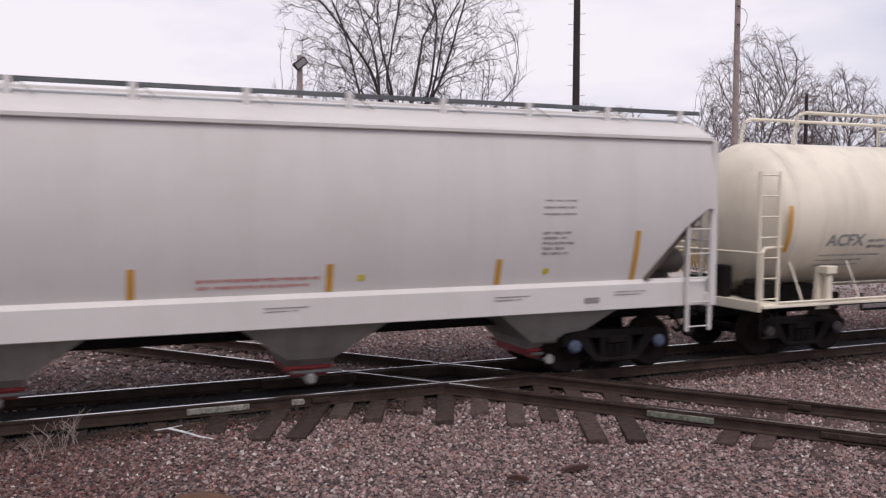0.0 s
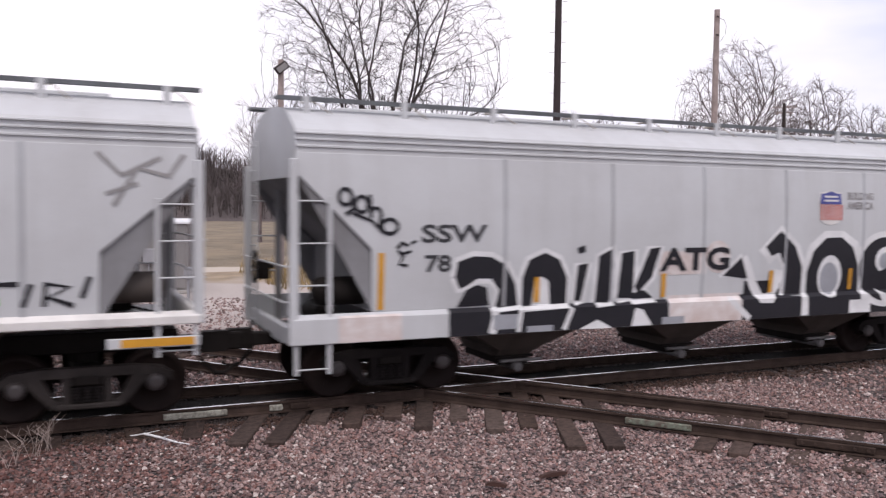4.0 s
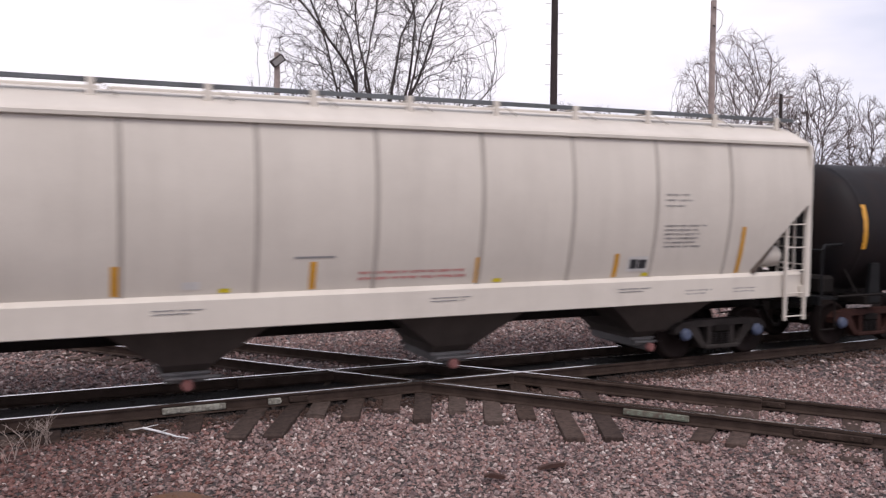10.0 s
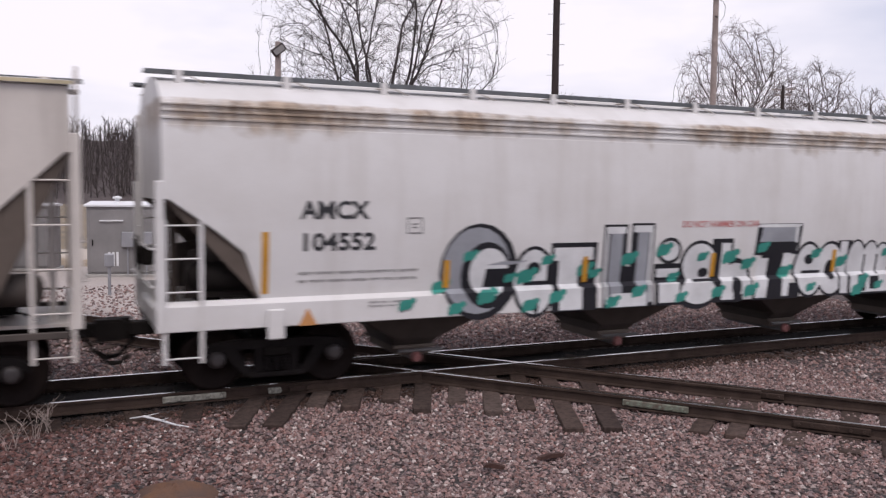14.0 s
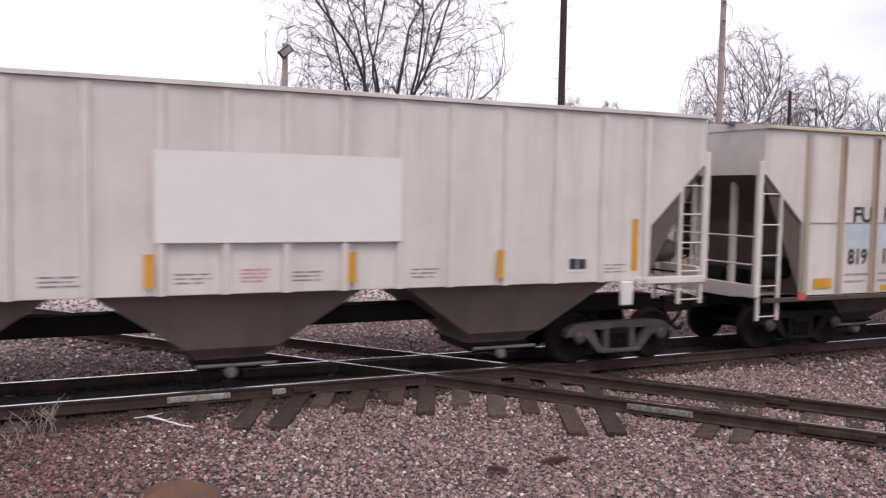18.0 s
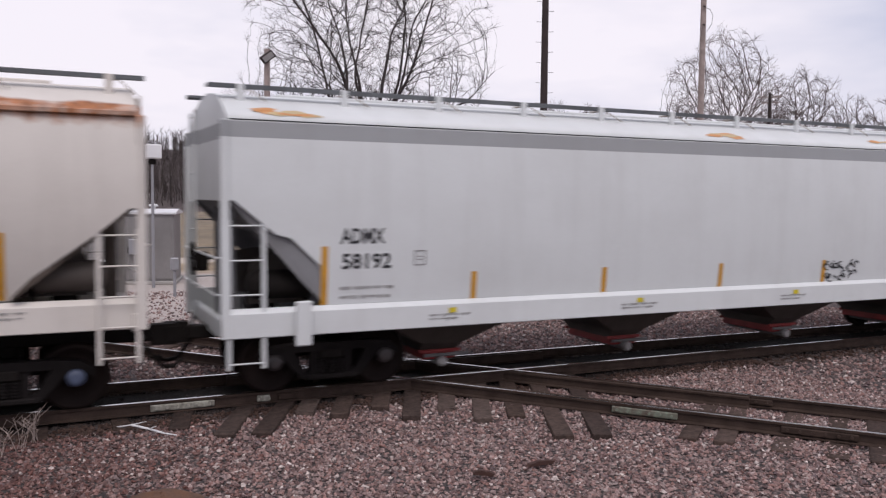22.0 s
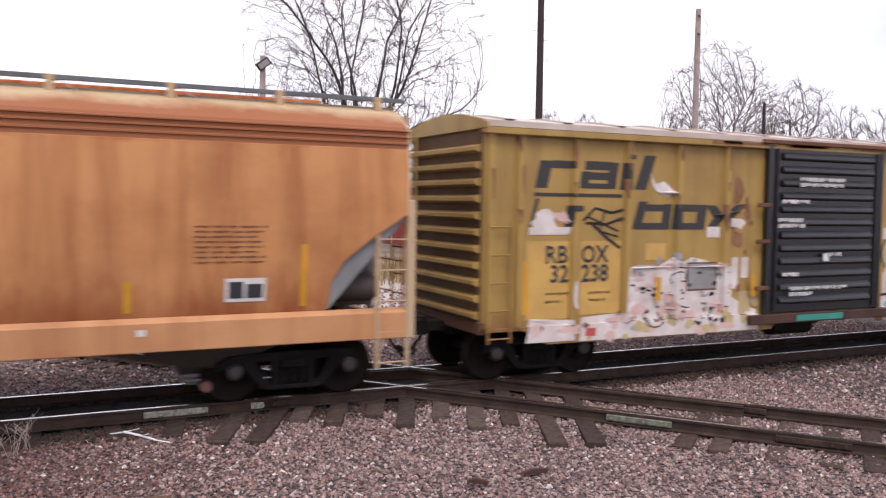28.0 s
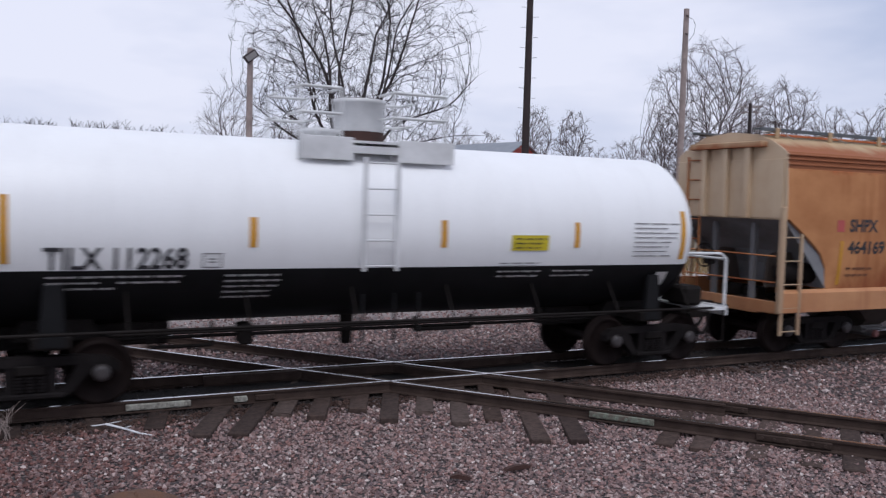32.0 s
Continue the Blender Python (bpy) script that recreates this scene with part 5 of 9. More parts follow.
# the lettering further back: white halo, black body, white counters
back = ([(90.01, 1.92), (90.05, 2.16), (90.33, 2.25), (90.65, 2.23), (90.91, 2.10), (91.10, 1.79), (91.16, 1.43), (90.74, 1.40), (90.81, 1.69), (90.66, 1.88), (90.41, 1.89), (90.21, 1.77), (90.10, 1.73)], [(91.24, 1.41), (91.23, 1.89), (91.35, 2.17), (91.65, 2.29), (91.93, 2.17), (92.09, 1.87), (92.09, 1.43)],
        [(92.25, 1.47), (92.30, 2.07), (92.51, 2.10), (92.38, 1.46)], [(92.67, 1.42), (92.72, 2.22), (93.00, 2.34), (93.04, 2.07), (92.96, 1.41)], [(93.13, 1.48), (93.19, 2.26), (93.46, 2.30), (93.46, 1.47)], [(93.49, 1.67), (93.79, 2.33), (94.02, 2.36), (93.85, 1.83), (93.57, 1.55)], [(93.44, 1.55), (93.70, 1.61), (93.91, 1.46), (93.44, 1.45)])
for shape in back:
    piece(1, "spray_white", *band(shape + shape[:1], 0.17), shape)
piece(3, "spray_black", *back, [(90.06, 1.44), (90.21, 1.71), (90.40, 1.79), (90.58, 1.74), (90.64, 1.45)])
piece(3.5, "spray_black", [(92.27, 2.36), (92.43, 2.41), (92.45, 2.29), (92.31, 2.26)])
piece(4, "spray_white", [(91.42, 1.42), (91.46, 1.83), (91.59, 1.90), (91.73, 1.82), (91.78, 1.42)], *band([(90.66, 1.00), (90.72, 1.25), (90.70, 1.42)], 0.14), *band([(91.14, 1.0), (91.2, 1.4)], 0.08), *band([(92.02, 1.0), (92.18, 1.36)], 0.09), [(92.32, 0.99), (92.68, 1.14), (92.99, 0.98)], [(93.39, 0.99), (93.47, 1.31), (93.64, 1.27), (93.84, 0.99)])
piece(5, "spray_grey", slab(90.68, 1.06, 0.45, 0.24), slab(91.3, 0.99, 0.5, 0.1), slab(94.05, 0.99, 0.5, 0.13))
piece(1, "tag_white", slab(94.0, 1.86, 0.62, 0.42), slab(94.62, 1.86, 0.45, 0.46), oval(95.33, 2.17, 0.3, 0.3))
word(car, sd, ("ATG", 0.55, 0.02), M["spray_black"], 94.05 - c, 1.95, 1.55, 0.02)
scrawl = join_flat(stroke([(101.12, 3.05), (101.3, 3.4), (101.42, 3.7), (101.62, 3.68)], 0.07), stroke([(101.12, 3.05), (101.32, 2.98), (101.45, 3.0)], 0.09), stroke([(101.3, 3.0), (101.48, 3.35)], 0.06), stroke(arc(101.62, 3.22, 0.10, 0.2, 60, 400, 10), 0.06), stroke([(101.72, 3.66), (101.95, 3.6), (101.78, 3.4), (102.0, 3.3), (101.8, 3.05), (101.68, 2.9)], 0.06), stroke([(102.05, 3.5), (102.25, 3.52)], 0.04))
decal(car, "graffiti_tag", sd, *at(scrawl, c), M["spray_black"], 0, 0, 0.012)
scrawl = join_flat(stroke(arc(88.2, 3.16, 0.10, 0.12, 20, 360), 0.06), stroke([(88.3, 3.2), (88.32, 2.98), (88.2, 2.9)], 0.06), stroke(arc(88.45, 3.05, 0.10, 0.12, -30, 320), 0.06), stroke([(88.58, 3.2), (88.6, 2.85)], 0.06), stroke(arc(88.68, 2.9, 0.08, 0.1, 180, 0), 0.055), stroke([(88.76, 2.9), (88.74, 2.7)], 0.06), stroke(arc(88.9, 2.72, 0.13, 0.11, 0, 360), 0.06), stroke([(88.3, 2.92), (88.62, 2.8), (88.8, 2.62)], 0.045),
                   stroke([(89.02, 2.38), (89.1, 2.48), (89.2, 2.42)], 0.05), stroke([(89.04, 2.36), (89.12, 2.26), (89.06, 2.14), (89.2, 2.12)], 0.05), stroke([(89.24, 2.46), (89.34, 2.5)], 0.04), stroke([(89.1, 2.3), (89.26, 2.34)], 0.045))
decal(car, "graffiti_tag", sd, *at(scrawl, c), M["spray_black"], 0, 0, 0.012)
plate(car, "white_decal", sd, 99.0 - c, 1.0, 0.6, 0.26, M["spray_white"], 0.1)
plate(car, "green_sticker", sd, 100.1 - c, 1.78, 0.24, 0.17, M["spray_green"], 0.1)

# -- grey hopper with a row of black tags --
car, sd, c = hopper("hopper_car", "light grey covered hopper car with a row of black spray tags", 69.25, 86.1, M["grey"], 1.42, [(0.10, 3.38), (1.28, 2.38), (1.30, 1.45)], 3.80, (1.38, 1.56),
                    (73.5, 77.75, 82.1), "bay", "under", GREYSIDE, "creased", brackets=11, tall=4.72, bay_half=1.75, cap="cap", seams=(72.0, 73.6, 75.3, 77.0, 78.8, 80.6, 82.4, 83.9), sill_mat=M["letter_white"], truck_mat="truck_grey", trucks=(-7.0, 7.0), seam_mat="seam_grey", slope="slope_grey")
word(car, sd, ("CMO", 0.40, 0.012), M["black"], 71.1 - c, 2.66, 1.16)
word(car, sd, ("10203", 0.40, 0.012), M["black"], 71.1 - c, 2.15, 1.3)
shield(82.30 - c, 2.72, 0.66, 0.70)
word(car, sd, ("BUILDING", 0.2, 0.006), M["smoke"], 82.75 - c, 3.23, 0.73)
word(car, sd, ("AMERICA", 0.2, 0.006), M["smoke"], 82.75 - c, 3.04, 0.73)
stencil_box(car, sd, 72.8 - c, 2.24, M["smoke"], 0.28, 0.24)
for u in (73.1, 76.0, 79.1, 81.75, 83.2):
    plate(car, "reflector_strip", sd, u - c, 1.43, 0.46, 0.10, M["yellow"], 0.095)
rnd = random.Random(4)
for k, u in enumerate((73.74, 75.03, 76.45, 77.80, 79.2, 80.38, 81.45, 82.5)):   # one tag a stretch, as slanting bars
    strokes = [stroke([(0.05, 0.02), (0.11, 0.40)], 0.07), stroke(arc(0.14, 0.21, 0.19, 0.20, 125, -125, 12), 0.075), stroke(arc(0.50, 0.16, 0.10, 0.13, 0, 360, 12), 0.065), stroke([(0.68, 0.02), (0.73, 0.28)], 0.07), stroke(arc(0.82, 0.17, 0.09, 0.10, 150, 10, 6), 0.06), stroke([(0.91, 0.18), (0.90, 0.02)], 0.065), stroke([(1.04, 0.14), (1.17, 0.48)], 0.065), stroke([(1.0, 0.01), (1.02, 0.06)], 0.07)]
    k2 = 0.84 if k > 3 else 0.98
    pts, fs = join_flat(*strokes)
    decal(car, "graffiti_tag", sd, [(x * k2, z) for x, z in pts], fs, M["spray_black"], u - c, 1.64 + rnd.uniform(-0.02, 0.03), 0.012)
scribble = [stroke([(71.12, 1.64), (71.10, 2.0)], 0.08), stroke(arc(71.18, 1.93, 0.16, 0.12, 120, -100, 10), 0.07), stroke(arc(71.52, 1.92, 0.12, 0.11, 60, 300, 9), 0.06), stroke(arc(71.5, 1.76, 0.16, 0.10, 100, 380, 9), 0.07), stroke(arc(71.78, 1.93, 0.10, 0.10, 0, 330, 9), 0.06), stroke([(71.4, 1.86), (71.7, 1.84), (71.9, 1.86)], 0.06), stroke(arc(71.84, 1.74, 0.16, 0.10, 90, 400, 10), 0.065),
            stroke([(71.95, 1.66), (72.3, 1.68)], 0.06), stroke([(72.08, 1.70), (72.06, 2.05)], 0.07), stroke(arc(72.18, 1.95, 0.13, 0.11, 100, -120, 9), 0.07), stroke([(72.24, 1.84), (72.34, 1.66)], 0.06), stroke([(72.30, 1.62), (72.32, 1.78)], 0.06), stroke([(72.22, 1.70), (72.42, 1.71)], 0.05), stroke([(72.52, 2.04), (72.58, 1.68), (72.68, 1.92), (72.76, 1.68), (72.84, 2.08)], 0.075), stroke([(72.86, 1.72), (72.88, 2.0)], 0.07),
            stroke([(72.86, 1.86), (73.0, 1.88)], 0.06), stroke([(73.0, 1.70), (73.0, 2.02)], 0.07), stroke([(72.9, 1.66), (73.15, 1.68)], 0.06), stroke(arc(73.2, 1.86, 0.11, 0.13, 60, 300, 9), 0.065), stroke([(73.42, 2.02), (73.28, 2.0), (73.30, 1.90), (73.46, 1.86), (73.42, 1.76), (73.52, 1.68)], 0.07), stroke([(73.3, 1.72), (73.55, 1.70)], 0.05)]
for shape in scribble:
    decal(car, "graffiti_tag", sd, *at(shape, c), M["spray_black"], 0, 0, 0.012)
decal(car, "graffiti_tag", sd, *join_flat(stroke([(0, 0), (0.0, 0.3), (0.3, 0.3)], 0.07), stroke([(0.35, 0.0), (0.45, 0.3)], 0.07), stroke([(0.6, 0.0), (0.62, 0.3), (0.9, 0.25), (0.65, 0.12), (0.95, 0.0)], 0.07), stroke([(1.05, 0.1), (1.15, 0.38)], 0.07)), M["spray_black"], 83.55 - c, 1.68, 0.012)
plate(car, "green_sticker", sd, 83.5 - c, 1.70, 0.24, 0.12, M["spray_green"], 0.02)
scrawl = join_flat(stroke([(84.8, 3.7), (85.1, 3.4), (85.6, 3.65)], 0.06), stroke([(85.0, 3.0), (85.3, 3.5), (85.7, 3.4), (85.9, 3.7)], 0.06), stroke([(84.9, 3.15), (85.3, 3.3)], 0.05))
decal(car, "graffiti_tag", sd, *at(scrawl, c), M["smoke"], 0, 0, 0.012)
for s in (-1, 1):
    e = s * 8.42
    part("step_plate", Geo().box(min(e, e - s * 1.2), max(e, e - s * 1.2), -1.66, -1.60, 1.08, 1.22, 0.01), M["grey"], car)
    plate(car, "reflector_strip", Side(1.66, 0), e - s * 0.55, 1.10, 0.95, 0.11, M["yellow"], 0.008)

# -- black tank car --
car, sd, c = tank_car("tank_car", "weathered black tank car with rust-brown trucks and a spill stain", 55.9, 68.35, 56.5, 67.75, 1.41, 2.43, M["tank_black"], 62.0, rail_mat=M["tank_low"], truck_mat="truck_red", cap="cap_blue", belly=0.10, stripe="plain", low_mat=M["tank_low"], trucks=(-4.28, 4.42))
reflectors(car, sd, c, (57.18, 67.34), 2.05, 0.92, 0.13)
reflectors(car, sd, c, (60.29, 63.0, 64.73), 2.23, 0.47, 0.13)
word(car, sd, ("TCBX 135975", 0.34, 0.024), M["letter_white"], 58.1 - c, 2.12, 2.06, 0.01)
bars(car, sd, 58.1 - c, 1.92, 1.75, 2, M["letter_white"], 0.14, 0.06, 12, 0.01)
bars(car, sd, 59.92 - c, 1.86, 1.05, 4, M["letter_white"], 0.06, 0.025, 13, 0.01, False)
bars(car, sd, 62.7 - c, 1.90, 0.75, 5, M["letter_white"], 0.08, 0.03, 14, 0.01)
bars(car, sd, 63.7 - c, 1.94, 0.8, 2, M["letter_white"], 0.06, 0.03, 15, 0.01)
bars(car, sd, 64.56 - c, 1.92, 1.05, 5, M["letter_white"], 0.08, 0.03, 16, 0.01)
plate(car, "yellow_panel", sd, 64.25 - c, 2.13, 0.8, 0.26, M["yellow"], 0.012, "faded yellow notice panel")
bars(car, sd, 63.9 - c, 2.32, 0.7, 3, M["rust"], 0.07, 0.02, 17, 0.02)
bars(car, sd, 66.2 - c, 2.62, 1.1, 7, M["letter_white"], 0.08, 0.045, 18, 0.01)
stencil_box(car, sd, 65.85 - c, 1.55, M["smoke"], 0.5, 0.26)
spill = Geo()
for s in (-1, 1):
    for w0, w1, q0, q1, lift in ((0.95, 0.55, 5, 40, 0.010), (0.50, 0.22, 38, 98, 0.012)):
        vs, k = [], 10
        for i in range(k + 1):
            q = radians(q0 + (q1 - q0) * i / k)
            w = w0 + (w1 - w0) * i / k
            r = 1.41 + lift
            vs += [(62.15 - c - w, s * r * math.sin(q), 2.43 + r * math.cos(q)), (62.15 - c + w, s * r * math.sin(q), 2.43 + r * math.cos(q))]
        spill.add(vs, [(2 * i, 2 * i + 1, 2 * i + 3, 2 * i + 2) for i in range(k)])
part("spill_stain", spill, M["spill"], car, "brownish spill stain below the dome")

# -- cream hopper --
car, sd, c = hopper("hopper_car", "cream-grey covered hopper car with welded seams, lightly soiled", 35.85, 55.43, M["cream"], 1.62, [(0.12, 2.94), (0.66, 2.44), (1.30, 1.72)], 4.11, (1.16, 1.66),
                    (39.6, 43.75, 48.1, 52.21), "bay", "gate", Side(1.60, 0.23, 3.1, 1.4), "round", brackets=13, seams=(37.63, 39.3, 41.05, 42.81, 44.64, 46.45, 48.25, 49.96, 51.7, 53.4), cap="cap_blue", truck_mat="truck_grey", reservoir=None)
reflectors(car, sd, c, (37.26, 53.75), 1.67, 0.88)
reflectors(car, sd, c, (39.97, 42.73, 45.48, 48.22, 50.93), 1.68, 0.42)
word(car, sd, ("CBFX", 0.34, 0.008), M["black"], 37.76 - c, 2.72, 0.86)
word(car, sd, ("470643", 0.34, 0.008), M["black"], 37.76 - c, 2.28, 1.18)
bars(car, sd, 37.75 - c, 2.02, 0.92, 2, M["smoke"], 0.14, 0.05, 20)
stencil_box(car, sd, 39.45 - c, 2.52, M["smoke"], 0.26, 0.24)
bars(car, sd, 46.2 - c, 1.88, 1.85, 2, M["text_red"], 0.09, 0.045, 21)
bars(car, sd, 51.88 - c, 3.12, 0.6, 3, M["smoke"], 0.10, 0.03, 22)
bars(car, sd, 51.9 - c, 2.56, 0.95, 6, M["smoke"], 0.075, 0.035, 23)
bars(car, sd, 45.19 - c, 2.15, 0.62, 1, M["smoke"], 0.1, 0.03, 24, 0.006, False)
data_plate(car, sd, 51.4 - c, 1.77, 0.44, 0.27)
plate(car, "white_decal", sd, 43.73 - c, 1.74, 0.24, 0.11, M["letter_white"])
for u in (39.35, 44.2, 48.6, 51.6):
    plate(car, "yellow_decal", sd, u - c, 1.68, 0.16, 0.06, M["yellow2"])
for u in (39.2, 43.2, 47.4, 51.0):
    bars(car, sd, u - c, 1.46, 0.7, 2, M["smoke"], 0.05, 0.015, int(u), 0.09, False)
stencil_box(car, Side(1.67, 0), 37.6 - c, 1.36, M["smoke"], 0.3, 0.16)
for u in (36.9, 52.3, 53.4):
    bars(car, Side(1.67, 0), u - c, 1.40, 0.6, 2, M["smoke"], 0.06, 0.03, int(u) + 9)

# -- stained white hopper with a long painted piece --
car, sd, c = hopper("hopper_car", "stained white covered hopper car with long white and black graffiti", 15.29, 34.67, M["stained"], 1.42, [(0.12, 2.86), (0.75, 2.42), (1.15, 2.10), (1.35, 1.50)], 3.88, (1.02, 1.44),
                    (19.41, 23.45, 27.65, 31.66), "bay", "bay_brown", Side(1.60, 0.10, 2.9, 1.4), "creased", brackets=13, tall=4.71, gusset=True, reservoir=None)
reflectors(car, sd, c, (16.73, 33.42), 1.5, 0.9)
reflectors(car, sd, c, (19.6, 22.2, 25.0, 28.1, 31.1), 1.48, 0.44, lift=0.03)
word(car, sd, ("AMCX", 0.36, 0.012), M["black"], 17.25 - c, 2.59, 1.05)
word(car, sd, ("104552", 0.36, 0.012), M["black"], 17.22 - c, 2.12, 1.18)
bars(car, sd, 17.22 - c, 1.76, 1.9, 2, M["smoke"], 0.12, 0.045, 30)
stencil_box(car, sd, 19.04 - c, 2.35, M["smoke"], 0.26, 0.25)
word(car, sd, ("DO NOT HAMMER ON CAR", 0.16, 0.004), M["text_red"], 24.24 - c, 2.40, 1.83)
BL, WH, GR = "spray_black", "spray_white", "spray_grey"


def letters(order, m, *shapes):
    lay(car, "graffiti_paint", sd, list(shapes), M[m], c, order, 1.455)


letters(0, BL, oval(20.18, 1.72, 0.70, 0.78), oval(21.20, 1.52, 0.43, 0.60), slab(21.52, 1.0, 0.92, 1.16), slab(22.56, 1.0, 0.50, 1.46), slab(23.14, 1.0, 0.50, 1.48), slab(23.0, 1.02, 0.2, 0.7), oval(24.0, 1.98, 0.27, 0.24), slab(23.68, 1.0, 0.62, 0.75), oval(24.70, 1.70, 0.46, 0.46))
letters(0 + 0.3, BL, oval(24.62, 1.24, 0.5, 0.34), slab(24.98, 1.0, 0.5, 1.18), oval(25.55, 1.4, 0.42, 0.42), slab(25.94, 1.0, 1.2, 0.3, 0.1), slab(26.0, 1.85, 1.14, 0.60, 0.06), slab(26.2, 1.0, 0.65, 1.0), oval(27.42, 1.54, 0.40, 0.56), oval(28.02, 1.54, 0.44, 0.56), slab(28.2, 1.0, 0.4, 1.1))
letters(0 + 0.6, BL, oval(28.75, 1.6, 0.32, 0.52), oval(29.15, 1.6, 0.30, 0.50), oval(29.5, 1.58, 0.28, 0.48), slab(28.5, 1.0, 1.2, 0.6))
letters(1, GR, oval(20.14, 1.74, 0.62, 0.70), slab(22.70, 1.05, 0.26, 1.34), slab(23.28, 1.05, 0.24, 1.36), slab(26.12, 2.1, 0.92, 0.28, 0.06))
letters(2, BL, oval(20.32, 1.66, 0.46, 0.54), slab(22.98, 1.3, 0.22, 0.3))
letters(3, WH, oval(21.20, 1.52, 0.37, 0.54), slab(21.68, 1.02, 0.46, 0.98), slab(21.58, 1.86, 0.78, 0.22), slab(22.60, 2.3, 0.42, 0.12), slab(22.60, 1.08, 0.06, 1.3), slab(23.18, 2.32, 0.42, 0.12), slab(23.54, 1.08, 0.06, 1.3), slab(22.74, 1.02, 0.75, 0.24), oval(24.0, 1.98, 0.21, 0.18))
letters(3 + 0.3, WH, slab(23.76, 1.05, 0.46, 0.36), slab(23.74, 1.5, 0.5, 0.16), oval(24.70, 1.72, 0.39, 0.38), oval(24.66, 1.24, 0.40, 0.25), slab(25.20, 1.04, 0.22, 1.06), oval(25.58, 1.42, 0.32, 0.30), slab(25.36, 1.04, 0.14, 0.4), slab(25.72, 1.04, 0.2, 0.4), slab(26.02, 1.04, 0.28, 0.75, 0.12))
letters(3 + 0.6, WH, slab(26.02, 2.38, 1.1, 0.06, 0.06), slab(27.02, 1.92, 0.08, 0.5), slab(26.66, 1.05, 0.2, 0.85, 0.10), oval(27.42, 1.54, 0.34, 0.50), oval(28.0, 1.54, 0.37, 0.50), slab(28.28, 1.04, 0.2, 1.04), oval(28.75, 1.64, 0.25, 0.44), oval(29.15, 1.64, 0.24, 0.42), oval(29.5, 1.62, 0.22, 0.40))
letters(3 + 0.9, WH, slab(28.56, 1.04, 1.1, 0.6))
letters(4, BL, oval(21.20, 1.74, 0.13, 0.11), slab(21.02, 1.46, 0.55, 0.07), slab(21.46, 1.5, 0.2, 0.3), slab(22.08, 1.4, 0.18, 0.36), oval(24.80, 1.56, 0.12, 0.09), slab(24.55, 1.4, 0.4, 0.05), slab(25.04, 1.4, 0.13, 0.75), oval(25.58, 1.28, 0.12, 0.18), slab(26.12, 1.88, 0.95, 0.20, 0.03))
letters(4 + 0.3, BL, slab(26.34, 1.05, 0.36, 0.9, 0.04), oval(27.44, 1.74, 0.12, 0.10), slab(27.28, 1.46, 0.5, 0.06), oval(28.02, 1.52, 0.12, 0.2), slab(28.22, 1.04, 0.05, 0.5), slab(28.78, 1.06, 0.22, 0.34), slab(29.12, 1.1, 0.26, 0.26), slab(28.96, 1.4, 0.05, 0.4), slab(29.32, 1.4, 0.05, 0.4))
letters(4 + 0.6, BL, oval(21.22, 1.12, 0.05, 0.14))
letters(5, WH, oval(20.36, 1.70, 0.36, 0.40))
letters(6, BL, slab(20.26, 1.46, 0.56, 0.30, 0.05))
letters(7, GR, slab(20.30, 1.82, 0.5, 0.06, 0.3))
rnd = random.Random(9)
leaves = []
for u, z in ((19.5, 1.5), (19.75, 1.15), (20.0, 1.98), (20.3, 1.32), (20.75, 1.6), (21.1, 1.14), (21.05, 1.62), (21.45, 1.88), (21.62, 1.26), (22.2, 1.7), (22.4, 1.62), (22.75, 1.12), (23.1, 1.86), (23.3, 1.28), (23.85, 2.0), (24.1, 1.5), (24.25, 1.14), (24.75, 1.86), (25.1, 1.2), (25.4, 1.84), (25.85, 1.7), (25.9, 1.2), (26.2, 2.0), (26.8, 1.52), (27.45, 1.2), (27.6, 1.85), (28.3, 1.68), (28.75, 1.1), (28.9, 1.3), (29.35, 1.18), (29.6, 1.85), (18.9, 1.25)):
    r = rnd.uniform(0.09, 0.15)
    leaves += [oval(u, z, r * 1.15, r * 0.8, 12), oval(u + r * 1.1, z + r * 0.6, r * 0.55, r * 0.45, 9), oval(u - r * 0.8, z - r * 0.5, r * 0.4, r * 0.5, 9)]
lay(car, "graffiti_leaf", sd, leaves, M["spray_teal"], c, 8, 1.455, stuff=True)
bars(car, sd, 29.95 - c, 2.18, 0.7, 3, M["spray_grey"], 0.14, 0.05, 77)
data_plate(car, sd, 31.85 - c, 1.63, 0.5, 0.32)
bars(car, sd, 32.3 - c, 1.92, 0.75, 4, M["smoke"], 0.09, 0.03, 33)
decal(car, "orange_triangle", sd, [(-0.14, 0), (0.14, 0), (0, 0.26)], [(0, 1, 2)], M["deco_orange"], 17.35 - c, 1.02, 0.10)
for u in (18.3, 28.9, 30.1, 32.4):
    bars(car, sd, u - c, 1.30, 0.7, 2, M["smoke"], 0.06, 0.03, int(u), 0.09)
part("jacking_pad", Geo().box(-8.25, -8.0, -1.72, -1.66, 0.86, 1.30, 0.02), M["stained"], car)
part("jacking_pad", Geo().box(8.0, 8.25, -1.72, -1.66, 0.86, 1.30, 0.02), M["stained"], car)

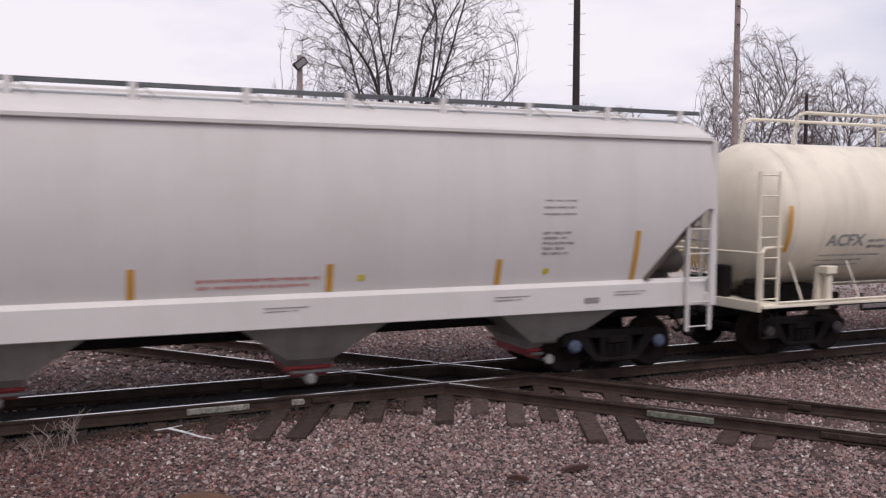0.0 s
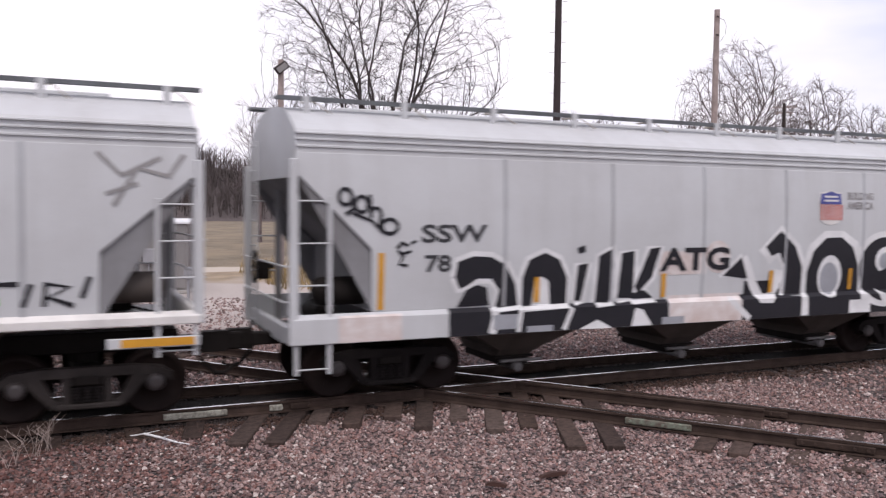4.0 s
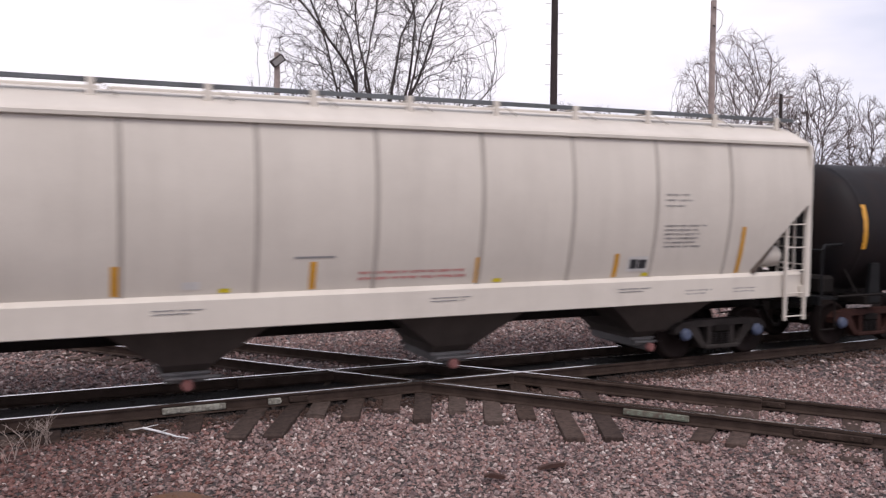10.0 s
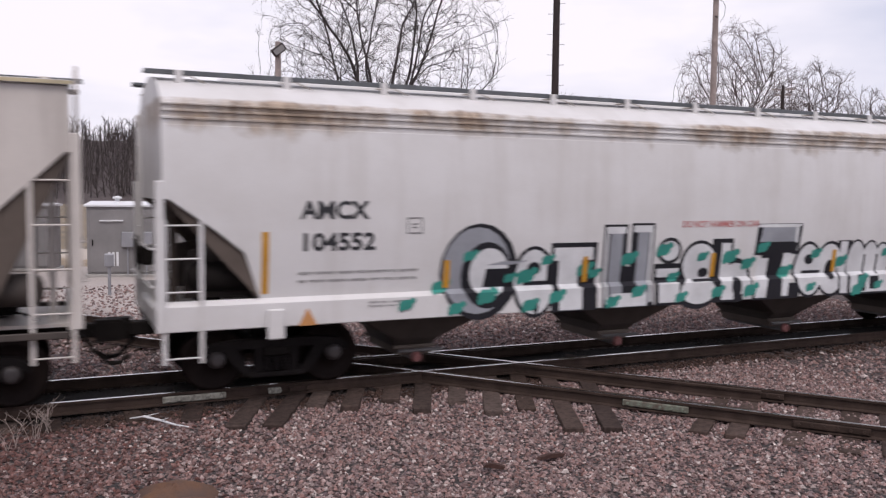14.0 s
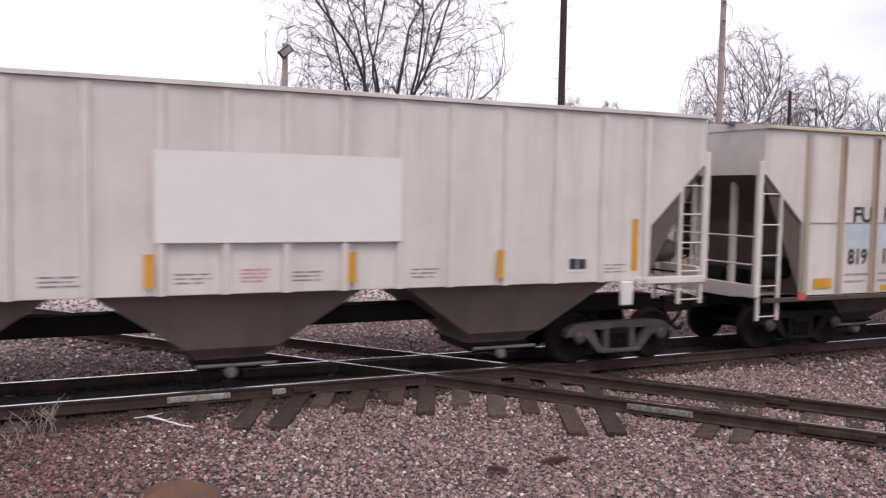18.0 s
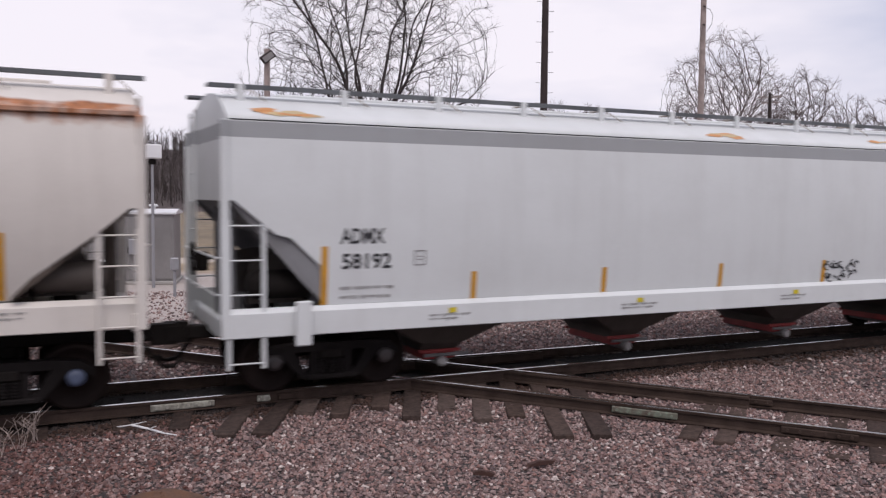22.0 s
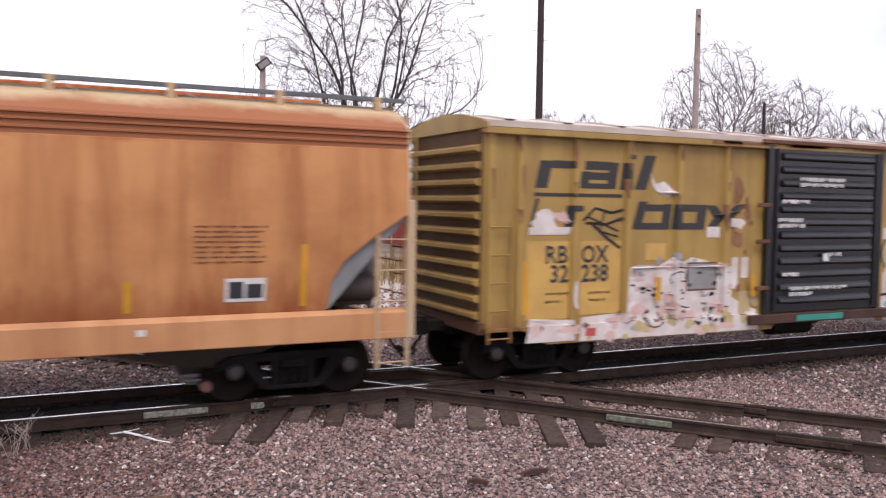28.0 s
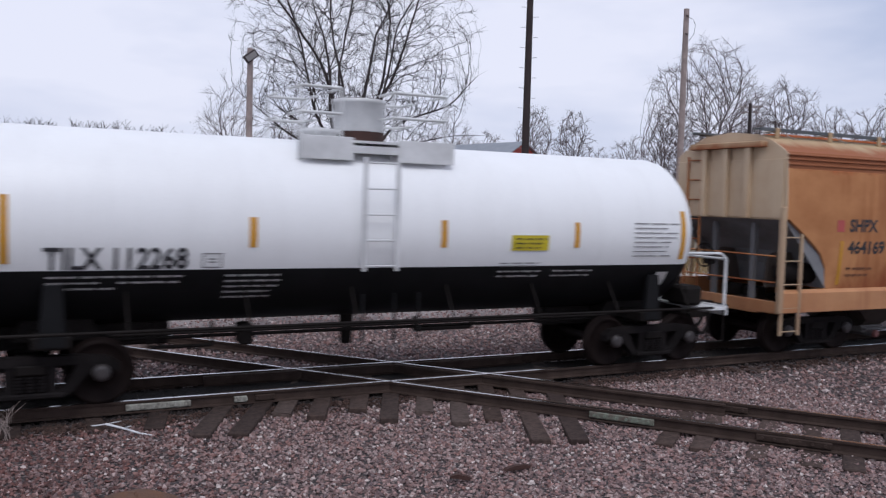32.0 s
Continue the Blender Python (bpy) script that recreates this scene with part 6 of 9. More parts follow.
# -- ribbed drab hopper --
FLAT = Side(1.55, 0.0)
car, sd, c = hopper("hopper_car", "drab white ribbed hopper car with rust-streaked posts", -1.95, 14.26, M["drab"], 1.14, [(0.12, 3.46), (1.10, 2.54), (1.12, 1.16)], 4.32, None,
                    (1.62, 6.15, 10.6), "bay", "under", FLAT, "flat", brackets=8, ribs=tuple(-0.78 + 0.923 * i for i in range(16)), tall=4.50, bay_half=1.4, rib_mat=M["post_brown"])
part("roof_edge", Geo().box(-8.08, 8.08, -1.612, -1.602, 4.33, 4.375), M["roof_edge"], car, "yellowed paint along the roof edge")
part("bottom_rail", Geo().box(-8.0, 8.0, -1.64, -1.58, 1.04, 1.13, 0.01), M["bay"], car)
part("bottom_rail", Geo().box(-8.0, 8.0, 1.58, 1.64, 1.04, 1.13, 0.01), M["bay"], car)
g = Geo()
g.box(-6.9, 6.9, -1.563, -1.551, 2.545, 2.565)
part("side_seam", g, M["smoke"], car)
for i, za, zb, w in ((1, 2.6, 4.25, 0.085), (2, 1.15, 4.25, 0.10), (3, 1.25, 4.25, 0.10), (4, 2.2, 4.25, 0.085), (5, 2.7, 4.25, 0.08)):
    u = -0.78 + 0.923 * i
    q = random.Random(i)
    edge_pts = [(w * q.uniform(0.65, 1.0) / 2 * (1.0 - 0.75 * k / 9), zb - (zb - za) * k / 9) for k in range(10)]
    g = Geo()
    g.prism([(u - c - e, z) for e, z in edge_pts] + [(u - c + e * q.uniform(0.6, 1.0), z) for e, z in reversed(edge_pts)], -1.632, -1.626)
    part("rust_streak", g, M["rust_stain"], car, "rust streak down a side post")
for key, u, z, wd in ((("FU", 0.42, 0.012), 0.48, 2.58, 0.56), (("RX", 0.42, 0.012), 1.36, 2.58, 0.50), (("819", 0.42, 0.012), 0.40, 1.74, 0.54), (("180", 0.42, 0.012), 1.34, 1.74, 0.54)):
    word(car, sd, key, M["black"], u - c, z, wd, 0.012)
for u in (0.70, 1.62):
    plate(car, "blue_patch", sd, u - c, 2.05, 0.74, 0.5, M["patch_blue"], 0.005)
plate(car, "blue_patch", sd, 2.55 - c, 1.32, 0.66, 0.58, M["patch_blue"], 0.005)
plate(car, "blue_patch", sd, 11.45 - c, 1.6, 0.66, 0.66, M["patch_blue"], 0.005)
plate(car, "reflector_plate", sd, -0.27 - c, 1.27, 0.48, 0.2, M["yellow"], 0.02)
plate(car, "reflector_plate", sd, 12.34 - c, 1.27, 0.42, 0.2, M["yellow"], 0.02)
for u in (1.6, 3.4, 5.2, 7.0, 8.8, 10.5):
    plate(car, "reflector_strip", sd, u - c, 1.19, 0.44, 0.1, M["yellow"], 0.012)
for u in (-0.9, 13.05):
    plate(car, "red_marker", sd, u - c, 1.08, 0.2, 0.13, M["deco_red"], 0.10)
data_plate(car, sd, 11.45 - c, 1.3, 0.5, 0.28)
bars(car, sd, 0.35 - c, 1.5, 0.7, 2, M["smoke"], 0.14, 0.05, 41)
bars(car, sd, 1.3 - c, 1.5, 0.6, 2, M["smoke"], 0.14, 0.05, 42)
bars(car, sd, 3.1 - c, 1.5, 0.6, 2, M["smoke"], 0.1, 0.03, 43)
bars(car, sd, 5.86 - c, 1.58, 0.5, 4, M["smoke"], 0.06, 0.03, 44)
stencil_box(car, sd, 3.42 - c, 2.26, M["smoke"], 0.26, 0.24)

# -- ribbed warm-grey hopper with a white panel --
car, sd, c = hopper("hopper_car", "warm grey ribbed hopper car with a fresh white side panel", -19.65, -3.24, M["drab2"], 1.54, [(0.10, 3.58), (1.22, 2.50), (1.24, 1.56)], 4.42, None,
                    (-16.0, -11.6, -7.0), "bay_brown", "under", FLAT, "flat", brackets=9, ribs=(-18.3, -17.36, -16.43, -15.5, -14.56, -13.62, -12.68, -11.81, -10.95, -10.08, -9.2, -8.34, -7.36, -6.42, -5.5, -4.6), tall=4.56, bay_half=2.0, bay_top=1.55, truck_mat="truck_pale", trucks=(-6.75, 6.75))
part("side_sheet_patch", Geo().box(-12.78 - c, -9.2 - c, -1.64, -1.628, 2.27, 3.53), M["patch"], car, "fresh white blank panel over the side posts")
for key, u, z, wd in ((("TR", 0.34, 0.012), -17.12, 2.62, 0.40), (("LX", 0.34, 0.012), -16.17, 2.62, 0.40), (("47", 0.34, 0.012), -17.12, 2.14, 0.37), (("51", 0.34, 0.012), -16.17, 2.14, 0.34)):
    word(car, sd, key, M["black"], u - c, z, wd, 0.012)
reflectors(car, sd, c, (-18.12, -4.8), 1.72, 0.9, 0.13)
reflectors(car, sd, c, (-15.36, -12.84, -9.97, -7.47), 1.66, 0.46, 0.13, lift=0.07)
for u in (-17.1, -16.16):
    bars(car, sd, u - c, 1.88, 0.4, 2, M["smoke"], 0.17, 0.06, int(-u))
stencil_box(car, sd, -15.05 - c, 2.28, M["smoke"], 0.26, 0.25)
bars(car, sd, -11.6 - c, 1.86, 0.42, 4, M["text_red"], 0.055, 0.03, 52)
for u in (-12.5, -10.85, -9.0, -14.2, -4.35 - 1.1):
    bars(car, sd, u - c, 1.82, 0.5, 3, M["smoke"], 0.06, 0.02, int(-u) + 50)
data_plate(car, sd, -5.98 - c, 1.72, 0.42, 0.28)
part("jacking_pad", Geo().box(-6.6, -6.35, -1.62, -1.55, 1.12, 1.54, 0.02), M["letter_white"], car)
part("jacking_pad", Geo().box(6.35, 6.6, -1.62, -1.55, 1.12, 1.54, 0.02), M["letter_white"], car)
for s in (-1, 1):
    for q in (-1, 1):
        e = s * 8.2
        part("side_sill", Geo().box(min(e, e - s * 1.5), max(e, e - s * 1.5), q * 1.55 - 0.05, q * 1.55 + 0.05, 1.48, 1.60, 0.01), M["drab2"], car)

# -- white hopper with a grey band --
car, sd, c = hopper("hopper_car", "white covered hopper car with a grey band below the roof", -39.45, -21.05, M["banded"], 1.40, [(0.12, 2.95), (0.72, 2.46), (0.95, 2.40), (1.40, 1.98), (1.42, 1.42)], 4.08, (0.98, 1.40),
                    (-35.7, -31.85, -27.75, -23.96), "bay", "red", Side(1.60, 0.08, 2.7, 1.4), "round", brackets=12, tall=4.68, eave_band=False, slope="slope_grey")
reflectors(car, sd, c, (-38.0, -22.53), 1.41, 0.87)
reflectors(car, sd, c, (-35.5, -32.95, -30.3, -27.6, -25.11), 1.40, 0.44)
word(car, sd, ("ADMX", 0.32, 0.008), M["black"], -37.75 - c, 2.32, 0.70)
word(car, sd, ("58192", 0.32, 0.008), M["black"], -37.74 - c, 1.94, 0.80)
bars(car, sd, -37.75 - c, 1.62, 0.85, 2, M["smoke"], 0.14, 0.05, 60)
stencil_box(car, sd, -36.46 - c, 1.96, M["smoke"], 0.2, 0.24)
data_plate(car, sd, -22.99 - c, 1.62, 0.38, 0.28)
bars(car, sd, -24.2 - c, 1.78, 0.8, 4, M["smoke"], 0.08, 0.03, 61)
for u in (-36.3, -32.6, -28.8, -24.9):
    bars(car, sd, u - c, 1.16, 0.75, 2, M["smoke"], 0.06, 0.03, int(-u), 0.09)
    plate(car, "yellow_decal", sd, u - c + 0.4, 1.2, 0.14, 0.08, M["yellow2"], 0.09)
rnd = random.Random(8)
tag = []
for k in range(22):
    u, z = -27.55 + 0.042 * k, rnd.choice((1.76, 1.70, 1.56, 1.50)) + 0.03 * math.sin(k)
    tag.append(stroke(arc(u, z, rnd.uniform(0.05, 0.10), rnd.uniform(0.04, 0.09), rnd.uniform(0, 200), rnd.uniform(180, 380), 6), 0.03))
scrawl = join_flat(*tag)
decal(car, "graffiti_tag", sd, *at(scrawl, c), M["spray_black"], 0, 0, 0.012)
rnd = random.Random(15)


class RoofSlope:
    """Half-width of the roof's lower slope by height."""

    def w(self, z):
        return 1.535 - 1.91 * (z - 4.15)


for u in (-38.6, -30.05, -25.6):
    for k in range(7):
        du, dz = rnd.uniform(-0.42, 0.42), rnd.uniform(4.19, 4.27)
        blot = [(u + du + rnd.uniform(0.10, 0.26) * math.cos(i * math.pi / 5), dz + rnd.uniform(0.015, 0.045) * math.sin(i * math.pi / 5)) for i in range(10)]
        lay(car, "rust_stain", RoofSlope(), [blot], M["deco_orange" if k % 3 else "rust_pale"], c, 1 + k, 0, row=0.02)
for u in (-38.35, -22.2):
    part("jacking_pad", Geo().box(u - c - 0.12, u - c + 0.12, -1.74, -1.68, 0.84, 1.5, 0.02), M["banded"], car)

# -- white hopper rusting at the eaves --
car, sd, c = hopper("hopper_car", "white covered hopper car with rusted eaves and black scrawls", -60.3, -40.55, M["rusty"], 1.62, [(0.15, 2.83), (0.6, 2.46), (1.35, 1.92), (1.58, 1.68)], 4.08, (1.18, 1.60),
                    (-56.4, -52.3, -48.0, -43.7), "bay", "red", Side(1.60, 0.23, 3.1, 1.4), "round", brackets=13, cap="cap_blue")
reflectors(car, sd, c, (-58.59, -42.26), 1.63, 0.89)
reflectors(car, sd, c, (-56.05, -53.2, -50.44, -47.6, -44.83), 1.65, 0.43, lift=0.012)
word(car, sd, ("TILX", 0.36, 0.008), M["black"], -58.1 - c, 2.70, 0.68)
word(car, sd, ("620750", 0.36, 0.008), M["smoke"], -58.12 - c, 2.26, 1.05)
bars(car, sd, -58.12 - c, 2.04, 0.78, 2, M["smoke"], 0.16, 0.06, 70)
sprayed = [stroke([(-47.74, 1.60), (-47.82, 2.3), (-47.85, 2.74), (-47.62, 2.2), (-47.27, 1.60), (-47.24, 2.2), (-47.31, 2.76)], 0.15), stroke([(-46.90, 2.72), (-47.02, 2.60), (-47.06, 2.40), (-46.93, 2.22), (-46.76, 2.08), (-46.70, 1.9), (-46.76, 1.74), (-46.88, 1.66)], 0.12),
           stroke([(-46.52, 1.58), (-46.51, 2.2), (-46.50, 2.74)], 0.16), stroke([(-46.5, 2.70), (-46.28, 2.72), (-46.12, 2.64), (-46.08, 2.55)], 0.12), stroke([(-46.5, 2.10), (-46.3, 2.14), (-46.12, 2.13)], 0.12)]
for shape in sprayed:
    decal(car, "graffiti_stroke", sd, *at(shape, c), M["spray_black"], 0, 0, 0.02)
sprayed = [stroke([(-52.36, 1.68), (-52.44, 1.95), (-52.52, 2.21), (-52.3, 2.0), (-52.06, 1.68), (-52.09, 1.95), (-52.14, 2.22)], 0.075), stroke(arc(-51.74, 1.95, 0.27, 0.27, 100, 455, 16), 0.075), stroke([(-50.96, 2.17), (-51.12, 2.18), (-51.24, 2.08), (-51.12, 1.95), (-50.93, 1.84), (-50.86, 1.66), (-50.98, 1.52)], 0.07),
           stroke([(-50.62, 1.72), (-50.68, 2.0), (-50.70, 2.28), (-50.52, 1.98), (-50.42, 1.80), (-50.40, 2.05), (-50.44, 2.26)], 0.07), stroke([(-50.28, 2.12), (-50.27, 1.72)], 0.06), stroke([(-50.33, 2.18), (-50.1, 2.22), (-49.88, 2.18)], 0.06), stroke([(-50.1, 2.2), (-50.14, 1.72)], 0.065), stroke(arc(-49.76, 1.88, 0.14, 0.18, 50, 310, 10), 0.06),
           stroke([(-49.5, 2.2), (-49.54, 1.70)], 0.065), stroke([(-49.53, 1.93), (-49.26, 1.96)], 0.06), stroke([(-49.25, 2.2), (-49.27, 1.70)], 0.065), stroke([(-48.86, 2.17), (-49.1, 2.15), (-49.1, 1.72), (-48.86, 1.70)], 0.06), stroke([(-49.1, 1.94), (-48.9, 1.95)], 0.05), stroke([(-48.5, 2.14), (-48.66, 2.12), (-48.68, 1.98), (-48.52, 1.90), (-48.5, 1.76), (-48.66, 1.70)], 0.06), stroke([(-48.35, 2.26), (-48.22, 2.18), (-48.32, 2.08), (-48.22, 1.98), (-48.32, 1.9)], 0.045),
           stroke([(-48.85, 1.80), (-48.5, 1.86), (-48.1, 1.90), (-48.0, 1.86)], 0.045)]
for shape in sprayed:
    decal(car, "graffiti_stroke", sd, *at(shape, c), M["spray_faded"], 0, 0, 0.02)
for shape in (stroke([(-49.78, 1.82), (-49.4, 1.90), (-48.9, 1.86), (-48.35, 1.93)], 0.05), stroke([(-49.7, 1.74), (-49.2, 1.80), (-48.6, 1.78)], 0.035)):
    decal(car, "graffiti_stroke", sd, *at(shape, c), M["text_red"], 0, 0, 0.024)
rnd = random.Random(3)
scr = [stroke([(-54.9, 1.42), (-54.3, 1.46), (-53.95, 1.40)], 0.04)]
for k in range(44):
    u, z = -53.9 + k * 0.088, 1.39 + rnd.uniform(-0.05, 0.05)
    if k % 11 == 8:
        continue
    scr.append(stroke(arc(u, z, rnd.uniform(0.05, 0.12), rnd.uniform(0.05, 0.11), rnd.uniform(0, 200), rnd.uniform(200, 420), 7), rnd.uniform(0.03, 0.05)))
    if k % 3 == 0:
        scr.append(stroke([(u, z - 0.1), (u + rnd.uniform(-0.05, 0.15), z + 0.10)], 0.04))
    if k % 5 == 0:
        scr.append(stroke([(u - 0.12, z), (u + 0.16, z + rnd.uniform(-0.03, 0.03))], 0.04))
decal(car, "graffiti_tag", sd, *at(join_flat(*scr), c), M["spray_black"], 0, 0, 0.09)
decal(car, "graffiti_tag", sd, *at(join_flat(stroke(arc(-48.25, 1.39, 0.42, 0.11, 20, 340), 0.025), *[stroke(arc(-48.5 + 0.13 * k, 1.38, 0.045, 0.06, 0, 300, 6), 0.025) for k in range(5)]), c), M["spray_black"], 0, 0, 0.09)
data_plate(car, sd, -44.5 - c, 1.78, 0.42, 0.27)
bars(car, sd, -43.75 - c, 3.35, 0.75, 3, M["smoke"], 0.11, 0.04, 72)
bars(car, sd, -43.72 - c, 2.62, 1.1, 2, M["smoke"], 0.10, 0.035, 73)
for k in range(3):
    plate(car, "white_decal", sd, -43.45 - c, 2.14 + 0.13 * k, 0.55, 0.08, M["letter_white"])
decal(car, "orange_triangle", sd, [(-0.14, 0), (0.14, 0), (0, 0.2)], [(0, 1, 2)], M["deco_red"], -57.42 - c, 1.22, 0.10)
for u in (-59.2, -58.2, -56.6, -45.0, -42.6):
    bars(car, sd, u - c, 1.45, 0.6, 2, M["smoke"], 0.07, 0.03, int(-u), 0.09)

# -- orange rust-streaked hopper --
car, sd, c = hopper("hopper_car", "orange rust-streaked covered hopper car with faded sill", -97.9, -78.32, M["orange"], 1.42, [(0.12, 2.84), (0.7, 2.46), (1.10, 2.15), (1.28, 1.85), (1.32, 1.52)], 3.86, (0.95, 1.42),
                    (-93.94, -89.9, -85.6, -81.3), "bay", "gate", Side(1.60, 0.10, 2.9, 1.4), "creased", brackets=13, tall=4.73, sill_mat=M["orange_sill"], post_mat=M["post_rust"], roof_mat=M["orange_roof"], gusset=True, slope="slope_grey")
reflectors(car, sd, c, (-96.2, -80.03), 1.50, 0.92)
reflectors(car, sd, c, (-93.74, -90.93, -88.14, -85.29, -82.47), 1.49, 0.44)
word(car, sd, ("SHPX", 0.36, 0.014), M["black"], -96.0 - c, 2.62, 0.88)
word(car, sd, ("464169", 0.36, 0.014), M["black"], -96.0 - c, 2.16, 1.15)
plate(car, "red_emblem", sd, -96.27 - c, 2.61, 0.22, 0.24, M["deco_red"])
bars(car, sd, -96.0 - c, 1.80, 0.88, 2, M["rust"], 0.14, 0.06, 80)
stencil_box(car, sd, -94.2 - c, 2.42, M["rust"], 0.2, 0.23)
data_plate(car, sd, -80.88 - c, 1.60, 0.58, 0.34)
bars(car, sd, -81.6 - c, 2.66, 1.0, 8, M["rust"], 0.072, 0.03, 81)
plate(car, "white_decal", sd, -87.45 - c, 1.56, 0.5, 0.08, M["letter_white"])
for u in (-94.1, -90.2, -86.3, -82.3):
    plate(car, "sill_bolt_plate", sd, u - c, 1.18, 0.12, 0.09, M["letter_white"], 0.09)
for u in (-93.4, -89.0):
    bars(car, sd, u - c, 1.26, 1.0, 2, M["rust"], 0.07, 0.03, int(-u), 0.09)

for s in (-1, 1):
    xe = s * 9.79
    part("end_sheet", Geo().box(min(xe, xe - s * 0.03), max(xe, xe - s * 0.03), -1.5, 1.5, 2.86, 4.05, 0.004), M["tan"], car, "tan painted end sheet")
    for y in (-0.62, 0.0, 0.62):
        part("end_stiffener", Geo().box(min(xe - s * 0.02, xe + s * 0.11), max(xe - s * 0.02, xe + s * 0.11), y - 0.07, y + 0.07, 2.84, 4.30, 0.012), M["tan"], car)
    part("end_header", Geo().box(min(xe - s * 0.06, xe + s * 0.16), max(xe - s * 0.06, xe + s * 0.16), -1.02, 1.02, 4.30, 4.42, 0.012), M["orange_roof"], car, "orange-brown header beam over the end")

# -- white tank car with black underside --
car, sd, c = tank_car("tank_car", "white tank car with a black underside and yellow markings", -112.85, -99.2, -112.35, -99.7, 1.45, 2.50, M["tank_white"], -106.4, low_mat=M["tank_low"], split=1.95, rail_mat=M["trim_white"], trucks=(-5.35, 5.35), dome=(0.44, 0.72))
reflectors(car, sd, c, (-111.7, -100.38), 2.05, 0.9, 0.11)
reflectors(car, sd, c, (-108.48, -105.39, -102.79), 2.27, 0.44, 0.11)
word(car, sd, ("TILX 112268", 0.42, 0.010), M["black"], -111.24 - c, 1.97, 1.85, 0.01)
stencil_box(car, sd, -109.05 - c, 1.97, M["smoke"], 0.28, 0.22)
plate(car, "yellow_panel", sd, -103.75 - c, 2.22, 0.74, 0.26, M["yellow2"], 0.012, "yellow warning placard with small print")
bars(car, sd, -104.05 - c, 2.40, 0.62, 3, M["black"], 0.075, 0.03, 90, 0.02)
bars(car, sd, -101.53 - c, 2.70, 1.05, 8, M["smoke"], 0.085, 0.02, 91, 0.01, False)
bars(car, sd, -104.3 - c, 1.99, 0.8, 2, M["smoke"], 0.05, 0.02, 92, 0.01)
for u, k in ((-111.2, 3), (-110.3, 2), (-108.85, 5), (-104.3, 2), (-103.2, 2)):
    bars(car, sd, u - c, 1.84, 0.85, k, M["letter_white"], 0.085, 0.03, k + 93, 0.012)
plate(car, "placard", sd, -100.75 - c, 1.55, 0.26, 0.26, M["letter_white"], 0.05)


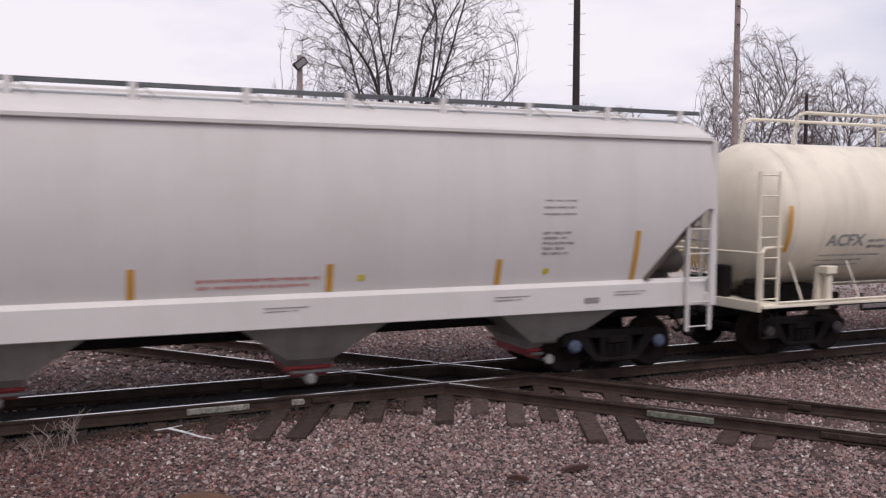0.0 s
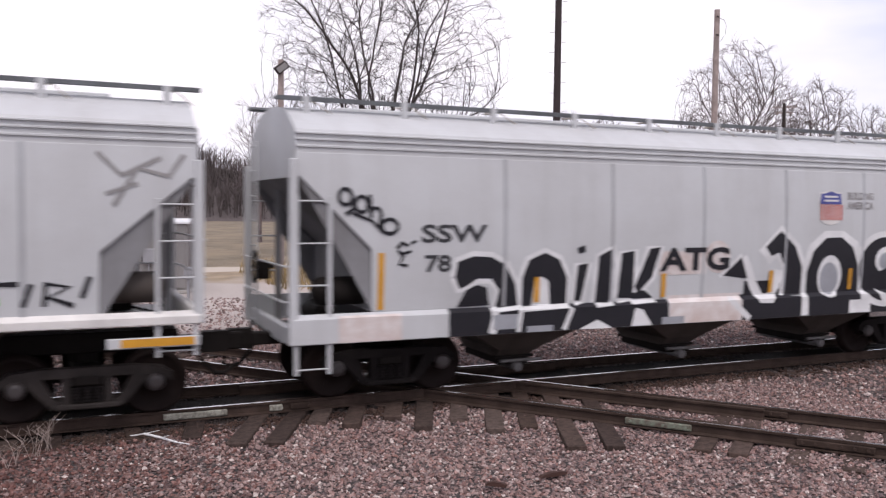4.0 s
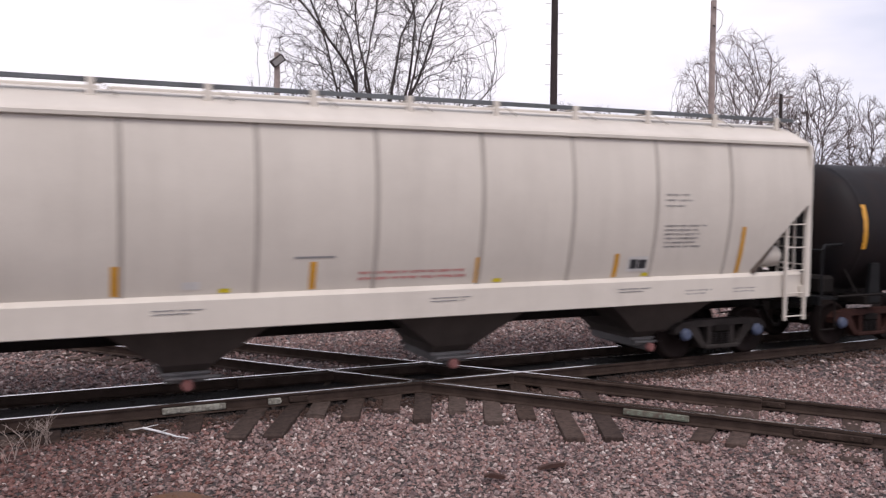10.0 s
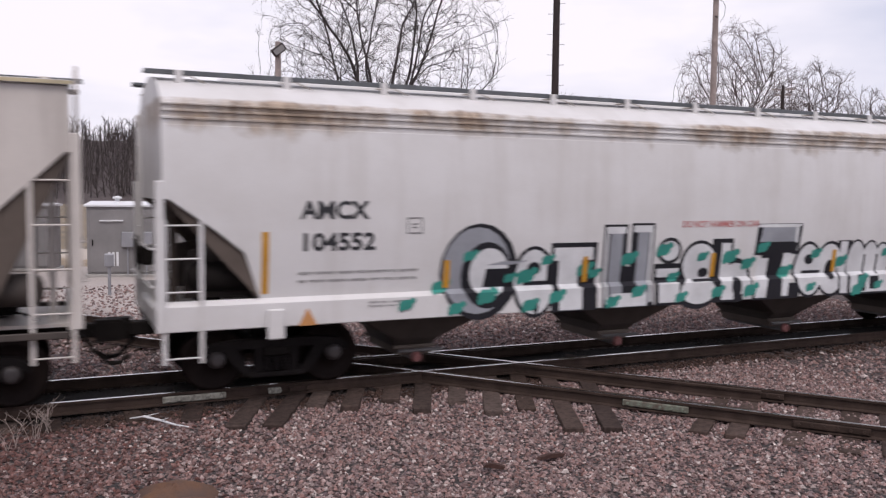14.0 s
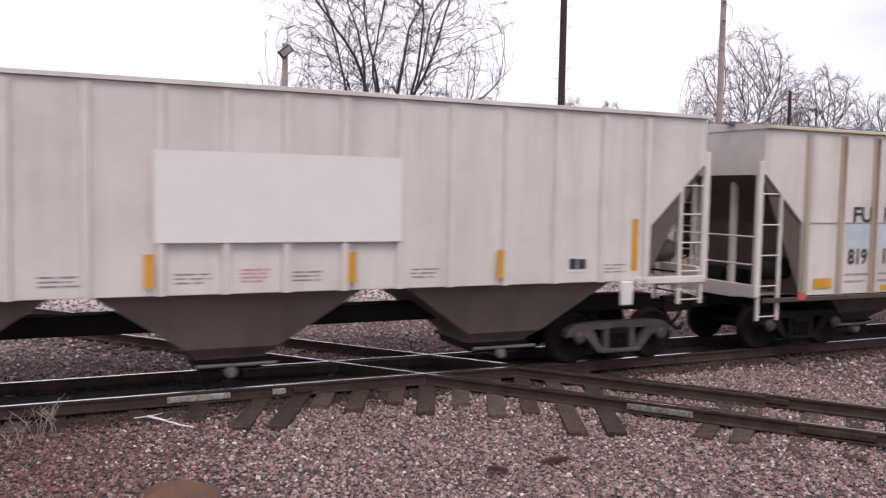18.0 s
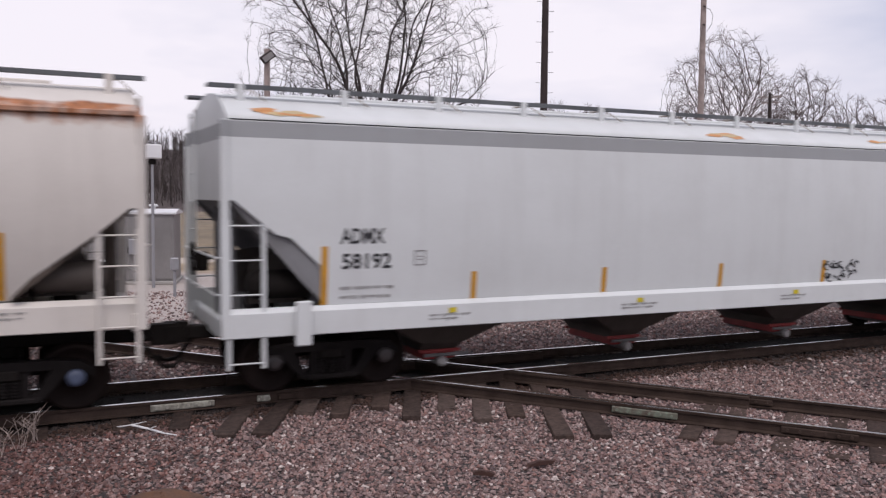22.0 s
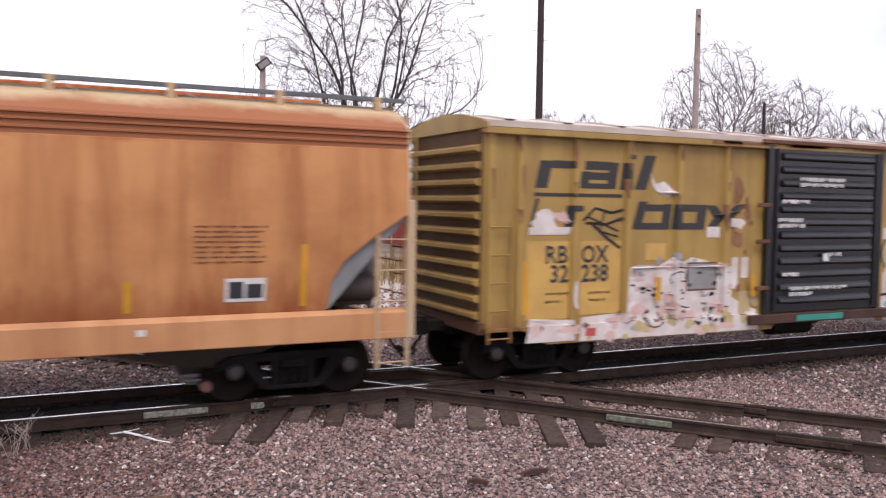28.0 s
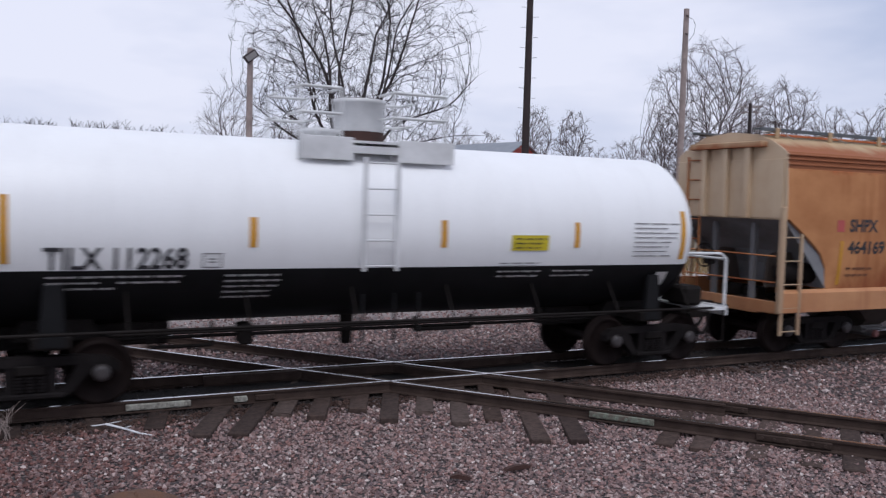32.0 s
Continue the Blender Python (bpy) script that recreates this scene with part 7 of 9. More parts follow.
# -- mustard boxcar --
def boxcar():
    u0, u1 = -77.06, -61.35
    car = car_thing("boxcar", "mustard yellow boxcar with black sliding door, rust and graffiti", u0, u1)
    c, h = (u0 + u1) / 2, (u1 - u0) / 2
    sd = Side(1.47, 0.0)
    mat = M["mustard"]
    part("body", Geo().box(-h + 0.06, h - 0.06, -1.47, 1.47, 0.95, 4.32, 0.01), mat, car)
    sec = [(-1.60, 4.30), (-1.60, 4.40), (-1.5, 4.42), (-0.8, 4.53), (0, 4.58), (0.8, 4.53), (1.5, 4.42), (1.60, 4.40), (1.60, 4.30)]
    part("roof", Geo().loft([[(x, y, z) for y, z in sec] for x in (-h, h)], False, True, False), M["roof_rusty"], car, "pale rusting metal roof")
    rb = Geo().loft([[(dx, y, z + 0.03) for y, z in sec[1:-1]] for dx in (-0.09, 0.09)], False, True, False)
    rb = rb.mesh("roof_rib", M["roof_rusty"])
    for i in range(14):
        o = part("roof_rib", rb, None, car)
        o.location = (-h + 0.5 + i * (2 * h - 1.0) / 13, 0, 0)
    for s in (-1, 1):
        part("top_chord", Geo().box(-h, h, s * 1.53 - 0.07, s * 1.53 + 0.07, 4.18, 4.30, 0.015), mat, car)
        part("bottom_sill", Geo().box(-h, h, s * 1.485 - 0.015, s * 1.485 + 0.015, 0.93, 0.99, 0.004), mat, car)
    # side sheets below the floor line
    for s in (-1, 1):
        g = Geo()
        g.prism([(-h + 0.8, 0.95), (-h + 1.3, 0.68), (-70.6 - c, 0.68), (-70.3 - c, 0.95)], s * 1.5 - 0.02, s * 1.5 + 0.02)
        g.prism([(-67.9 - c, 0.95), (-67.5 - c, 0.70), (h - 1.3, 0.70), (h - 0.8, 0.95)], s * 1.5 - 0.02, s * 1.5 + 0.02)
        part("side_apron", g, mat, car)
    posts = (-76.9, -76.34, -75.24, -74.12, -72.97, -71.82, -66.8, -65.68, -64.5, -63.38, -62.28, -61.5)
    pm = {}
    for k, m in (("a", mat), ("b", M["rust"])):
        g = Geo()
        g.loft([[(-0.085, -1.47, z), (-0.05, -1.56, z), (0.05, -1.56, z), (0.085, -1.47, z)] for z in (1.0, 4.2)], False, True, False)
        pm[k] = g.mesh("side_post", m)
    for u in posts:
        for s in (0, 1):
            o = part("side_post", pm["b" if u in (-66.8, -65.68, -64.5) and not s else "a"], None, car)
            o.location, o.rotation_euler = (u - c, 0, 0), (0, 0, math.pi * s)
    # corrugated ends
    for s in (-1, 1):
        for i in range(11):
            z = 1.2 + i * 0.275
            g = Geo()
            g.loft([[(s * (h - 0.06), y, z - 0.08), (s * (h + 0.06), y, z - 0.03), (s * (h + 0.06), y, z + 0.03), (s * (h - 0.06), y, z + 0.08)] for y in (-1.38, 1.38)], False, True, False)
            part("end_corrugation", g, mat, car)
        part("end_sheet", Geo().box(min(s * (h - 0.06), s * (h - 0.04)), max(s * (h - 0.06), s * (h - 0.04)), -1.4, 1.4, 1.1, 4.25), M["end_brown"], car, "dark brown end sheet between the yellow corrugations")
        g = Geo()
        xe = s * (h + 0.012)
        g.loft([[(x, y, z) for y, z in ((-1.62, 4.27), (-1.62, 4.36), (-1.5, 4.42), (-0.8, 4.55), (0, 4.61), (0.8, 4.55), (1.5, 4.42), (1.62, 4.36), (1.62, 4.27))] for x in (min(xe, xe - s * 0.06), max(xe, xe - s * 0.06))], True, True, False)
        part("end_gable", g, mat, car, "yellow gable plate over the corrugated end")
        g = Geo()
        g.box(min(s * h, s * (h - 0.1)), max(s * h, s * (h - 0.1)), -1.5, 1.5, 0.9, 1.1, 0.01)
        part("end_sill", g, M["rust"], car)
        ladder(car, s * (h + 0.06), -s * 1.2, 1.1, 4.3, mat, 0.4, "y", 8, 0.04)
        for q in (-1, 1):
            ladder(car, s * (h - 0.33), q * 1.57, 0.75, 2.75, mat, 0.42, "x", 5, 0.04)
    # door
    for s in (-1, 1):
        x0, x1 = -70.76 - c, -67.7 - c
        g = Geo()
        g.box(x0, x1, s * 1.55 - 0.04, s * 1.55 + 0.04, 1.0, 4.28, 0.015)
        d = part("sliding_door", g, M["box_door"], car, "black ribbed sliding door")
        rm = Geo()
        ww = (x1 - x0) / 2 - 0.25
        pts = [(-0.085, 0.0), (-0.06, 0.055), (-0.035, 0.066), (0.005, 0.060), (0.075, 0.0)]
        rm.loft([[(dx, s * (1.59 + dy), dz) for dz, dy in pts] for dx in (-ww, ww)], False, True, False)
        rm = rm.mesh("door_rib", M["box_door"])
        for i in range(12):
            o = part("door_rib", rm, None, d)
            o.location = ((x0 + x1) / 2, 0, 1.25 + i * 0.255)
        for xr in (x0 + 0.12, x1 - 0.12):
            part("door_rod", Geo().rod((xr, s * 1.62, 1.05), (xr, s * 1.62, 4.2), 0.022), M["box_door"], d)
        for xf in (x0 - 0.1, x1):
            part("door_post", Geo().box(xf, xf + 0.1, s * 1.55 - 0.06, s * 1.55 + 0.06, 0.95, 4.3, 0.015), M["box_door"] if s < 0 else mat, car)
        part("door_rail", Geo().box(x0 - 0.3, x1 + 3.0, s * 1.62 - 0.03, s * 1.62 + 0.03, 4.28, 4.36, 0.01), M["rust"], car)
        part("door_rail", Geo().box(x0 - 0.5, x1 + 0.6, s * 1.6 - 0.05, s * 1.6 + 0.05, 0.80, 0.98, 0.01), M["rust_dark"], car)
        for z in (1.5, 2.4, 3.1):
            part("door_latch", Geo().box(x0 - 0.35, x0 - 0.02, s * 1.60 - 0.03, s * 1.60 + 0.03, z - 0.04, z + 0.04, 0.01), M["rust"], car)
    dside = Side(1.68, 0.0)
    for u, z, w, n in ((-70.1, 3.58, 1.3, 2), (-70.57, 3.14, 0.72, 1), (-70.65, 2.78, 0.72, 2), (-70.3, 1.44, 0.82, 2), (-69.4, 1.44, 0.72, 1), (-69.3, 2.10, 0.4, 1), (-70.5, 1.72, 0.4, 1)):
        bars(car, dside, u - c, z, w, n, M["letter_white"], 0.11, 0.075, int(abs(u * 10)), 0.006)
    plate(car, "white_decal", dside, -69.32 - c, 2.0, 0.16, 0.16, M["letter_white"])
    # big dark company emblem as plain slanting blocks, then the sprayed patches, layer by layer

    def spray(name, order, mats, shapes):
        lay(car, name, sd, shapes, M[mats], c, order, 0.995, 0.055, posts, stuff=len(shapes) > 12, ledge=0.0)

    def line(pts, w):
        vs, fs = stroke(pts, w)
        return [[vs[i] for i in f] for f in fs]
    for i, shape in enumerate((slab(-76.04, 3.33, 0.25, 0.46, 0.10), slab(-75.72, 3.67, 0.46, 0.13, 0.03), slab(-75.15, 3.34, 0.19, 0.29, 0.05), slab(-74.98, 3.34, 0.45, 0.09, 0.01), slab(-74.98, 3.49, 0.45, 0.13, 0.02), slab(-75.04, 3.66, 0.56, 0.15, 0.02), slab(-74.58, 3.34, 0.20, 0.46, 0.07), slab(-74.30, 3.33, 0.22, 0.47, 0.07), slab(-74.17, 3.87, 0.22, 0.08, 0.02), slab(-73.97, 3.34, 0.26, 0.61, 0.22))):
        spray("emblem_block", 0.5 + 0.06 * i, "emblem_dark", [shape])
    for i, shape in enumerate((slab(-76.05, 3.19, 1.82, 0.06), slab(-76.17, 2.55, 0.07, 0.60, 0.15), slab(-75.45, 2.62, 0.14, 0.42, 0.06), slab(-75.36, 2.94, 0.32, 0.10), slab(-74.01, 2.63, 0.20, 0.50, 0.15), slab(-73.84, 2.63, 0.62, 0.12, 0.03), slab(-73.70, 2.96, 0.50, 0.12, 0.02), slab(-73.36, 2.63, 0.20, 0.46, 0.06),
                  slab(-73.12, 2.63, 0.22, 0.46, 0.07), slab(-72.96, 2.96, 0.56, 0.13, 0.02), slab(-72.98, 2.63, 0.56, 0.12, 0.02), slab(-72.55, 2.63, 0.22, 0.46, 0.07), [(-72.30, 3.08), (-72.05, 3.08), (-71.85, 2.88), (-72.05, 2.62), (-72.30, 2.62), (-72.10, 2.85)], [(-71.25, 3.12), (-71.55, 3.10), (-71.84, 2.90), (-71.72, 2.62), (-71.50, 2.68), (-71.60, 2.85)])):
        spray("emblem_block", 1.1 + 0.06 * i, "emblem_dark", [shape])
    spray("graffiti_line", 2, "spray_black", line([(-75.05, 2.78), (-74.8, 3.0), (-74.45, 2.92), (-74.2, 2.98)], 0.05) + line([(-75.0, 2.74), (-74.55, 2.72), (-74.2, 2.84)], 0.05) + line([(-74.85, 2.72), (-74.5, 2.45), (-74.25, 2.3)], 0.06) + line([(-74.6, 2.95), (-74.7, 2.6), (-74.3, 2.5)], 0.04) + line([(-74.95, 2.85), (-74.3, 2.6)], 0.035))
    # crossed emblem
    decal(car, "emblem_cross", sd, *at(join_flat(stroke([(-65.5, 2.42), (-63.75, 3.62)], 0.28), stroke([(-65.5, 3.62), (-63.75, 2.42)], 0.28)), c), M["smoke"], 0, 0, 0.010)
    decal(car, "emblem_cross", sd, *at(join_flat(stroke([(-65.45, 2.55), (-64.75, 3.02)], 0.2), stroke([(-64.5, 3.0), (-63.75, 3.5)], 0.2), stroke([(-65.45, 3.5), (-64.75, 3.02)], 0.2), stroke([(-64.5, 3.0), (-63.75, 2.52)], 0.2)), c), M["deco_red"], 0, 0, 0.016)
    # pale number panels
    for u, z, w, h2 in ((-75.75, 1.10, 0.85, 1.33), (-74.66, 1.15, 0.85, 1.28), (-73.45, 2.08, 0.46, 0.3)):
        plate(car, "pale_panel", sd, u - c, z, w, h2, M["patch_yellow"], 0.006)
    for key, u, z, wd in ((("RB", 0.42, 0.008), -75.82, 2.06, 0.46), (("OX", 0.42, 0.008), -75.08, 2.06, 0.58), (("32", 0.42, 0.008), -75.72, 1.73, 0.38), (("238", 0.42, 0.008), -75.08, 1.73, 0.58)):
        word(car, sd, key, M["black"], u - c, z, wd, 0.014)
    for u, z in ((-75.8, 1.5), (-74.9, 1.5), (-64.2, 1.8)):
        bars(car, sd, u - c, z, 0.45, 2, M["smoke"], 0.13, 0.05, int(-u))
    # sprayed pieces
    rnd = random.Random(21)

    def ragged(u, z, ru, rz, n=11):
        return [(u + ru * rnd.uniform(0.55, 1.15) * math.cos(2 * math.pi * i / n), z + rz * rnd.uniform(0.55, 1.15) * math.sin(2 * math.pi * i / n)) for i in range(n)]

    def strew(count, u0, u1, z0, z1, size, flat=0.7):
        return [ragged(rnd.uniform(u0, u1), rnd.uniform(z0, z1), size * rnd.uniform(0.4, 1.3), size * flat * rnd.uniform(0.4, 1.3), 9) for i in range(count)]
    spray("graffiti_paint", 3, "tag_white", [[(-75.12, 0.70), (-70.95, 0.70), (-70.95, 1.08), (-71.25, 1.16), (-71.6, 1.35), (-71.62, 1.92), (-72.0, 1.96), (-72.3, 2.06), (-72.62, 2.12), (-72.8, 2.02), (-73.05, 2.12), (-73.4, 1.96), (-73.8, 1.99), (-74.1, 1.94), (-74.14, 1.16), (-75.05, 1.10)], [(-76.2, 0.72), (-75.2, 0.72), (-75.25, 1.08), (-76.1, 1.12)], ragged(-75.85, 2.78, 0.3, 0.22), slab(-76.15, 2.54, 0.82, 0.13, 0.02), [(-73.62, 3.66), (-73.5, 3.45), (-73.3, 3.5), (-73.02, 3.30), (-73.2, 3.22), (-73.45, 3.30), (-73.55, 3.40)], slab(-72.26, 2.48, 0.32, 0.20), slab(-71.62, 1.5, 0.16, 0.6), slab(-71.38, 1.7, 0.18, 0.4), ragged(-75.2, 1.45, 0.1, 0.3), ragged(-71.5, 2.75, 0.2, 0.12)])
    spray("graffiti_paint", 4, "spray_pink", strew(34, -74.1, -71.6, 0.8, 1.95, 0.15) + strew(12, -76.1, -71.0, 0.72, 1.05, 0.16) + strew(6, -75.6, -75.4, 2.6, 2.9, 0.1))
    spray("graffiti_paint", 5, "spray_grey", strew(16, -74.0, -71.7, 1.0, 2.0, 0.09) + strew(8, -75.0, -71.2, 0.75, 1.1, 0.1) + strew(6, -74.0, -72.4, 1.95, 2.15, 0.1))
    spray("graffiti_paint", 6, "tag_tan", strew(8, -71.9, -71.0, 0.9, 1.6, 0.12, 1.2) + strew(8, -75.9, -72.0, 0.72, 1.0, 0.14) + [slab(-71.42, 1.05, 0.3, 0.4)])
    spray("graffiti_line", 7, "spray_black", [q for i in range(12) for q in line(arc(rnd.uniform(-74.0, -71.7), rnd.uniform(0.95, 1.95), rnd.uniform(0.1, 0.3), rnd.uniform(0.07, 0.2), rnd.uniform(0, 360), rnd.uniform(0, 360), 6), rnd.uniform(0.018, 0.035))] + strew(26, -74.0, -71.8, 0.85, 1.85, 0.06))
    spray("dark_patch", 8, "rust", [slab(-72.72, 1.49, 0.72, 0.53)])
    spray("dark_patch", 9, "smoke", [slab(-72.69, 1.52, 0.66, 0.47)])
    spray("rust_stain", 3, "rust_stain", [[(u + 0.0, z) for u, z in ragged(-71.5, 3.35, 0.16, 0.34)], ragged(-71.5, 2.45, 0.17, 0.2), ragged(-71.25, 2.95, 0.1, 0.2)] + strew(10, -71.7, -71.15, 1.4, 3.5, 0.06, 1.6) + strew(14, -76.2, -71.0, 0.95, 1.15, 0.07, 0.8) + strew(10, -67.0, -62.4, 0.95, 1.1, 0.07, 0.8))
    for k, u in enumerate(posts):
        z1 = 4.16
        for j in range(3 if k in (1, 5, 6, 7, 8) else 2):
            zl = z1 - rnd.uniform(0.15, 0.55)
            w = rnd.uniform(0.025, 0.06)
            x1 = u + rnd.uniform(-0.04, 0.04)
            spray("rust_stain", 3.2 + 0.1 * j, "rust_stain", [[(x1 - w, z1), (x1 - w * rnd.uniform(0.3, 1.0), (z1 + zl) / 2), (x1 - w * 0.3, zl), (x1 + w * 0.5, zl + 0.05), (x1 + w, z1)]])
            z1 = zl - rnd.uniform(0.1, 0.7)
    for k in range(9):
        u, w = rnd.uniform(u0 + 0.3, u1 - 0.3), rnd.uniform(0.2, 0.7)
        part("rust_stain", Geo().box(u - c - w, u - c + w, -1.606, -1.600, 4.20 + rnd.uniform(0, 0.04), 4.285), M["rust_stain"], car)
    # the painted bear-like mask and the letters beside it
    spray("graffiti_paint", 3, "spray_black", [oval(-66.80, 2.12, 0.64, 0.54)])
    spray("graffiti_paint", 4, "tag_tan", [oval(-66.80, 2.12, 0.59, 0.49)])
    spray("graffiti_paint", 5, "tag_white", [slab(-67.40, 2.42, 0.16, 0.24, 0.02), slab(-66.42, 2.44, 0.16, 0.22, 0.02), slab(-67.36, 1.26, 0.56, 0.46), slab(-66.78, 1.26, 0.6, 0.5), slab(-67.3, 1.68, 0.95, 0.16), slab(-65.95, 1.22, 1.45, 0.93, 0.03), slab(-64.5, 1.9, 1.05, 0.26), slab(-63.3, 1.86, 0.55, 0.30), slab(-62.85, 1.12, 0.3, 0.9), slab(-67.38, 0.70, 4.6, 0.52)])
    spray("graffiti_paint", 6, "tag_mint", [slab(-65.85, 1.25, 0.62, 0.82), slab(-65.15, 1.3, 0.55, 0.62), slab(-67.2, 0.72, 1.5, 0.44), slab(-65.5, 0.72, 1.6, 0.42)] + strew(10, -65.9, -63.0, 1.1, 2.0, 0.16))
    spray("graffiti_paint", 7, "tag_blue", [oval(-66.05, 1.48, 0.16, 0.13), oval(-65.35, 1.86, 0.15, 0.18), oval(-65.45, 1.38, 0.13, 0.18), oval(-64.8, 1.6, 0.14, 0.13), slab(-67.3, 0.98, 0.5, 0.12), slab(-66.6, 1.04, 0.7, 0.1), slab(-63.9, 0.98, 0.5, 0.12)] + strew(16, -67.3, -62.8, 0.75, 1.25, 0.11))
    spray("graffiti_paint", 8, "tag_white", [oval(-67.08, 2.20, 0.17, 0.22), oval(-66.42, 2.22, 0.15, 0.20), oval(-67.0, 1.12, 0.1, 0.1), oval(-66.7, 1.14, 0.1, 0.09), oval(-66.3, 1.1, 0.11, 0.1), oval(-66.9, 1.78, 0.22, 0.06), oval(-66.45, 1.9, 0.16, 0.1)])
    spray("graffiti_paint", 9, "deco_orange", [oval(-67.08, 2.18, 0.12, 0.16), oval(-66.42, 2.20, 0.10, 0.14)])
    spray("graffiti_paint", 10, "tag_white", [oval(-67.05, 2.16, 0.07, 0.09), oval(-66.44, 2.18, 0.06, 0.08)])
    spray("graffiti_line", 10, "spray_black", line([(-67.2, 1.95), (-66.95, 1.88), (-66.7, 1.98), (-66.45, 2.02), (-66.25, 1.94)], 0.035) + line([(-67.2, 1.84), (-66.8, 1.7), (-66.3, 1.84)], 0.03) + line([(-67.4, 1.24), (-66.9, 1.3), (-66.5, 1.2), (-65.8, 1.26)], 0.05) + line([(-66.78, 2.5), (-66.78, 2.2)], 0.03) + line([(-66.78, 1.7), (-66.72, 1.26)], 0.03) + line([(-64.2, 1.22), (-63.7, 1.1), (-63.2, 1.24), (-62.7, 1.16)], 0.04))
    spray("graffiti_line", 10, "rust_dark", line([(-65.98, 2.14), (-64.55, 2.18)], 0.035) + line([(-65.98, 1.5), (-65.98, 2.14)], 0.04) + line([(-65.5, 1.25), (-65.1, 1.4), (-64.9, 1.9), (-65.3, 2.05)], 0.05) + line([(-64.55, 2.18), (-64.45, 1.3)], 0.05) + line([(-63.4, 2.15), (-63.2, 1.9), (-62.75, 2.05)], 0.035))
    spray("pale_panel", 11, "patch_yellow", [slab(-64.42, 1.14, 0.86, 0.96)])
    for u, z, w in ((-66.6, 3.86, 0.35), (-65.95, 3.84, 0.25), (-64.95, 3.84, 0.35), (-64.25, 3.82, 0.4), (-63.15, 3.82, 0.4), (-62.75, 3.8, 0.3), (-66.35, 2.72, 0.5), (-63.15, 2.62, 0.4)):
        bars(car, sd, u - c, z, w, 2, M["smoke"], 0.12, 0.05, int(-u * 9))
    reflectors(car, sd, c, (-76.2, -62.2), 1.2, 0.9, 0.14)
    reflectors(car, sd, c, (-73.45, -71.15, -67.2, -65.1), 1.35, 0.42, 0.12, lift=0.104)
    data_plate(car, sd, -62.95 - c, 1.45, 0.42, 0.32)
    for u in (-74.88, -62.35):
        plate(car, "red_marker", sd, u - c, 0.78, 0.22, 0.14, M["deco_red"], 0.07)
    plate(car, "green_patch", Side(1.66, 0), -69.4 - c, 0.83, 1.3, 0.12, M["spray_teal"], 0.004)
    part("centre_sill", Geo().box(-h + 0.1, h - 0.1, -0.22, 0.22, 0.72, 1.0, 0.02), M["under"], car)
    for i in range(5):
        x = -h + 3.2 + i * (2 * h - 6.4) / 4
        part("cross_bearer", Geo().box(x - 0.06, x + 0.06, -1.4, 1.4, 0.72, 0.95), M["under"], car)
    part("brake_reservoir", Geo().rod((-0.6, -0.7, 0.6), (0.5, -0.7, 0.6), 0.2, 12), M["under"], car)
    for x in (-h + 1.45, h - 1.42):
        truck(car, x)
    couplers(car, h)


boxcar()

# ---- ground ----
GROUND_Z = -0.27


def ground_height(x, y):
    d = abs(y - YC)
    q = abs(x * 0.7834 + y * 0.6216 - 13.14)
    bank = max(0.0, 1.0 - max(0.0, min(d, q) - 1.2) / 1.6)
    z = GROUND_Z + (0.048 if d < q else 0.042) * bank + 0.05 * noise.noise((x * 0.35, y * 0.35, 0)) + 0.02 * noise.noise((x * 1.3, y * 1.3, 5))
    return z


def make_ground():
    def steps(fine_lo, fine_hi, d, far):
        mid = list(np.arange(fine_lo, fine_hi + d / 2, d))
        out, s = [], d
        v = fine_hi
        while v < far:
            s *= 1.45
            v += s
            out.append(v)
        lo, s, v = [], d, fine_lo
        while v > -far:
            s *= 1.45
            v -= s
            lo.append(v)
        return lo[::-1] + mid + out
    xs, ys = steps(-14, 34, 0.4, 2500), steps(4, 34, 0.4, 2500)
    g = Geo()
    vs = [(x, y, ground_height(x, y) if -20 < x < 45 and -5 < y < 45 else GROUND_Z) for y in ys for x in xs]
    n = len(xs)
    g.add(vs, [(j * n + i, j * n + i + 1, (j + 1) * n + i + 1, (j + 1) * n + i) for j in range(len(ys) - 1) for i in range(n - 1)], True)
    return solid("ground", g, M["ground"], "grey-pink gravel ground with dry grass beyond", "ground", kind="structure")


make_ground()


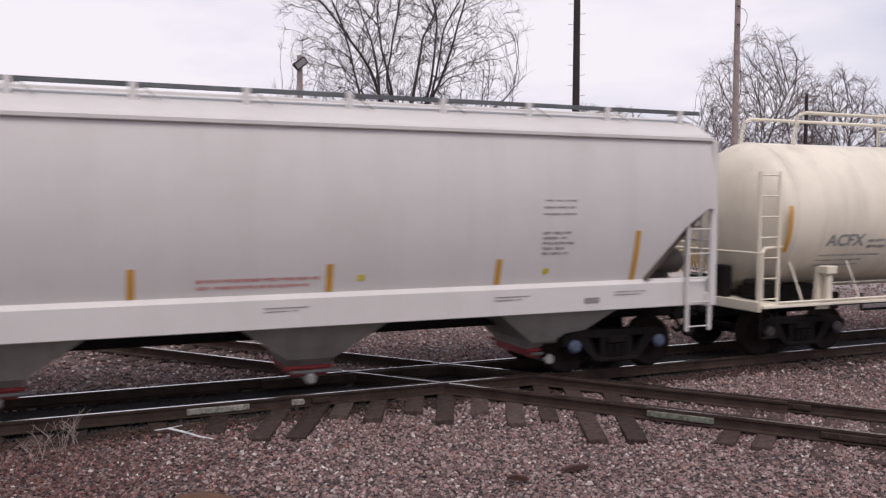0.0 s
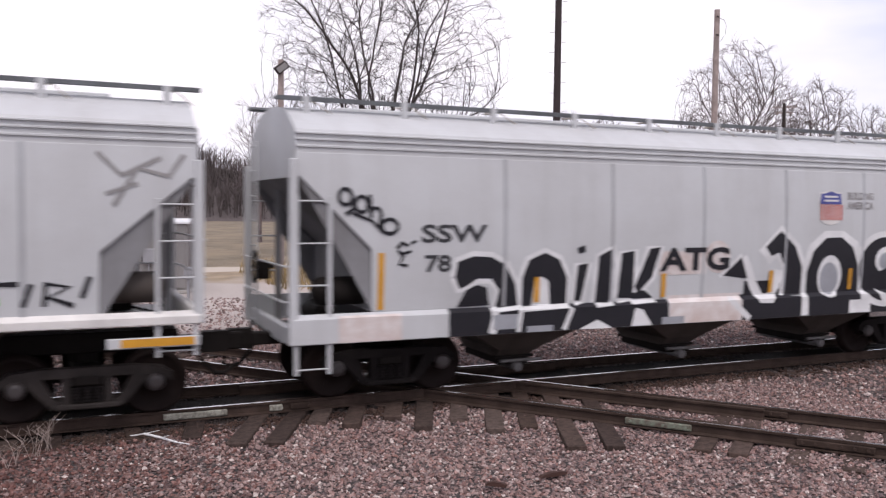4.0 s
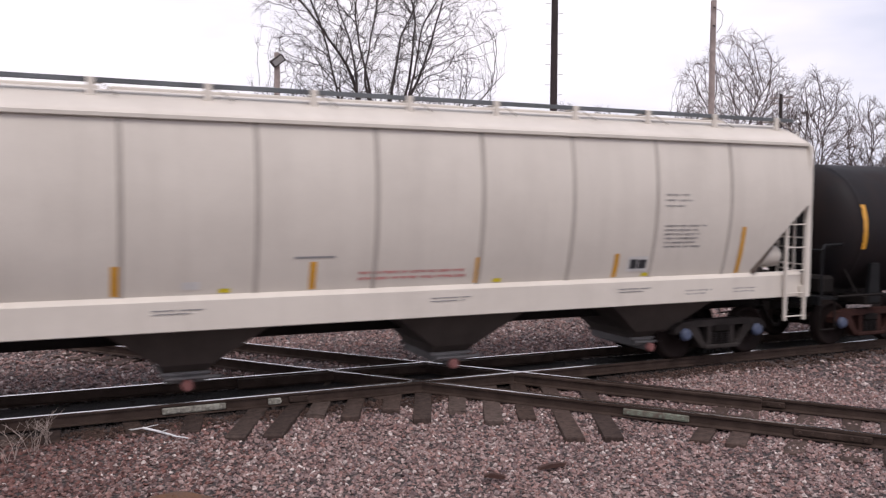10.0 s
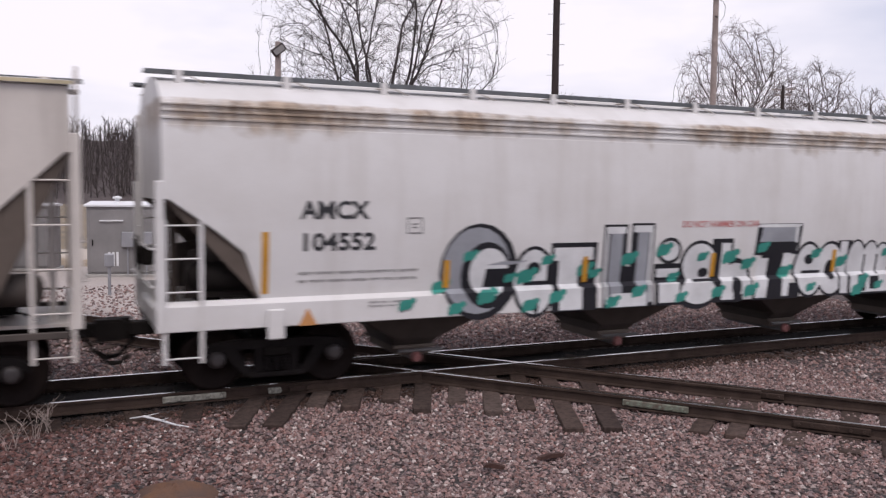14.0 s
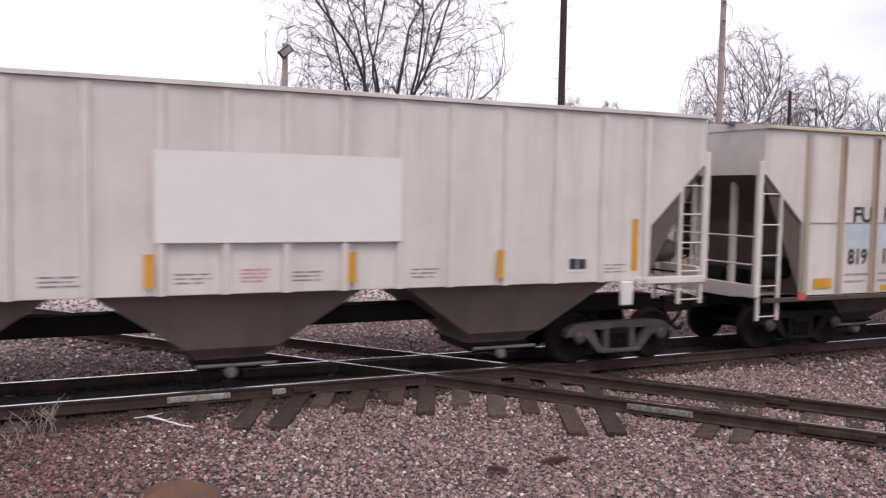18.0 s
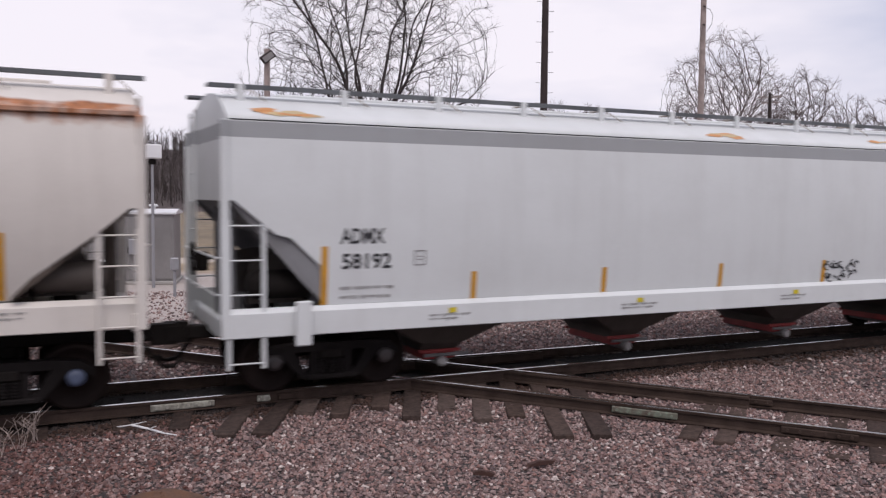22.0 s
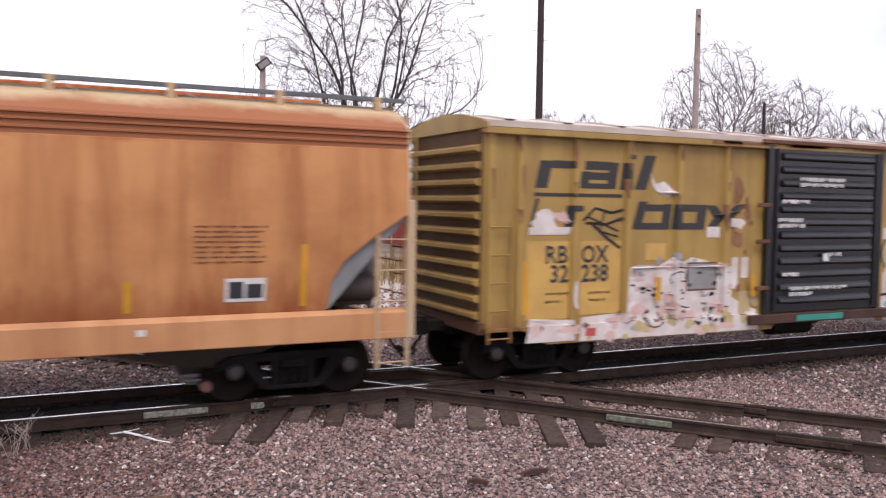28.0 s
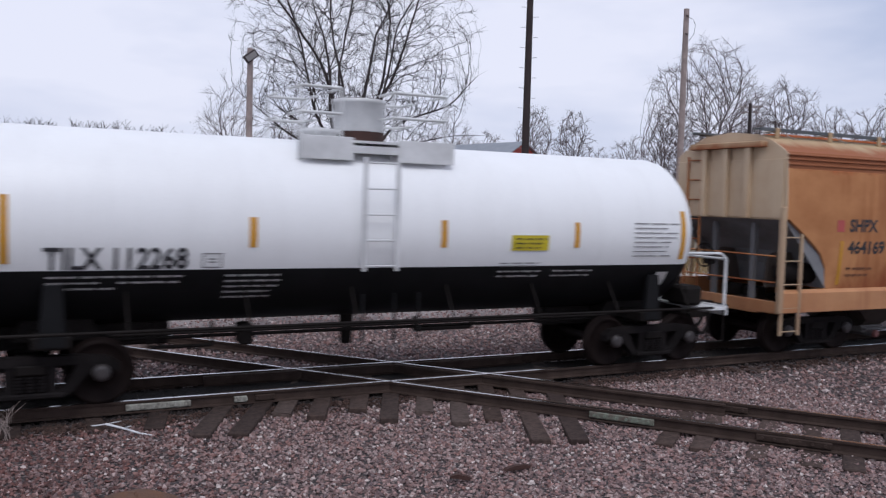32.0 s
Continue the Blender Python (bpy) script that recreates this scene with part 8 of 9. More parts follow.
def make_stones():
    """Loose crushed stone, dense near the camera's side of the tracks and sparser beyond."""
    rng = np.random.default_rng(5)
    oct_v = np.array([(1, 0, 0), (-1, 0, 0), (0, 1, 0), (0, -1, 0), (0, 0, 1), (0, 0, -1)], float)
    oct_f = np.array([(0, 2, 4), (2, 1, 4), (1, 3, 4), (3, 0, 4), (2, 0, 5), (1, 2, 5), (3, 1, 5), (0, 3, 5)])
    zones = [((-5, 13, 6.2, 13.2), 60000, 0.030), ((-6, 20, 13.2, 15.2), 9000, 0.036), ((-9, 22, 15.2, 20.5), 20000, 0.042), ((13, 26, 6, 13.2), 9000, 0.042), ((-8, 32, 20.5, 30), 13000, 0.045)]
    vv, ff, base, stone_slots = [], [], 0, []
    for (x0, x1, y0, y1), count, size in zones:
        x, y = rng.uniform(x0, x1, count), rng.uniform(y0, y1, count)
        for i in range(count):
            z = ground_height(x[i], y[i])
            s = size * rng.uniform(0.55, 1.35)
            p = oct_v * (s * rng.uniform(0.65, 1.25, (6, 1))) + rng.uniform(-0.25, 0.25, (6, 3)) * s
            a, b = rng.uniform(0, 6.28, 2)
            ca, sa, cb, sb = math.cos(a), math.sin(a), math.cos(b), math.sin(b)
            r = np.array(((ca, -sa, 0), (sa, ca, 0), (0, 0, 1))) @ np.array(((1, 0, 0), (0, cb, -sb), (0, sb, cb)))
            p = p @ r.T
            p[:, 2] *= 0.8
            p += (x[i], y[i], z + s * rng.uniform(0.0, 0.5))
            vv.append(p)
            dirty = y[i] < 12.9 and rng.random() < min(0.8, max(0.0, (2.6 - x[i] + 0.25 * (y[i] - 9.5)) / 4.0))
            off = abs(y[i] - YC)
            # stones between the rails take the colour darkened for oil and train shadow
            stone_slots.extend([1 if off < 0.95 else 3 if off < 1.25 + 0.35 * rng.random() else 2 if dirty else 0] * 8)
            ff.append(oct_f + base)
            base += 6
    me = bpy.data.meshes.new("ballast_stones")
    me.from_pydata(np.concatenate(vv).tolist(), [], np.concatenate(ff).tolist())
    me.materials.append(M["stone"])
    me.materials.append(M["stone_oily_shaded"])
    me.materials.append(M["stone_dirty"])
    me.materials.append(M["stone_trackside"])
    me.polygons.foreach_set("material_index", stone_slots)
    solid("ballast_stones", me, None, "loose pinkish grey crushed ballast stones over the ground", "gravel", kind="stuff")


make_stones()


def oily_shaded_bed():
    """Fines packed level with the ties between the rails of the busy track, black with oil and painted-in train shadow.
    """
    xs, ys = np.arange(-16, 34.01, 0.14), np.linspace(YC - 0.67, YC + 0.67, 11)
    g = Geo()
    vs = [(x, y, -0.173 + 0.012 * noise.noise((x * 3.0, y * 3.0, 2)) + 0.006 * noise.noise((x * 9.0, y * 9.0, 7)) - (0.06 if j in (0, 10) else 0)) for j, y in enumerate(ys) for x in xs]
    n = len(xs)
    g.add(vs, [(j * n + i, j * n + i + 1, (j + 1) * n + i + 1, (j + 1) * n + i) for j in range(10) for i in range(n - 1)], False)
    solid("ballast_bed", g, M["oily_shaded_fines"], "packed ballast between the rails, black with oil and painted-in shade", "ballast", kind="structure")


oily_shaded_bed()

# ---- tracks ----
RAIL_SEC = [(-0.075, -0.175), (-0.075, -0.163), (-0.012, -0.145), (-0.010, -0.045), (-0.036, -0.036), (-0.037, -0.006), (-0.028, 0.0), (0.028, 0.0), (0.037, -0.006), (0.036, -0.036), (0.010, -0.045), (0.012, -0.145), (0.075, -0.163), (0.075, -0.175)]


def rail_geo(length0, length1, drop=0.0):
    g = Geo()
    g.loft([[(x, y, z - drop) for y, z in RAIL_SEC] for x in (length0, length1)], True, True, False)
    k = len(RAIL_SEC)
    g.m[6] = 1
    return g


ANG = math.degrees(math.atan2(-0.7834, 0.6216))   # heading of the crossing track
CROSS = Matrix.Translation((0.7834 * 13.14, 0.6216 * 13.14, 0)) @ Matrix.Rotation(radians(ANG), 4, "Z")
train_track = thing("railway_track", "straight track carrying the train, rusty rails on dark ties", "railway track", "tracks", "structure", at=(0, YC, 0))
cross_track = thing("railway_track", "track crossing at an angle, rusty rails with worn ties", "railway track", "tracks", "structure")
cross_track.matrix_world = CROSS
for tr, span, drop in ((train_track, 320, 0.0), (cross_track, 220, 0.004)):
    for s in (-1, 1):
        r = part("rail", rail_geo(-span, span, drop), [M["rail"], M["rail_top"]], tr)
        r.location = (0, s * 0.7525, 0)


def crossing_guards():
    """Guard rails that close the flangeways in the diamond."""
    for tr, x0 in ((train_track, 5.9), (cross_track, -4.55)):
        for s in (-1, 1):
            g = Geo()
            g.loft([[(x, y, z - 0.012) for y, z in RAIL_SEC] for x in (-3.1, 3.1)], True, True, False)
            r = part("guard_rail", g, M["rail"], tr)
            r.location = (x0, s * (0.7525 - 0.125), 0)


crossing_guards()
TIE = {}


def tie_mesh(length, wide=0.23, seed=0):
    k = (round(length, 2), wide, seed)
    if k not in TIE:
        q = random.Random(seed)
        g = Geo()
        g.box(-wide / 2, wide / 2, -length / 2, length / 2, -0.35, -0.178, 0.012)
        g.v = [(x + q.uniform(-0.008, 0.008), y + q.uniform(-0.015, 0.015), z + q.uniform(-0.006, 0.004)) for x, y, z in g.v]
        TIE[k] = g.mesh("tie", M["tie"])
    return TIE[k]


rnd = random.Random(11)
for i in range(120):
    x = -12.0 + i * 0.52
    if 1.35 < x < 9.2:
        continue
    t = part("tie", tie_mesh(2.75, 0.23, i % 5), None, train_track)
    t.location, t.rotation_euler = (x + rnd.uniform(-0.03, 0.03), rnd.uniform(-0.08, 0.08), rnd.uniform(-0.05, -0.02)), (0, 0, rnd.uniform(-0.03, 0.03))
cross_ties = [-30.0 + 0.56 * i for i in range(42)] + [-2.02, -1.56, -0.80, -0.18, 0.32] + [0.9 + 0.56 * i for i in range(36)]
for i, x in enumerate(cross_ties):
    t = part("tie", tie_mesh(2.95, 0.26, i % 5), None, cross_track)
    t.location, t.rotation_euler = (x, rnd.uniform(-0.09, 0.09), rnd.uniform(-0.012, 0.008) - (0.045 if x < -8.4 else 0.0)), (0, 0, rnd.uniform(-0.03, 0.03))
# long timbers under the diamond lie square to the line that halves the angle between the tracks: near end, heading, length
for x, y, turn, length in ((1.69, 11.97, 13, 3.4), (2.19, 11.42, 24, 4.3), (2.67, 11.29, 26, 4.4), (3.50, 12.11, 24, 3.6), (3.95, 11.83, 24, 4.0), (4.67, 12.02, 24, 3.8), (4.89, 11.31, 24, 4.6), (5.54, 11.49, 26, 4.4), (5.80, 10.78, 26, 5.0), (6.33, 10.72, 26, 5.0), (6.39, 9.55, 25, 5.8), (6.88, 9.35, 27, 5.6)):
    a = radians(turn)
    t = part("crossing_timber", tie_mesh(length, 0.27, int(x * 10) % 5), None, train_track, "long dark crossing timber")
    d = Vector((math.sin(a), math.cos(a), 0)) * (length / 2)
    t.location, t.rotation_euler = (x + d.x, y + d.y - YC, rnd.uniform(-0.006, 0.006)), (0, 0, -a)
# joint bars
for tr, x, y, m, half, bolts in ((train_track, 1.88, -0.7525, "bar_pale", 0.46, 6), (train_track, 3.08, -0.7525, "bar_pale", 0.10, 2), (train_track, 3.46, -0.7525, "rail", 0.16, 2), (cross_track, -2.75, -0.7525, "bar_green", 0.48, 6), (cross_track, -0.4, -0.7525, "rail", 0.48, 6), (cross_track, -1.6, 0.7525, "rail", 0.48, 6)):
    g = Geo()
    g.box(x - half, x + half, y - 0.062, y - 0.014, -0.145, -0.05, 0.012)
    b = part("joint_bar", g, M[m], tr, "bolted rail joint bar with peeling paint")
    bolt = Geo().rod((0, 0, 0), (0, -0.03, 0), 0.022, 6).mesh("bolt", M[m])
    for k in range(bolts):
        o = part("bolt", bolt, None, b)
        o.location = (x - half * 0.83 + k * half * 1.66 / (bolts - 1), y - 0.06, -0.095)

# ---- loose things by the track ----
g = Geo()
pts = [(0.92, 12.44, -0.21), (1.1, 12.22, -0.14), (1.3, 12.0, -0.16), (1.48, 11.84, -0.20), (1.66, 11.72, -0.22)]
for a, b, r in zip(pts, pts[1:], (0.012, 0.018, 0.016, 0.01)):
    g.rod(a, b, r, 7, r * 0.85)
g.rod(pts[1], (1.3, 12.25, -0.12), 0.008, 5, 0.004)
g.rod(pts[2], (1.38, 11.86, -0.1), 0.008, 5, 0.005)
solid("fallen_branch", g, M["galv_white"], "pale bleached branch lying on the ballast", "branch")
for i, (x, y, s, ang) in enumerate(((5.5, 8.72, 0.42, 8), (4.68, 8.66, 0.26, -30))):
    g = Geo()
    g.prism([(-s / 2, 0), (-s / 2 + 0.03, 0.03), (-s * 0.1, 0.045), (s * 0.3, 0.03), (s / 2, 0.01), (s * 0.4, -0.02)], -0.03, 0.03)
    o = solid("rusty_scrap", g, M["rust_dark"], "rusty iron scrap on the ballast stones", "scrap metal")
    o.location, o.rotation_euler = (x, y, -0.22), (0, 0, radians(ang))
g = Geo()
lump = []
q = random.Random(2)
for k, (r, z) in enumerate(((0.62, -0.1), (0.58, 0.06), (0.45, 0.17), (0.26, 0.22), (0.05, 0.25))):
    lump.append([(1.25 * r * math.cos(a) * q.uniform(0.9, 1.1), 0.75 * r * math.sin(a) * q.uniform(0.9, 1.1), z) for a in [i * math.pi / 8 for i in range(16)]])
g.loft(lump, True, True, True)
solid("rusty_mound", g, M["mound"], "rust-brown iron lump half buried in ballast", "scrap metal", at=(1.0, 8.5, -0.31))


def weed(x, y, h, seed):
    q = random.Random(seed)
    g = Geo()
    for i in range(7):
        a, l = q.uniform(0, 6.28), h * q.uniform(0.6, 1.1)
        p = Vector((q.uniform(-0.06, 0.06), q.uniform(-0.06, 0.06), 0))
        d = Vector((math.cos(a) * 0.35, math.sin(a) * 0.35, 1.0)).normalized()
        mid, tip = p + d * l * 0.5, p + d * l * 0.9 + Vector((math.cos(a), math.sin(a), 0)) * l * 0.25
        g.rod(p, mid, 0.006, 4, 0.004, False)
        g.rod(mid, tip, 0.004, 4, 0.002, False)
        for k in range(5):
            b = q.uniform(0, 6.28)
            g.rod(mid.lerp(tip, k / 5), mid.lerp(tip, k / 5) + Vector((math.cos(b), math.sin(b), 0.9)) * l * 0.22, 0.003, 3, 0.0015, False)
    solid("weed_clump", g, M["weed"], "dead dry weed stalks beside the rail", "weed", at=(x, y, -0.25))


weed(-0.25, 11.9, 0.55, 1)
g = Geo()
lump = random.Random(5)
wob = [lump.uniform(0.85, 1.15) for i in range(14)]
g.loft([[(rx * w * math.cos(i * math.pi / 7), ry * w * math.sin(i * math.pi / 7), z + (w - 1.0) * 0.12) for i, w in enumerate(wob)] for rx, ry, z in ((0.52, 0.46, -0.1), (0.44, 0.40, 0.03), (0.27, 0.26, 0.11), (0.12, 0.12, 0.15), (0.03, 0.03, 0.16))], True, True, True)
solid("dirt_mound", g, plain("rust_brown_earth", (0.095, 0.058, 0.046), 0.95, 0, 0.5, 9, 0.6, second=(0.15, 0.07, 0.035)), "low rust-brown mound of earth on the ballast", "mound", at=(1.12, 9.15, GROUND_Z))
weed(-0.5, 11.6, 0.42, 2)
weed(-0.1, 12.2, 0.4, 3)

# ---- cabinets beyond the track ----


def cabinet(name, x, y, w, d, h, turn, label, vents=2, slope=0.12, doors=2):
    o = thing(name, label, "equipment cabinet", "signal cabinets", at=(x, y, GROUND_Z))
    o.rotation_euler = (0, 0, radians(turn))
    part("base", Geo().box(-w / 2 - 0.08, w / 2 + 0.08, -d / 2 - 0.08, d / 2 + 0.08, 0, 0.12, 0.02), M["lot_concrete"], o)
    part("body", Geo().box(-w / 2, w / 2, -d / 2, d / 2, 0.12, h, 0.02), M["hut_grey"], o)
    g = Geo()
    ov = 0.08
    g.loft([[(sx, -d / 2 - ov, h), (sx, d / 2 + ov, h), (sx, d / 2 + ov, h + 0.06), (sx, 0, h + 0.06 + slope), (sx, -d / 2 - ov, h + 0.06)] for sx in (-w / 2 - ov, w / 2 + ov)], True, True, False)
    part("roof", g, M["galv_white"], o, "white sheet metal roof")
    for k in range(doors):
        x0 = -w / 2 + 0.08 + k * (w - 0.16) / doors
        dr = part("door", Geo().box(x0 + 0.02, x0 + (w - 0.16) / doors - 0.02, -d / 2 - 0.03, -d / 2 - 0.002, 0.2, h - 0.12, 0.008), M["hut_grey"], o)
        part("handle", Geo().box(x0 + 0.1, x0 + 0.14, -d / 2 - 0.07, -d / 2 - 0.03, h * 0.45, h * 0.45 + 0.22, 0.008), M["under"], dr)
    for k in range(vents):
        vx = -w / 2 + w * (k + 0.5) / vents
        g = Geo()
        ring = [[(vx + r * math.cos(i * math.pi / 6), r * math.sin(i * math.pi / 6), z) for i in range(12)] for r, z in ((0.09, h + 0.1), (0.09, h + 0.26), (0.17, h + 0.27), (0.16, h + 0.33), (0.05, h + 0.37))]
        g.loft(ring, True, True, True)
        part("roof_vent", g, M["galv_white"], o)
    return o


M["hut_grey"] = plain("weathered_grey_sheet_metal", (0.25, 0.238, 0.236), 0.6, 0.2, 0.2, 3)
M["lot_concrete"] = plain("pale_concrete", (0.38, 0.36, 0.34), 0.9, 0, 0.2)
big = cabinet("signal_house", 3.05, 33.6, 3.4, 2.3, 2.55, -14, "grey metal signal house with white roof and vents")
part("drip_ledge", Geo().box(-1.25, -0.45, -1.25, -1.15, 2.02, 2.07, 0.01), M["galv_white"], big, "pale drip ledge over the door")
for k in range(3):
    part("louvre", Geo().box(-0.98 + k * 0.14, -0.90 + k * 0.14, -1.20, -1.175, 0.42, 0.92, 0.006), M["galv_white"], big, "pale upright louvre slat")
for k in (-0.5, 0.15):
    part("meter_box", Geo().box(k, k + 0.42, -1.32, -1.19, 1.1, 1.65, 0.02), M["galv"], big)
part("conduit", Geo().rod((-0.3, -1.22, 0.1), (-0.3, -1.22, 1.1), 0.03).rod((0.35, -1.22, 0.1), (0.35, -1.22, 1.1), 0.03), M["galv"], big)
cabinet("relay_cabinet", -0.55, 36.4, 1.5, 1.1, 2.5, -14, "tall grey relay cabinet with white roof", 1, 0.05, 1)
cabinet("relay_cabinet", -2.6, 34.2, 1.9, 1.2, 2.3, -14, "grey relay cabinet on a concrete base", 0, 0.05, 2)
o = thing("signal_cabinet", "white upright signal cabinet with small dark lettering", "equipment cabinet", "signal cabinets", at=(17.0, 26.2, GROUND_Z))
o.rotation_euler = (0, 0, radians(-30))
part("base", Geo().box(-0.75, 0.75, -0.5, 0.5, 0, 0.15, 0.02), M["lot_concrete"], o)
part("body", Geo().box(-0.65, 0.65, -0.4, 0.4, 0.15, 2.45, 0.02), M["galv_white"], o)
part("roof", Geo().prism([(-0.72, 2.45), (0.72, 2.45), (0.72, 2.52), (0, 2.68), (-0.72, 2.52)], -0.46, 0.46), M["galv_white"], o)
g = Geo()
for k in range(9):
    g.box(-0.5 + k * 0.11, -0.42 + k * 0.11, -0.408, -0.402, 2.0, 2.12)
part("small_print", g, M["smoke"], o)
part("door_seam", Geo().box(-0.004, 0.004, -0.406, -0.401, 0.25, 1.9), M["smoke"], o)
for x, y in ((1.55, 27.5), (3.9, 28.2)):
    o = thing("junction_post", "short post with a grey junction box", "utility post", "junction posts", at=(x, y, GROUND_Z))
    part("post", Geo().rod((0, 0, 0), (0, 0, 0.9), 0.05, 10), M["galv"], o)
    part("box", Geo().box(-0.13, 0.13, -0.1, 0.1, 0.85, 1.25, 0.03), M["galv"], o)
o = thing("antenna_mast", "slim grey mast with a white equipment box", "mast", at=(3.6, 31.2, GROUND_Z))
part("mast", Geo().rod((0, 0, 0), (0, 0, 4.6), 0.06, 10, 0.045), M["galv"], o)
part("box", Geo().box(-0.22, 0.3, -0.2, 0.2, 4.5, 5.0, 0.04), M["galv_white"], o)
part("bracket", Geo().box(-0.12, 0.12, -0.08, 0.08, 4.3, 4.5, 0.02), M["under"], o)

# ---- poles ----


def pole(name, label, az, dist, top, r, mat, arms=(), pegs=False, lamp=False, wire=False):
    x, y = dist * math.sin(radians(az)), dist * math.cos(radians(az))
    o = thing(name, label, "utility pole", "poles", at=(x, y, GROUND_Z))
    h = top - GROUND_Z
    part("shaft", Geo().rod((0, 0, -0.2), (0, 0, h), r, 14, r * 0.72), mat, o)
    face = math.radians(-az)
    for z, w in arms:
        a = part("crossarm", Geo().box(-w / 2, w / 2, -0.06, 0.06, h - z - 0.06, h - z + 0.06, 0.012), M["pole"], o)
        a.rotation_euler = (0, 0, face)
        for k in range(4):
            ins = Geo().rod(((k - 1.5) * w * 0.3, 0, h - z + 0.06), ((k - 1.5) * w * 0.3, 0, h - z + 0.2), 0.045, 8, 0.03)
            part("insulator", ins, M["galv"], a)
    if pegs:
        pm = Geo().rod((0, 0, 0), (0.26, 0, 0.02), 0.014, 5).mesh("step_peg", M["galv"])
        for k in range(22):
            p = part("step_peg", pm, None, o)
            s = 1 if k % 2 else -1
            q = face if s > 0 else face + math.pi
            rr = r * 0.85
            p.location, p.rotation_euler = (rr * math.cos(q), rr * math.sin(q), 3.0 + k * 0.52), (0, 0, q)
    if lamp:
        b = part("lamp_box", Geo().box(-0.3, 0.3, -0.24, 0.24, -0.17, 0.17, 0.03), M["pole_dark"], o, "dark flood lamp housing")
        b.location, b.rotation_euler = (0, -0.1, h - 0.35), (0.2, radians(-38), face)
        part("glass", Geo().box(-0.24, 0.24, -0.26, -0.245, -0.12, 0.12), M["smoke"], b)
    if wire:
        g = Geo()
        g.path([(0.1, -r, h - 0.5), (0.35, -r, h - 0.6), (0.5, -r, h - 0.9), (0.45, -r, h - 1.4), (0.2, -r, h - 1.8)], 0.012)
        for k in range(2):
            g.rod((-0.02, -r - 0.02, h - 0.4 - k), (0.12, -r - 0.04, h - 0.45 - k), 0.04, 8)
        w2 = part("service_wire", g, M["pole_dark"], o)
        w2.rotation_euler = (0, 0, face)
    return o


pole("lamp_pole", "grey wooden pole with a tilted flood lamp", 13.75, 38.0, 9.3, 0.17, M["pole"], lamp=True)
pole("utility_pole", "tall dark creosoted pole with step pegs", 32.02, 45.0, 17.5, 0.215, M["pole_dark"], pegs=True)
pole("utility_pole", "tall pale weathered pole with a loose wire", 42.05, 50.0, 14.05, 0.21, M["pole"], wire=True)
pole("utility_pole", "distant dark pole with short crossarms", 46.18, 90.0, 13.4, 0.22, M["pole_dark"], arms=((0.35, 2.2), (0.9, 1.6)))

# ---- barn ----


def barn():
    o = thing("barn", "red metal barn with orange gable and grey roof", "barn", at=(28.4, 50.6, GROUND_Z))
    o.rotation_euler = (0, 0, radians(11.5))
    W, L, E, R = 7.0, 30.0, 5.35, 7.45
    part("side_wall", Geo().box(0, 0.15, 0.16, L, 0, E), M["barn"], o)
    part("side_wall", Geo().box(W - 0.15, W, 0.16, L, 0, E), M["barn"], o)
    part("end_wall", Geo().prism([(0, 0), (W, 0), (W, E), (W / 2, R), (0, E)], 0, 0.15), M["barn_orange"], o, "orange-red gable wall")
    part("end_wall", Geo().prism([(0, 0), (W, 0), (W, E), (W / 2, R), (0, E)], L, L + 0.15), M["barn"], o)
    for s in (0, 1):
        xa, xb = (-0.35, W / 2) if not s else (W + 0.35, W / 2)
        za = E - 0.2
        g = Geo()
        g.loft([[(xa, y, za), (xb, y, R + 0.02), (xb, y, R + 0.10), (xa, y, za + 0.08)] for y in (-0.35, L + 0.35)], True, True, False)
        part("roof_slope", g, M["barn_roof"], o)
    rib = Geo().box(-0.035, 0.0, -0.03, 0.03, 0.05, E - 0.1).mesh("siding_rib", M["barn"])
    for k in range(44):
        r = part("siding_rib", rib, None, o)
        r.location = (0, 0.5 + k * 0.67, 0)
    part("trim_board", Geo().box(-0.06, -0.002, 0, L, E - 0.28, E - 0.12), M["trim_white"], o)
    for y in (0.06, 9.0, 12.6, 21.0):
        part("trim_board", Geo().box(-0.06, -0.002, y, y + 0.14, 0, E - 0.3), M["trim_white"], o)
    part("door", Geo().box(-0.05, -0.003, 9.2, 12.5, 0, 3.6), M["barn"], o)
    part("door", Geo().box(-0.05, -0.003, 3.6, 4.7, 0, 2.2), M["trim_white"], o, "white side door")


barn()
# parked vehicle
o = thing("parked_car", "red parked car before the barn", "car", at=(32.0, 47.0, GROUND_Z))
o.rotation_euler = (0, 0, radians(-20))
part("body", Geo().prism([(-2.2, 0.35), (2.15, 0.35), (2.2, 0.75), (1.5, 0.92), (0.8, 1.4), (-0.9, 1.42), (-1.6, 0.98), (-2.2, 0.9)], -0.85, 0.85), M["car_red"], o)
part("window", Geo().prism([(-1.35, 1.0), (1.2, 0.98), (0.72, 1.34), (-0.85, 1.36)], -0.86, 0.86), M["glass"], o)
wm = Geo().disc_y(0, 0, 0, [(0.1, -0.1), (0.2, -0.1), (0.22, -0.08), (0.32, -0.1), (0.33, 0.1)], 18).mesh("wheel", M["tyre"])
rm = Geo().disc_y(0, 0, 0, [(0.03, -0.115), (0.2, -0.105), (0.21, -0.08)], 14).mesh("rim", M["galv_white"])
for x in (-1.4, 1.4):
    for s in (-1, 1):
        w = part("wheel", wm, None, o)
        w.location, w.rotation_euler = (x, s * 0.78, 0.33), (0, 0, 0 if s < 0 else math.pi)
        part("rim", rm, None, w)

# ---- trees ----


